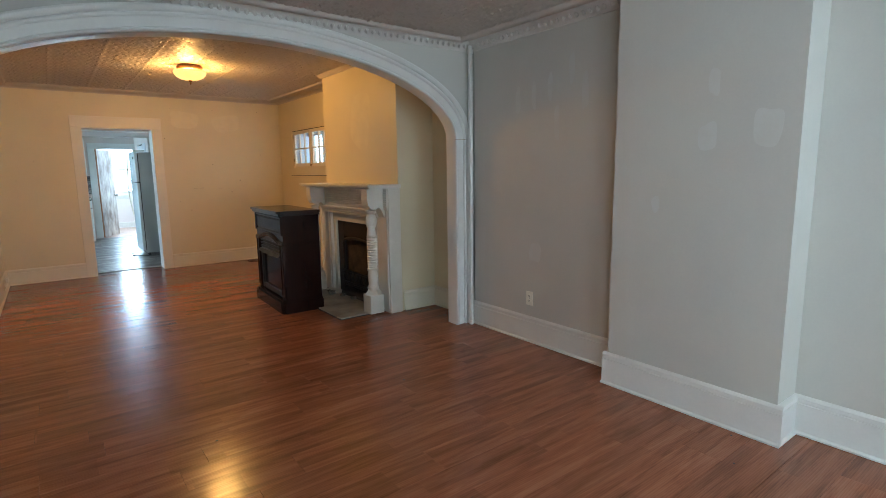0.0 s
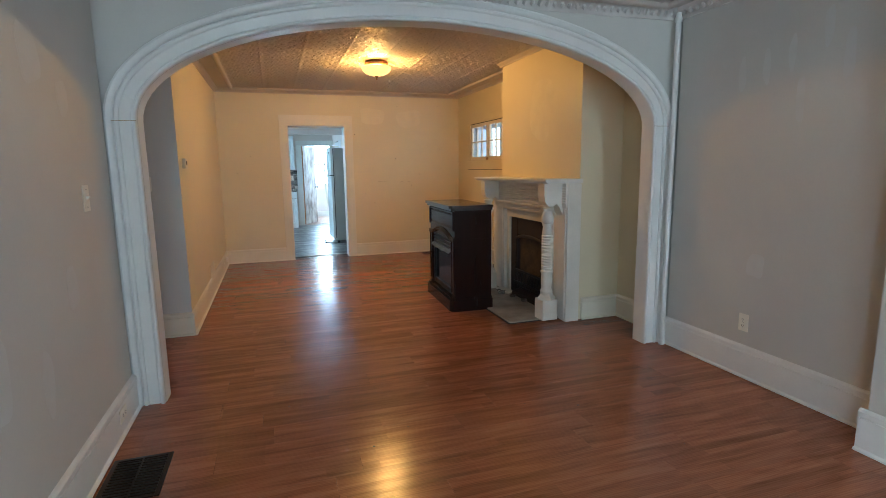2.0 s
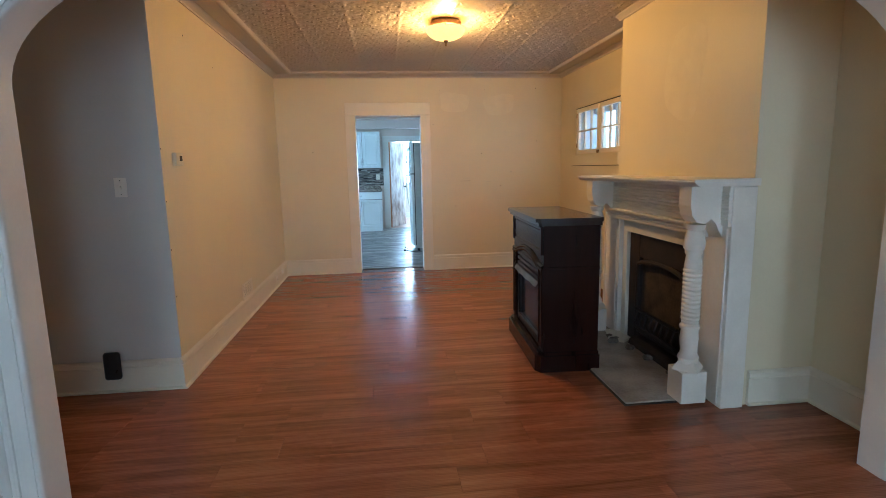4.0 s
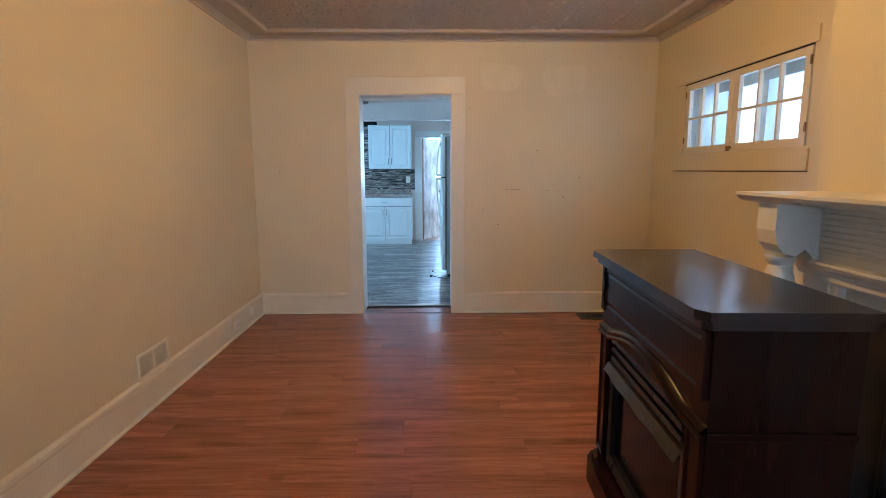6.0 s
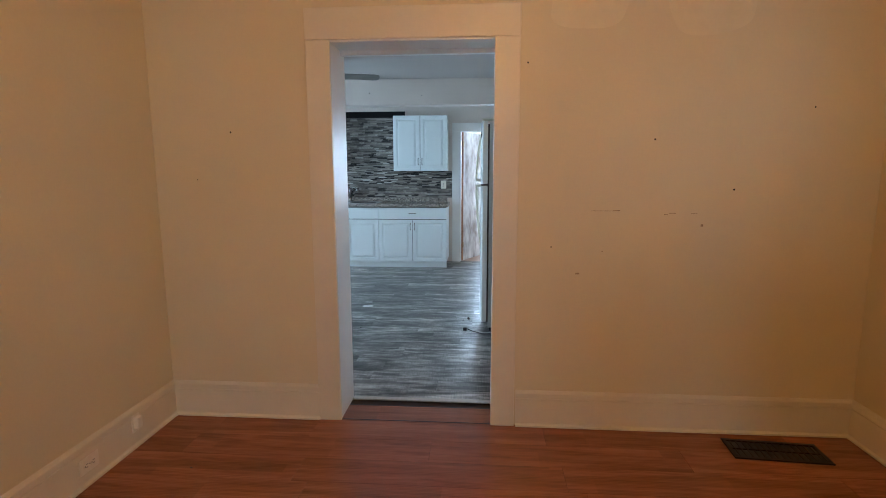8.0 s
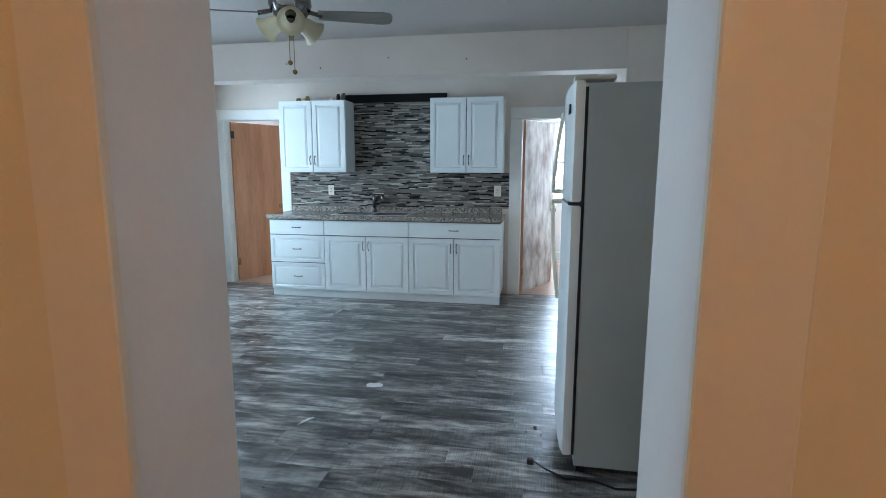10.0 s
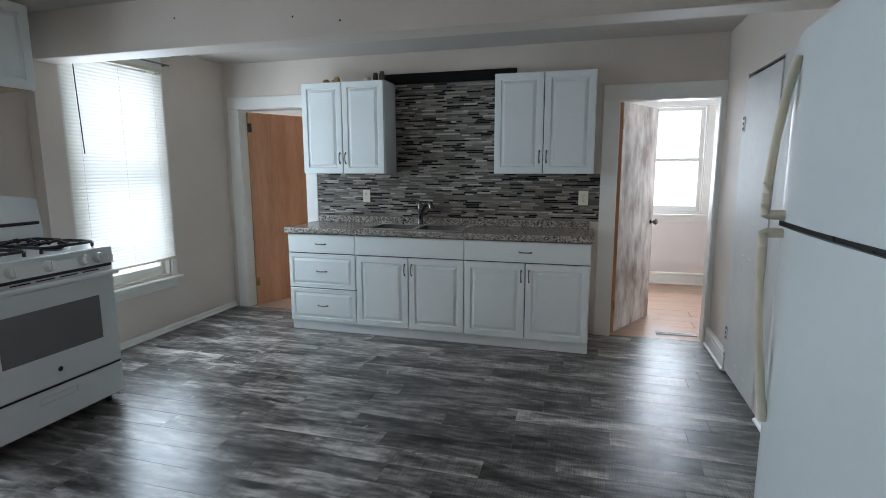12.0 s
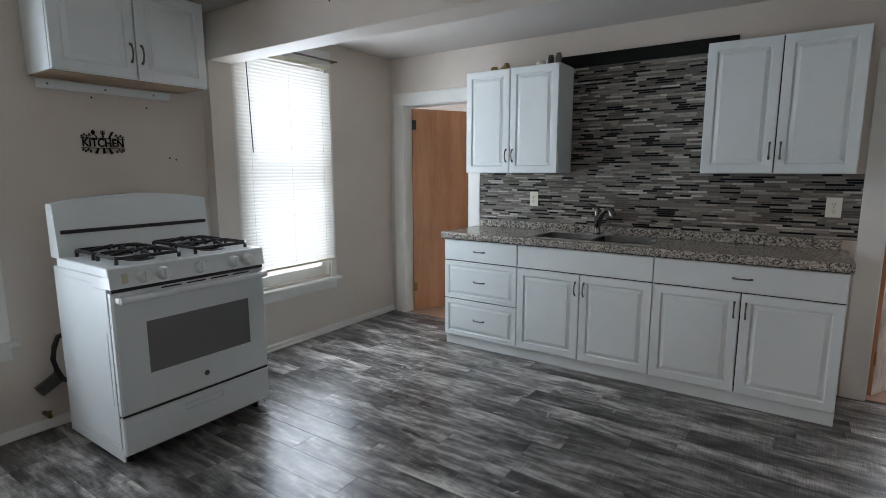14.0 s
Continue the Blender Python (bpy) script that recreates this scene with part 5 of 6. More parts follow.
def drawer(parent, x0, x1, z0, z1, y, handle=True, raised=True):
    bm = bm_new()
    panel_face(bm, x0 + 0.0035, x1 - 0.0035, z0 + 0.0030, z1 - 0.0030, y, 0.019, RAISED_S if raised else [(0.008, 0.0)])
    d = part("drawer", bm, M_CAB, parent)
    if handle:
        pull(d, (x0 + x1) / 2, (z0 + z1) / 2, y, vertical=False)
    return d


YF = 14.258      # face of the doors
CX = (-0.765, -0.115, 0.845, 1.832)


def base_cabinet(x0, x1, label, top=0.881):
    t = thing("base_cabinet", pose(x0, YF, 0), label, "cabinet", "base cabinets under the worktop")
    w = x1 - x0
    part("body", boxes((0.0005, w - 0.0005, 0.02, KY1 - YF - 0.003, 0.085, top)), M_CAB, t)
    if top < 0.88:
        for sx in (0.0005, w - 0.0185):
            part("side_panel", boxes((sx, sx + 0.018, 0.02, KY1 - YF - 0.003, top + 0.0005, 0.881)), M_CAB, t)
        part("front_rail", boxes((0.019, w - 0.019, 0.02, 0.036, top + 0.0005, 0.881)), M_CAB, t)
    # Black plate behind the fronts paints the shade in their gaps.
    part("gap_shade", boxes((0.004, w - 0.004, 0.0192, 0.0198, 0.09, 0.8805)), M_SLOT, t, "dark plate standing in for shade between the fronts")
    part("toe_kick", boxes((0.0005, w - 0.0005, 0.03, 0.045, 0.0, 0.085)), M_CAB, t)
    return t, w


t, cw = base_cabinet(CX[0], CX[1], "white drawer base cabinet with three drawer fronts")
drawer(t, 0, cw, 0.706, 0.874, 0, raised=False)
drawer(t, 0, cw, 0.392, 0.703, 0)
drawer(t, 0, cw, 0.085, 0.389, 0)
t, cw = base_cabinet(CX[1], CX[2], "white sink base cabinet with two raised panel doors", 0.69)
drawer(t, 0, cw, 0.706, 0.874, 0, handle=False, raised=False)
door(t, 0, cw / 2, 0.085, 0.703, 0, cw / 2 - 0.03, 0.60)
door(t, cw / 2, cw, 0.085, 0.703, 0, cw / 2 + 0.03, 0.60)
t, cw = base_cabinet(CX[2], CX[3], "white base cabinet with one drawer and two doors")
drawer(t, 0, cw, 0.706, 0.874, 0, raised=False)
door(t, 0, cw / 2, 0.085, 0.703, 0, cw / 2 - 0.03, 0.60)
door(t, cw / 2, cw, 0.085, 0.703, 0, cw / 2 + 0.03, 0.60)

# worktop with the sink cut out of it
SX0, SX1, SY0, SY1 = -0.05, 0.81, 14.308, 14.755
bm = bm_new()
cx0, cx1, cy0, cy1, cz0, cz1 = -0.785, 1.845, 14.234, KY1 - 0.002, 0.882, 0.930
prism(bm, [(cy0 + 0.004, cz0), (cy0, cz0 + 0.012), (cy0, cz1 - 0.012), (cy0 + 0.006, cz1 - 0.002), (cy0 + 0.014, cz1), (SY0 + 0.02, cz1), (SY0 + 0.02, cz0)], cx0, cx1, "x")
box(bm, cx0, SX0 + 0.02, SY0 + 0.02, cy1, cz0, cz1)
box(bm, SX1 - 0.02, cx1, SY0 + 0.02, cy1, cz0, cz1)
box(bm, SX0 + 0.02, SX1 - 0.02, SY1 - 0.02, cy1, cz0, cz1)
bmesh.ops.remove_doubles(bm, verts=bm.verts, dist=0.0002)
t = thing("worktop", pose(0, 0, 0), "speckled grey granite laminate worktop with upstand", "worktop")
part("slab", bm, M_GRANITE, t)
bm = bm_new()
box(bm, -0.755, 1.81, KY1 - 0.024, KY1 - 0.002, cz1 + 0.0005, 0.992, bev=0.004)
part("upstand", bm, M_GRANITE, t)


def sink():
    t = thing("kitchen_sink", pose(0, 0, 0), "stainless steel double bowl sink set in the worktop", "sink")
    bm = bm_new()
    z = cz1 + 0.004
    mid = (SX0 + SX1) / 2
    bowls = ((SX0 + 0.03, mid - 0.015), (mid + 0.015, SX1 - 0.03))
    by0, by1 = SY0 + 0.03, SY1 - 0.075
    # rim
    for s in ((SX0, SX1, SY0, by0), (SX0, SX1, by1, SY1), (SX0, bowls[0][0], by0, by1), (bowls[0][1], bowls[1][0], by0, by1), (bowls[1][1], SX1, by0, by1)):
        box(bm, s[0], s[1], s[2], s[3], cz1 + 0.0005, z + 0.002)
    part("rim", bm, M_STEEL, t)
    for a, b in bowls:
        bm = bm_new()
        loops = []
        for k, (ins, zz) in enumerate(((0.0, z), (0.004, z - 0.01), (0.012, z - 0.10), (0.02, z - 0.145), (0.045, z - 0.165))):
            r = 0.05
            pts = []
            for qx, qy, a0 in ((b - ins - r, by1 - ins - r, 0), (a + ins + r, by1 - ins - r, 90), (a + ins + r, by0 + ins + r, 180), (b - ins - r, by0 + ins + r, 270)):
                for i in range(5):
                    an = radians(a0 + 22.5 * i)
                    pts.append((qx + r * math.cos(an), qy + r * math.sin(an), zz))
            pts.append(pts[0])
            loops.append(pts)
        rows = rails(bm, loops)
        bm.faces.new(rows[-1][:-1])
        bowl = part("bowl", bm, M_SINK, t, smooth=True)
        bm = bm_new()
        lathe(bm, [(0.04, z - 0.164), (0.036, z - 0.158), (0.02, z - 0.161)], (a + b) / 2, (by0 + by1) / 2, 18)
        part("strainer", bm, M_CHROME, bowl, smooth=True)
    bm = bm_new()
    tube(bm, [(0.16, 14.715, z), (0.16, 14.715, z + 0.035), (0.175, 14.695, z + 0.05), (0.20, 14.665, z + 0.04)], 0.011, 10)
    part("spray_head", bm, M_BLACK, t, "black side spray", smooth=True)


sink()


def faucet():
    t = thing("kitchen_faucet", pose(0.325, 14.72, cz1 + 0.004), "brushed steel single lever kitchen faucet", "faucet")
    bm = bm_new()
    lathe(bm, [(0.032, 0.0), (0.032, 0.006), (0.025, 0.012), (0.022, 0.05), (0.021, 0.12), (0.026, 0.135), (0.026, 0.175), (0.018, 0.195), (0.004, 0.20)], n=20)
    part("body", bm, M_CHROME, t, smooth=True)
    bm = bm_new()
    tube(bm, [(0, 0, 0.06), (0.02, -0.02, 0.12), (0.06, -0.06, 0.175), (0.10, -0.095, 0.20), (0.135, -0.125, 0.195), (0.15, -0.14, 0.17), (0.152, -0.142, 0.155)], [0.024, 0.022, 0.020, 0.020, 0.023, 0.025, 0.022], 14)
    part("spout", bm, M_CHROME, t, smooth=True)
    bm = bm_new()
    tube(bm, [(0.0, 0, 0.185), (-0.025, -0.004, 0.215), (-0.08, -0.01, 0.232)], [0.018, 0.013, 0.009], 10)
    part("lever", bm, M_CHROME, t, smooth=True)


faucet()


def wall_cabinet(m, w, d, h, label, hz):
    t = thing("wall_cabinet", m, label, "cabinet", "kitchen wall cabinets")
    part("body", boxes((0, w, 0.02, d, 0, h), bev=0.001), M_CAB, t)
    # Black plate behind the doors paints the shade between them.
    part("gap_shade", boxes((0.006, w - 0.006, 0.0192, 0.0198, 0.006, h - 0.006)), M_SLOT, t, "dark plate standing in for shade between the doors")
    door(t, 0, w / 2, 0, h, 0, w / 2 - 0.028, hz)
    door(t, w / 2, w, 0, h, 0, w / 2 + 0.028, hz)
    return t


wall_cabinet(pose(-0.730, 14.522, 1.397), 0.795, KY1 - 14.522 - 0.013, 0.797, "white two-door wall cabinet with raised panel doors", 0.135)
wall_cabinet(pose(1.03, 14.522, 1.397), 0.795, KY1 - 14.522 - 0.013, 0.797, "white two-door wall cabinet with raised panel doors", 0.135)
t = wall_cabinet(pose(-1.465, 11.91, 1.912, 0, 0, WEST), 0.81, KX0 * -1 - 1.465 - 0.002, 0.49, "short white two-door wall cabinet above the stove", 0.135)
part("underside", boxes((0.005, 0.795, 0.021, 0.31, -0.004, -0.0005)), M_CAB_RAW, t, "bare chipboard underside")
t = thing("hanging_rail", pose(KX0 + 0.0, 11.94, 1.855, 0, 0, WEST), "white screwed hanging rail under the stove cabinet", "rail")
part("board", boxes((0.0, 0.70, -0.018, 0, 0.0, 0.045), bev=0.002), M_CAB, t)
for x in (0.05, 0.33, 0.60):
    part("screw", boxes((x - 0.005, x + 0.005, -0.021, -0.017, 0.018, 0.028), bev=0.002), M_HANDLE, t)

# mosaic backsplash: thin strips of stone and glass
rm = random.Random(12)
bm = bm_new()
backsplash = tagged(new("backsplash"), "grey black and beige linear mosaic tile backsplash", "backsplash", "", "structure")
strip_meshes, strip_count = {}, [0]


def tile(bm, x0, x1, z0, z1, y0, y1):
    e = 0.0008
    f = [bm.verts.new(q) for q in ((x0 + e, y0, z0 + e), (x1 - e, y0, z0 + e), (x1 - e, y0, z1 - e), (x0 + e, y0, z1 - e))]
    k = [bm.verts.new(q) for q in ((x0, y1, z0), (x1, y1, z0), (x1, y1, z1), (x0, y1, z1))]
    bm.faces.new(f)
    for i in range(4):
        bm.faces.new((f[i], k[i], k[(i + 1) % 4], f[(i + 1) % 4]))


def strips(bm, x0, x1, z0, z1, h=0.0148):
    n = int(round((z1 - z0) / h))
    for r in range(n):
        za, zb = z0 + (z1 - z0) * r / n + 0.0008, z0 + (z1 - z0) * (r + 1) / n - 0.0008
        x = x0 - rm.uniform(0, 0.1)
        while x < x1:
            L = rm.choice((0.05, 0.075, 0.10, 0.10, 0.125, 0.125, 0.15))
            a, b = max(x, x0), min(x + L - 0.0016, x1)
            x += L
            if b - a > 0.008:
                y0 = KY1 - 0.0115 + rm.uniform(-0.0008, 0.0006)
                if a > -0.70 and b < 1.10 and zb < 1.38 and strip_count[0] < 300:
                    strip_count[0] += 1
                    key = (round(b - a, 3), round(zb - za, 4))
                    if key not in strip_meshes:
                        one = bm_new()
                        tile(one, 0, b - a, 0, zb - za, 0, 0.0085)
                        strip_meshes[key] = finish("mosaic_strip", one, M_MOSAIC_STRIP)
                    ob = new("mosaic_strip", strip_meshes[key])
                    ob.parent, ob.location = backsplash, (a, y0, za)
                else:
                    tile(bm, a, b, za, zb, y0, KY1 - 0.003)


strips(bm, -0.757, 1.882, 0.996, 1.393)
strips(bm, 0.068, 1.027, 1.395, 2.185)
t = backsplash
tagged(part("mosaic_strips", bm, M_MOSAIC, t), kind="stuff")
part("grout", boxes((-0.758, 1.883, KY1 - 0.009, KY1 - 0.001, 0.9925, 1.3945), (0.0675, 1.0275, KY1 - 0.009, KY1 - 0.001, 1.395, 2.191)), M_GROUT, t)
bm = bm_new()
box(bm, -0.05, 1.17, KY1 - 0.028, KY1 - 0.002, 2.19, 2.28, bev=0.003)
solo("valance_board", bm, M_SIGN, "black painted board fixed above the backsplash", "board")


def trinket(m, h, r, material, label):
    bm = bm_new()
    lathe(bm, [(r, 0), (r, h * 0.75), (r * 0.75, h * 0.85), (r * 0.8, h), (r * 0.3, h * 1.02)], n=12)
    o = solo("small_jar", bm, material, label, "jar", "small jars on the wall cabinet", smooth=True)
    o.matrix_world = m


for x, h, r, mm, lb in ((-0.56, 0.035, 0.028, M_BRASS, "small amber jar lying on the cabinet top"), (-0.50, 0.03, 0.025, M_TRIM_CREAM, "small pale jar on the cabinet top"), (-0.45, 0.055, 0.024, M_BRASS, "small amber jar on the cabinet top"),
                        (-0.16, 0.035, 0.035, M_TRIM_CREAM, "small pale dish on the cabinet top"), (-0.08, 0.07, 0.024, M_BLACK, "small dark jar on the cabinet top"), (-0.02, 0.08, 0.024, M_CHROME, "small grey jar on the cabinet top")):
    trinket(pose(x + 0.04, 14.61, 2.1945), h, r, mm, lb)

# doors


def knob_set(parent, x, z, y0, y1, material):
    for y, s in ((y0, -1), (y1, 1)):
        bm = bm_new()
        lathe(bm, [(0.026, 0), (0.026, 0.006), (0.010, 0.012), (0.010, 0.03), (0.024, 0.036), (0.028, 0.05), (0.022, 0.062), (0.006, 0.066)], n=18)
        bmesh.ops.rotate(bm, verts=bm.verts, cent=(0, 0, 0), matrix=Matrix.Rotation(radians(-90 * s), 3, "X"))
        bmesh.ops.translate(bm, verts=bm.verts, vec=(x, y, z))
        part("knob", bm, material, parent, "door knob", smooth=True)


t = thing("door_2", pose(-1.60, KY1 + 0.10, 0.008, 0, 0, 62), "plain birch veneer door standing open", "door")
bm = bm_new()
box(bm, 0, 0.72, -0.035, 0, 0, 2.0, bev=0.002)
part("leaf", bm, M_PLY, t)
knob_set(t, 0.655, 0.93, -0.035, 0, M_BRASS)
for z in (0.2, 1.80):
    part("hinge", boxes((-0.012, 0.03, -0.043, -0.034, z, z + 0.09), bev=0.002), M_BRASS if z < 1 else M_SLOT, t)
t = thing("door_3", pose(2.02, KY1 + 0.10, 0.008, 0, 0, 62), "scuffed white primed door standing open", "door")
bm = bm_new()
box(bm, 0, 0.735, -0.035, 0, 0, 1.975, bev=0.002)
part("leaf", bm, M_PRIMED, t)
part("edge_strip", boxes((-0.002, 0.0015, -0.034, -0.001, 0.0, 1.975)), M_PLY, t, "bare wood edge")
knob_set(t, 0.68, 0.93, -0.035, 0, M_CHROME)
for z in (0.2, 1.75):
    part("hinge", boxes((-0.014, 0.004, -0.040, -0.030, z, z + 0.09), bev=0.002), M_BRASS, t)
# pantry door on the side wall: a plain board leaf beside a fixed board
t = thing("pantry_door", pose(KX1 - 0.002, 14.19, 0.02, 0, 0, EAST), "plain white painted board pantry door with chipped paint", "door")
bm = bm_new()
box(bm, 0.004, 0.655, -0.014, 0.016, 0.0, 1.998, bev=0.003, seg=1)
part("leaf", bm, M_BOARD, t)
bm = bm_new()
for x0, z, L in ((0.20, 0.862, 0.07), (0.33, 0.858, 0.09), (0.48, 0.852, 0.10), (0.25, 0.13, 0.06), (0.42, 0.11, 0.07)):
    prism(bm, [(x0, z), (x0 + L * 0.4, z + 0.004), (x0 + L, z - 0.001), (x0 + L * 0.6, z - 0.006)], -0.0152, -0.0138, "y")
part("paint_chip", bm, M_CAB, t, "glossy chips in the old paint")
bm = bm_new()
lathe(bm, [(0.014, 0), (0.009, 0.008), (0.018, 0.022), (0.011, 0.03)], n=14)
bmesh.ops.rotate(bm, verts=bm.verts, cent=(0, 0, 0), matrix=Matrix.Rotation(radians(90), 3, "X"))
bmesh.ops.translate(bm, verts=bm.verts, vec=(0.60, -0.014, 0.815))
part("knob", bm, M_STEEL, t, smooth=True)
for z in (0.22, 1.66):
    hg = part("hinge", boxes((-0.022, 0.026, -0.018, -0.012, z, z + 0.10), bev=0.002), M_BOARD, t)
    for k in range(3):
        part("hinge_pin", boxes((-0.004, 0.008, -0.0235, -0.0165, z + 0.006 + 0.034 * k, z + 0.026 + 0.034 * k), bev=0.002), M_HANDLE, hg)
struct("pantry_casing", boxes((KX1 - 0.012, KX1, 14.195, 14.26, 0, 2.05), (KX1 - 0.012, KX1, 13.15, 13.525, 0.15, 2.05), bev=0.002), M_BOARD)
# Dark sheet behind the leaf stands in for shade in the gap above it.
struct("pantry_gap_shade", boxes((KX1 + 0.02, KX1 + 0.03, 13.54, 14.19, 0.0, 2.05)), M_SLOT)


def stove():
    # local: x -> world +y, -y -> world +x ; origin at the front left foot of the body
    W, D = 0.822, 0.63
    t = thing("gas_stove", pose(-0.983, 11.868, 0.048, 0, 0, WEST), "white freestanding gas range with four burners", "stove")
    part("body", boxes((0.004, W - 0.004, 0.044, D, 0.03, 0.885), bev=0.004), M_APPL, t)
    for x in (0.004, W - 0.012):
        part("side_skirt", boxes((x, x + 0.008, 0.032, D, -0.022, 0.032)), M_APPL, t)
    # Black filler block; shade behind door and drawer is put in as colour.
    part("front_gap_shade", boxes((0.007, W - 0.007, 0.0285, 0.0437, 0.04, 0.834)), M_SLOT, t, "dark filler standing in for shade behind door and drawer")
    for y0, y1, z0, z1 in ((0.075, 0.082, 0.25, 0.62), (0.20, 0.50, 0.842, 0.848), (0.06, 0.19, 0.822, 0.828), (0.06, 0.56, 0.055, 0.061)):
        part("side_rib", boxes((0.002, 0.0042, y0, y1, z0, z1), bev=0.001), M_APPL, t, "pressed rib in the side panel")
    for x in (0.05, W - 0.05):
        for y in (0.08, D - 0.06):
            bm = bm_new()
            lathe(bm, [(0.018, -0.048), (0.018, -0.035), (0.012, 0.03)], x, y, 12)
            part("foot", bm, M_BLACK, t)
    bm = bm_new()
    panel_face(bm, 0.002, W - 0.002, 0.014, 0.205, -0.004, 0.032, [(0.012, 0.0)], edge=0.008)
    dr = part("drawer", bm, M_APPL, t, "white storage drawer")
    bm = bm_new()
    panel_face(bm, W / 2 - 0.11, W / 2 + 0.11, 0.135, 0.175, -0.007, 0.006, [(0.005, 0.0), (0.009, 0.004)])
    part("grip", bm, M_APPL, dr)
    bm = bm_new()
    panel_face(bm, 0.002, W - 0.002, 0.218, 0.815, -0.006, 0.034, [(0.02, 0.0)], edge=0.01)
    dd = part("oven_door", bm, M_APPL, t, "white oven door")
    part("window", boxes((0.145, 0.705, -0.0085, -0.006, 0.395, 0.655), bev=0.001), M_OVEN, dd, "grey oven window with a reflection in its tone")
    bm = bm_new()
    tube(bm, [(0.02, -0.05, 0.785), (0.2, -0.053, 0.785), (W - 0.2, -0.053, 0.785), (W - 0.02, -0.05, 0.785)], 0.017, 12)
    box(bm, 0.015, 0.05, -0.05, -0.004, 0.772, 0.798, bev=0.004)
    box(bm, W - 0.05, W - 0.015, -0.05, -0.004, 0.772, 0.798, bev=0.004)
    part("door_handle", bm, M_APPL, dd, smooth=True)
    bm = bm_new()
    lathe(bm, [(0.014, 0), (0.014, 0.002)], n=20)
    bmesh.ops.rotate(bm, verts=bm.verts, cent=(0, 0, 0), matrix=Matrix.Rotation(radians(90), 3, "X"))
    bmesh.ops.translate(bm, verts=bm.verts, vec=(W / 2 + 0.02, -0.0065, 0.30))
    part("badge", bm, M_CHROME, dd, "round metal badge")
    # Two more black fillers darken the gaps above and below the oven door.
    part("vent_gap_shade", boxes((0.008, W - 0.008, -0.001, 0.028, 0.8165, 0.8345)), M_SLOT, t)
    part("drawer_gap_shade", boxes((0.008, W - 0.008, 0.003, 0.028, 0.2065, 0.2165)), M_SLOT, t)
    for i in range(4):
        part("vent_slot", boxes((0.23 + i * 0.13, 0.33 + i * 0.13, -0.0075, -0.004, 0.803, 0.809)), M_SLOT, dd)
    # control panel, leaning back
    bm = bm_new()
    prism(bm, [(-0.012, 0.835), (0.0, 0.925), (0.06, 0.93), (0.06, 0.835)], 0.0, W, "x")
    cp = part("control_panel", bm, M_APPL, t)
    for x in (0.150, 0.243, 0.432, 0.628, 0.718):
        bm = bm_new()
        lathe(bm, [(0.034, 0), (0.032, 0.006), (0.028, 0.024), (0.024, 0.03)], n=22)
        box(bm, -0.005, 0.005, -0.024, 0.024, 0.024, 0.036, bev=0.002)
        bmesh.ops.rotate(bm, verts=bm.verts, cent=(0, 0, 0), matrix=Matrix.Rotation(radians(83), 3, "X"))
        bmesh.ops.translate(bm, verts=bm.verts, vec=(x, -0.008, 0.878))
        part("knob", bm, M_APPL, cp, "white control knob", smooth=True)
    part("light_switch", boxes((0.055, 0.08, -0.012, 0.0, 0.855, 0.90), bev=0.002), M_IVORY, cp)
    # cooktop with raised rim
    bm = bm_new()
    box(bm, -0.003, W + 0.003, -0.004, D - 0.07, 0.886, 0.934, bev=0.008)
    part("cooktop", bm, M_APPL, t)
    for cx in (0.22, 0.61):
        for cy in (0.16, 0.41):
            bm = bm_new()
            lathe(bm, [(0.07, 0.9345), (0.062, 0.939), (0.04, 0.940), (0.038, 0.952), (0.034, 0.956)], cx, cy, 22)
            part("burner", bm, M_BLACK, t, smooth=True)
    for cx in (0.22, 0.61):
        bm = bm_new()
        x0, x1, y0, y1, z = cx - 0.15, cx + 0.15, 0.05, 0.52, 0.966
        r = 0.009
        for cy0, cy1 in ((y0, 0.282), (0.288, y1)):
            tube(bm, [(x0, cy0 + 0.02, z), (x0 + 0.02, cy0, z), (x1 - 0.02, cy0, z), (x1, cy0 + 0.02, z), (x1, cy1 - 0.02, z), (x1 - 0.02, cy1, z), (x0 + 0.02, cy1, z), (x0, cy1 - 0.02, z), (x0, cy0 + 0.02, z)], r, 6)
            yc = (cy0 + cy1) / 2
            tube(bm, [(x0, yc, z), (cx - 0.05, yc, z + 0.014), (cx - 0.03, yc, z + 0.004)], r, 6)
            tube(bm, [(x1, yc, z), (cx + 0.05, yc, z + 0.014), (cx + 0.03, yc, z + 0.004)], r, 6)
            tube(bm, [(cx, cy0, z), (cx, yc - 0.05, z + 0.014), (cx, yc - 0.03, z + 0.004)], r, 6)
            tube(bm, [(cx, cy1, z), (cx, yc + 0.05, z + 0.014), (cx, yc + 0.03, z + 0.004)], r, 6)
            for px in (x0, x1):
                for py in (cy0 + 0.02, cy1 - 0.02):
                    tube(bm, [(px, py, z), (px, py, 0.934)], r, 6)
        part("grate", bm, M_BLACK, t, "black wire burner grate", smooth=True)
    # backguard with arched top
    bm = bm_new()
    top = [(W * i / 16, 1.205 + 0.042 * math.sin(math.pi * i / 16) ** 0.8) for i in range(17)]
    lo = [(0.0, 0.93)] + top + [(W, 0.93)]
    f = [bm.verts.new((x, D - (0.105 if z < 1.0 else 0.075), z)) for x, z in lo]
    k = [bm.verts.new((x, D, z)) for x, z in lo]
    for i in range(len(lo)):
        j = (i + 1) % len(lo)
        bm.faces.new((f[i], f[j], k[j], k[i]))
    bm.faces.new(f)
    bm.faces.new(list(reversed(k)))
    bg = part("backguard", bm, M_APPL, t)
    bm = bm_new()
    box(bm, 0.02, W - 0.02, D - 0.106, D - 0.06, 1.052, 1.072, bev=0.005)
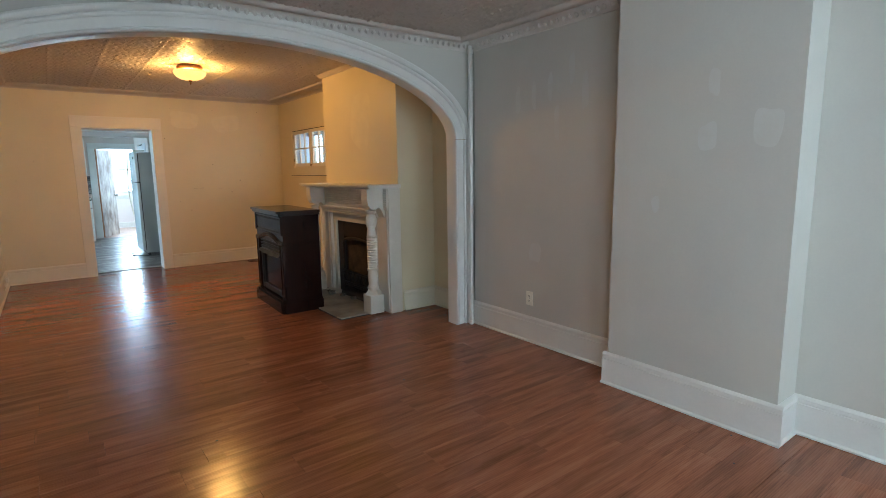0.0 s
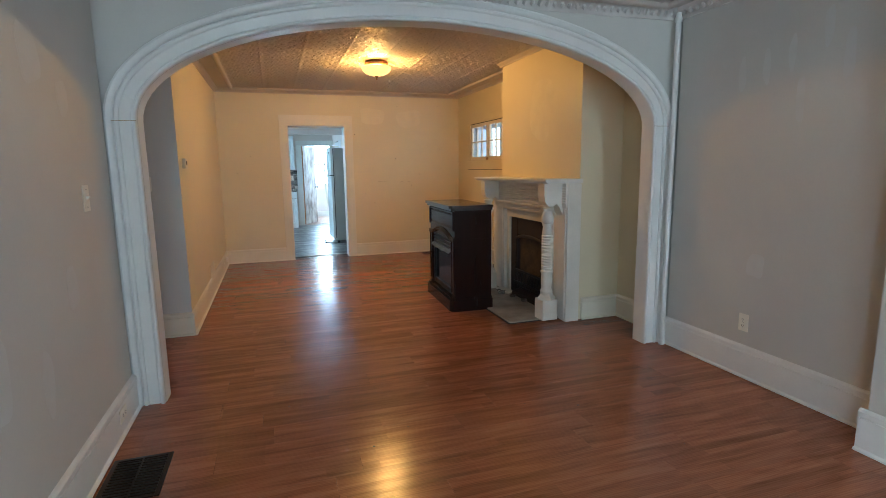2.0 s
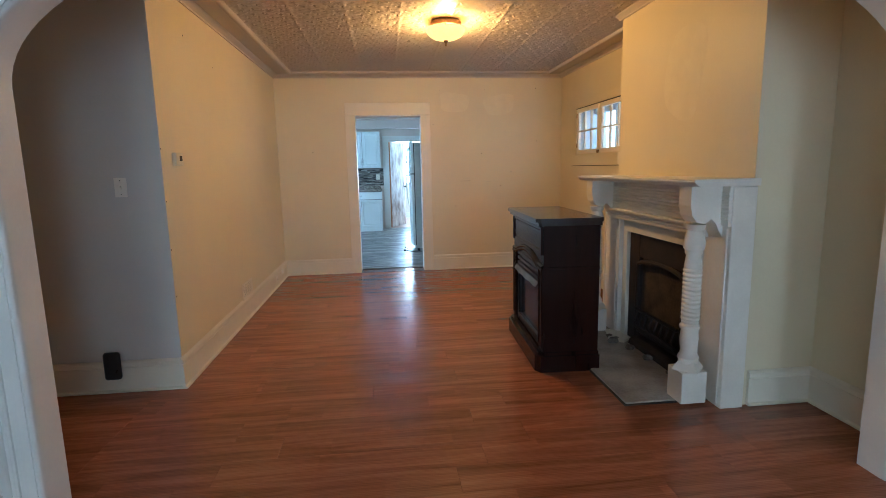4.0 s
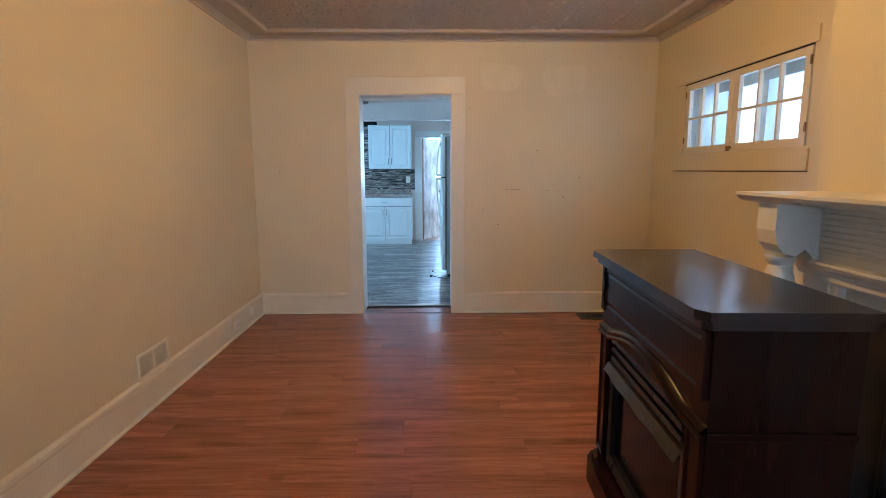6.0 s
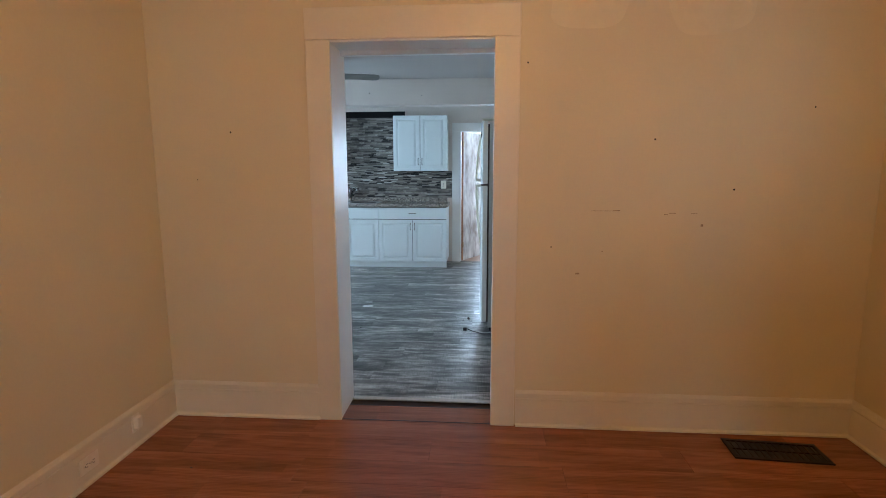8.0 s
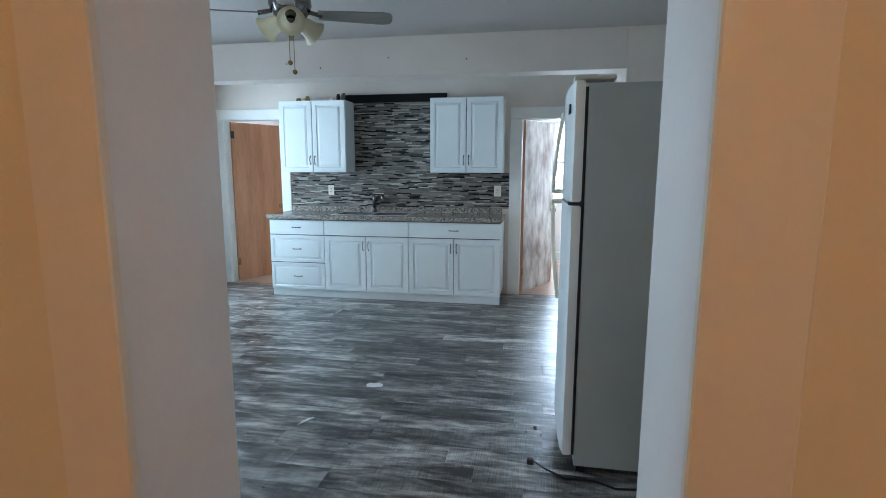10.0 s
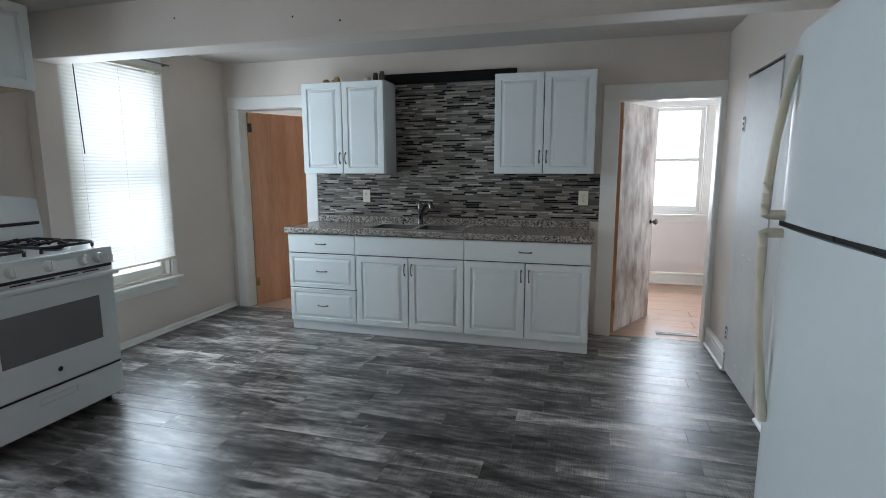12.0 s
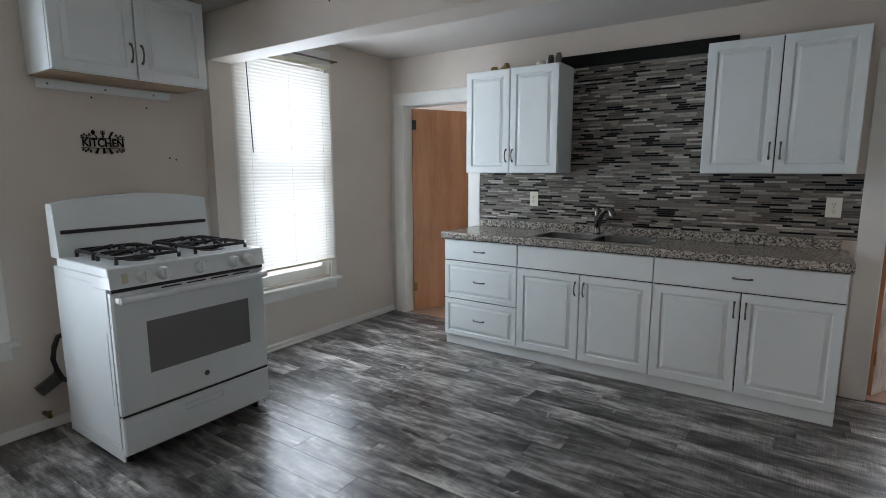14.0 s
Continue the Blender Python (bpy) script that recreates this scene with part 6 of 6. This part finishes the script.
    part("vent_strip", bm, M_BLACK, bg)


stove()
bm = bm_new()
tube(bm, [(-1.68, 11.98, 0.0), (-1.68, 11.97, 0.15), (-1.68, 11.93, 0.26), (-1.69, 11.88, 0.29), (-1.695, 11.862, 0.34), (-1.70, 11.850, 0.41), (-1.695, 11.862, 0.48), (-1.69, 11.88, 0.53), (-1.68, 11.95, 0.55)], 0.014, 8)
solo("gas_hose", bm, M_RUBBER, "dark flexible gas hose behind the stove", "hose", smooth=True)
bm = bm_new()
box(bm, -0.06, 0.06, -0.02, 0.02, -0.03, 0.03, bev=0.005)
tmp = solo("outlet_box", bm, M_HANDLE, "grey metal box hanging loose behind the stove", "outlet")
tmp.matrix_world = pose(KX0 + 0.035, 11.835, 0.262, 0, -30, 90)
bm = bm_new()
tube(bm, [(KX0 + 0.01, 11.805, 0.10), (KX0 + 0.09, 11.805, 0.10), (KX0 + 0.09, 11.805, 0.13)], 0.012, 8)
solo("gas_valve", bm, M_BRASS, "small brass gas valve low on the wall", "valve", smooth=True)


def fridge():
    # local: x -> world -y, -y -> world -x
    W = 0.745
    t = thing("refrigerator", pose(2.388, 11.228 + W, 0, 0, 0, EAST), "white top-freezer refrigerator with long curved handles", "refrigerator")
    D = 0.66
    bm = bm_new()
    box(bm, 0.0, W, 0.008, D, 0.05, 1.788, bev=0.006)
    part("cabinet", bm, M_FRIDGE_SIDE, t, "textured white cabinet toned down for its shaded side")
    part("gasket", boxes((0.012, W - 0.012, -0.006, 0.008, 0.10, 1.775)), M_RUBBER, t)
    part("grille", boxes((0.01, W - 0.01, 0.02, 0.06, 0.02, 0.09)), M_BLACK, t)

    def leaf(name, z0, z1):
        bm = bm_new()
        n = 14
        outline = [(W, -0.006)] + [(W * (1 - i / n), -0.045 - 0.020 * math.sin(math.pi * i / n) ** 0.6) for i in range(n + 1)] + [(0, -0.006)]
        prism(bm, outline, z0, z1, "z")
        es = [e for e in bm.edges if abs(e.verts[0].co.z - e.verts[1].co.z) < 1e-5]
        bmesh.ops.bevel(bm, geom=es, offset=0.006, segments=2, affect="EDGES")
        return part(name, bm, M_APPL, t, smooth=True)
    fz = leaf("freezer_door", 1.288, 1.80)
    fd = leaf("fridge_door", 0.10, 1.272)
    for leaf_ob, z_seam, z_end in ((fz, 1.306, 1.735), (fd, 1.254, 0.69)):
        bm = bm_new()
        arc = [(0.045 + 0.012 * q / 14, -0.058 - 0.046 * math.cos(q / 14 * math.pi / 2) ** 0.8, z_seam + (z_end - z_seam) * q / 14) for q in range(15)]
        tube(bm, [(0.045, -0.050, z_seam), (0.045, -0.095, z_seam), *arc], [0.015, 0.014] + [0.0125] * 14 + [0.015], 10)
        part("handle", bm, M_IVORY, leaf_ob, "curved off-white handle", smooth=True)
    part("badge", boxes((W - 0.16, W - 0.09, -0.066, -0.058, 1.675, 1.715), bev=0.002), M_SLOT, fz, "small dark badge")
    bm = bm_new()
    box(bm, W - 0.09, W - 0.005, -0.06, 0.06, 1.2735, 1.2865, bev=0.002)
    part("middle_hinge", bm, M_SLOT, t)
    # Black strip fills the gap between the doors, its shade put in as colour.
    part("seam", boxes((0.004, W - 0.004, -0.052, -0.004, 1.2725, 1.2875)), M_BLACK, t)
    bm = bm_new()
    box(bm, W - 0.10, W - 0.01, -0.055, 0.12, 1.802, 1.822, bev=0.008)
    part("hinge_cover", bm, M_IVORY, t, "yellowed hinge cover")
    for x in (0.06, W - 0.06):
        bm = bm_new()
        lathe(bm, [(0.02, 0), (0.02, 0.01), (0.012, 0.05)], x, 0.05, 12)
        part("foot", bm, M_BLACK, t)
    for x in (0.06, W - 0.06):
        bm = bm_new()
        lathe(bm, [(0.02, 0), (0.02, 0.01), (0.012, 0.05)], x, D - 0.05, 12)
        part("foot", bm, M_BLACK, t)


fridge()
bm = bm_new()
tube(bm, [(2.43, 11.20, 0.006), (2.36, 11.19, 0.006), (2.27, 11.25, 0.008), (2.20, 11.30, 0.02)], 0.005, 6)
tube(bm, [(2.43, 11.20, 0.006), (2.50, 11.19, 0.006), (2.58, 11.15, 0.006), (2.75, 11.17, 0.006)], 0.005, 6)
box(bm, 2.18, 2.215, 11.28, 11.315, 0.0, 0.03, bev=0.006)
solo("power_cord", bm, M_BLACK, "black power cord and plug lying on the floor", "cord", smooth=True)


def sign():
    t = thing("kitchen_sign", pose(KX0 + 0.001, 12.238, 1.577, 0, 0, WEST), "black metal cut-out wall sign reading KITCHEN", "sign")
    cu = bpy.data.curves.new("lettering", "FONT")
    cu.body, cu.size, cu.align_x, cu.align_y, cu.extrude, cu.offset = "KITCHEN", 0.064, "CENTER", "CENTER", 0.0025, 0.0012
    o = new("lettering", cu)
    o.data.materials.append(M_SIGN)
    o.parent = t
    o.matrix_local = pose(0, -0.006, 0.0, 90, 0, 0) @ Matrix.Diagonal((0.82, 1.0, 1, 1))
    part("bar", boxes((-0.115, 0.115, -0.008, -0.003, 0.026, 0.030), (-0.115, 0.115, -0.008, -0.003, -0.030, -0.026)), M_SIGN, t)
    bm = bm_new()
    tube(bm, [(-0.03, -0.005, 0.03), (-0.045, -0.005, 0.05)], 0.003, 6)
    q = bmesh.ops.create_icosphere(bm, subdivisions=2, radius=0.011)
    for v in q["verts"]:
        v.co = Vector((v.co.x - 0.05, v.co.y * 0.3 - 0.005, v.co.z * 1.3 + 0.06))
    part("spoon", bm, M_SIGN, t)
    part("fork", boxes((-0.003, 0.003, -0.007, -0.003, 0.03, 0.055), (-0.010, -0.006, -0.007, -0.003, 0.05, 0.072), (-0.002, 0.002, -0.007, -0.003, 0.055, 0.072), (0.006, 0.010, -0.007, -0.003, 0.05, 0.072), (-0.010, 0.010, -0.007, -0.003, 0.05, 0.056)), M_SIGN, t)
    bm = bm_new()
    prism(bm, [(0.026, 0.028), (0.034, 0.026), (0.058, 0.066), (0.054, 0.070), (0.044, 0.062)], -0.007, -0.003, "y")
    part("knife", bm, M_SIGN, t)
    for x0, x1 in ((-0.028, -0.042), (0.0, 0.0), (0.028, 0.042)):
        bm = bm_new()
        tube(bm, [(x0, -0.005, -0.028), (x1, -0.005, -0.058)], [0.005, 0.008], 6)
        part("cutlery_handle", bm, M_SIGN, t)
    for s in (-1, 1):
        for sz in (-1, 1):
            bm = bm_new()
            pts = [(s * (0.062 + 0.05 * i / 12), -0.005, sz * (0.038 + 0.007 * math.sin(i * 1.1))) for i in range(13)]
            tube(bm, pts, 0.0022, 5)
            for i in (2, 5, 8, 11):
                q = bmesh.ops.create_icosphere(bm, subdivisions=1, radius=0.005)
                for v in q["verts"]:
                    v.co = Vector((v.co.x * 1.3, v.co.y * 0.4, v.co.z)) + Vector(pts[i]) + Vector((0, 0, sz * 0.006))
            part("vine", bm, M_SIGN, t)


sign()


def ceiling_fan():
    t = thing("ceiling_fan", pose(0.84, 11.69, CK + 0.05), "grey bladed ceiling fan with frosted tulip lamps", "ceiling fan")
    bm = bm_new()
    lathe(bm, [(0.03, -0.09), (0.075, -0.03), (0.08, 0.0)], n=24)
    part("canopy", bm, M_CHROME, t, smooth=True)
    bm = bm_new()
    lathe(bm, [(0.05, -0.235), (0.075, -0.225), (0.10, -0.20), (0.115, -0.16), (0.11, -0.11), (0.05, -0.08)], n=28)
    part("motor", bm, M_CHROME, t, smooth=True)
    for k in range(4):
        a = 2 * math.pi * k / 4 + radians(20)
        rot = Matrix.Rotation(a, 3, "Z")
        bm = bm_new()
        tube(bm, [(0.09, 0, -0.19), (0.17, 0, -0.207)], 0.012, 8)
        bmesh.ops.rotate(bm, verts=bm.verts, cent=(0, 0, 0), matrix=rot)
        part("blade_iron", bm, M_CHROME, t)
        bm = bm_new()
        out = [(0.15, -0.045), (0.50, -0.062), (0.545, -0.05), (0.555, -0.02), (0.555, 0.02), (0.545, 0.05), (0.50, 0.062), (0.15, 0.045)]
        prism(bm, out, -0.003, 0.003, "z")
        bmesh.ops.rotate(bm, verts=bm.verts, cent=(0, 0, 0), matrix=Matrix.Rotation(radians(-14), 3, "X"))
        bmesh.ops.translate(bm, verts=bm.verts, vec=(0, 0, -0.205))
        bmesh.ops.rotate(bm, verts=bm.verts, cent=(0, 0, 0), matrix=rot)
        part("blade", bm, M_BLADE, t, "grey laminate blade")
    bm = bm_new()
    lathe(bm, [(0.02, -0.285), (0.05, -0.275), (0.055, -0.24), (0.04, -0.23)], n=20)
    fit = part("light_fitter", bm, M_CHROME, t, smooth=True)
    for k in range(3):
        a = 2 * math.pi * k / 3 + radians(-63)
        R = Matrix.Rotation(a, 3, "Z") @ Matrix.Rotation(radians(118), 3, "Y")
        bm = bm_new()
        lathe(bm, [(0.022, 0.05), (0.030, 0.07), (0.045, 0.10), (0.050, 0.13), (0.058, 0.155), (0.074, 0.175), (0.071, 0.174), (0.054, 0.153)], n=22, cap=False)
        bmesh.ops.rotate(bm, verts=bm.verts, cent=(0, 0, 0), matrix=R)
        bmesh.ops.translate(bm, verts=bm.verts, vec=(0, 0, -0.20))
        part("tulip_shade", bm, M_FROST, fit, "frosted cream glass shade", smooth=True)
    for x, L in ((-0.012, 0.45), (0.014, 0.50)):
        bm = bm_new()
        tube(bm, [(x, 0, -0.28), (x, 0, -L)], 0.0022, 5)
        c = part("pull_chain", bm, M_BRASS, t)
        bm = bm_new()
        bmesh.ops.create_uvsphere(bm, u_segments=12, v_segments=8, radius=0.014)
        bmesh.ops.translate(bm, verts=bm.verts, vec=(x, 0, -L - 0.01))
        part("fob", bm, M_IVORY if L < 0.45 else M_BRASS, c, smooth=True)


ceiling_fan()

# scraps on the kitchen floor
for m, sc in ((pose(1.16, 12.055, 0.001, 0, 0, 12), 1.0), (pose(0.93, 11.50, 0.001, 0, 0, 40), 0.85)):
    bm = bm_new()
    out = [(-0.05, -0.03), (0.0, -0.036), (0.05, -0.03), (0.056, 0.01), (0.04, 0.016), (0.03, 0.034), (-0.012, 0.024), (-0.03, 0.036), (-0.056, 0.01)] if sc == 1.0 else [(-0.06, -0.025), (0.055, 0.02), (0.02, 0.03), (-0.02, 0.012)]
    prism(bm, [(a, b) for a, b in out], 0.0, 0.0025, "z")
    o = solo("paper_scrap", bm, M_PAPER, "torn white paper scrap on grey floor", "paper", "paper scraps on the floor")
    o.matrix_world = m
rk = random.Random(21)
bm = bm_new()
for i in range(46):
    cx, cy = (rk.gauss(-0.72, 0.10), rk.gauss(13.485, 0.12)) if i < 26 else (rk.uniform(-1.2, 1.6), rk.uniform(12.565, 14.065))
    L, a = rk.uniform(0.006, 0.035), rk.uniform(0, 3.14)
    w = rk.uniform(0.002, 0.005)
    u, v = Vector((math.cos(a), math.sin(a), 0)), Vector((-math.sin(a), math.cos(a), 0))
    c = Vector((cx, cy, 0.0012))
    bm.faces.new([bm.verts.new(c + u * L + v * w), bm.verts.new(c - u * L + v * w * 0.4), bm.verts.new(c - u * L - v * w), bm.verts.new(c + u * L - v * w * 0.5)])
solo("paint_flecks", bm, M_PAINT_DRIP, "white dried paint flecks on grey floor", "paint flecks", kind="stuff")
bm = bm_new()
for i in range(60):
    if i < 34:
        cx, cy = rk.uniform(0.6, 4.0), rk.uniform(1.8, 9.4)
    else:
        cx, cy = rk.uniform(-1.2, 2.6), rk.uniform(10.8, 13.965)
    q = bmesh.ops.create_icosphere(bm, subdivisions=1, radius=rk.uniform(0.002, 0.006))
    for v in q["verts"]:
        v.co = Vector((v.co.x * 1.6, v.co.y, v.co.z * 0.4)) + Vector((cx, cy, 0.001))
solo("floor_crumbs", bm, M_RUBBER, "small dark crumbs scattered on the floor", "debris", kind="stuff")
bm = bm_new()
for cx, cy, r in ((2.22, 11.645, 0.012), (2.17, 11.60, 0.005), (2.25, 11.58, 0.005)):
    q = bmesh.ops.create_icosphere(bm, subdivisions=2, radius=r)
    for v in q["verts"]:
        v.co = v.co * (1 + 0.4 * noise.noise(v.co * 90)) + Vector((cx, cy, r * 0.7))
solo("dark_leaf_litter", bm, M_RUBBER, "dark dried bits of litter on grey floor", "debris", kind="stuff")

# nail holes left in the plaster
bm = bm_new()


def hole(p, u, v, r):
    c, u, v = Vector(p), Vector(u), Vector(v)
    bm.faces.new([bm.verts.new(c + u * r * math.cos(k * math.pi / 4) + v * r * math.sin(k * math.pi / 4)) for k in range(8)])


for x, z in ((2.66, 2.36), (3.25, 2.37), (3.93, 2.38), (2.56, 1.93), (3.60, 1.30), (3.20, 1.55), (1.00, 1.60), (0.80, 1.35), (3.95, 1.7), (2.70, 1.0), (3.35, 2.16)):
    hole((x, DY1 - 0.001, z), (1, 0, 0), (0, 0, 1), rk.uniform(0.003, 0.006))
for x, z in ((1.05, 2.27), (0.50, 2.21), (0.22, 2.25), (-0.55, 2.30), (1.65, 2.24)):
    hole((x, BEAM_Y0 - 0.001, z), (1, 0, 0), (0, 0, 1), 0.006)
for y, z in ((12.62, 1.50), (12.66, 1.49), (12.2, 1.83), (12.5, 1.80)):
    hole((KX0 + 0.001, y, z), (0, 1, 0), (0, 0, 1), 0.006)
for y, z in ((6.06, 1.52), (6.065, 1.2), (6.06, 0.9), (6.07, 0.6), (7.2, 2.2), (6.6, 2.3)):
    hole((DX0 + 0.001, y, z), (0, 1, 0), (0, 0, 1), 0.006)
solo("nail_holes", bm, M_SLOT, "small dark nail holes left in painted plaster", "nail holes", kind="stuff")

# ---- floor boards ----


def boards(parent_name, label, material, x0, x1, y0, y1, width, length, gap, seed):
    rnd = random.Random(seed)
    holder = tagged(new(parent_name), label, "floor", "", "structure")
    meshes = {}
    rows = int(round((y1 - y0) / width))
    for r in range(rows):
        ya, yb = y0 + r * width, min(y1, y0 + (r + 1) * width)
        x = x0 - rnd.uniform(0, length)
        while x < x1:
            a, b = max(x, x0), min(x + length, x1)
            x += length
            if b - a < 0.02:
                continue
            key = (round(b - a, 3), round(yb - ya, 3))
            if key not in meshes:
                L, W = b - a - gap, yb - ya - gap
                bm = bm_new()
                e = 0.0007
                lo = [bm.verts.new(q) for q in ((0, 0, -0.006), (L, 0, -0.006), (L, W, -0.006), (0, W, -0.006))]
                mi = [bm.verts.new(q) for q in ((0, 0, -e), (L, 0, -e), (L, W, -e), (0, W, -e))]
                hi = [bm.verts.new(q) for q in ((e, e, 0), (L - e, e, 0), (L - e, W - e, 0), (e, W - e, 0))]
                for p, q in ((lo, mi), (mi, hi)):
                    for k in range(4):
                        bm.faces.new((p[k], p[(k + 1) % 4], q[(k + 1) % 4], q[k]))
                bm.faces.new(hi)
                meshes[key] = finish("plank", bm, material)
            ob = new("plank", meshes[key])
            ob.location = (a, ya, rnd.uniform(-0.0006, 0.0))
            ob.rotation_euler = (rnd.uniform(-0.001, 0.001), 0, 0)
            ob.parent = holder
    return holder


boards("floor", "reddish brown laminate plank floor with a worn sheen", M_LAM, LX0, LX1 + 0.12, LY0, KY0 - 0.03, 0.195, 1.25, 0.0007, 5)
boards("floor_stair_hall", "reddish brown laminate plank floor", M_LAM, -1.3, LX0, 4.66, 6.05, 0.195, 1.25, 0.0007, 6)
boards("floor_kitchen", "grey distressed vinyl plank floor", M_VINYL, KX0, KX2, KY0 - 0.01, KY1 + 0.02, 0.152, 0.92, 0.0008, 8)
boards("floor_porch", "pale pinkish laminate floor", M_PORCH, 1.22, 3.45, KY1 + 0.025, 17.55, 0.2, 1.2, 0.001, 9)
boards("floor_back_room", "orange brown laminate floor", M_PORCH, -1.98, 1.1, KY1 + 0.025, 17.55, 0.2, 1.2, 0.001, 10)
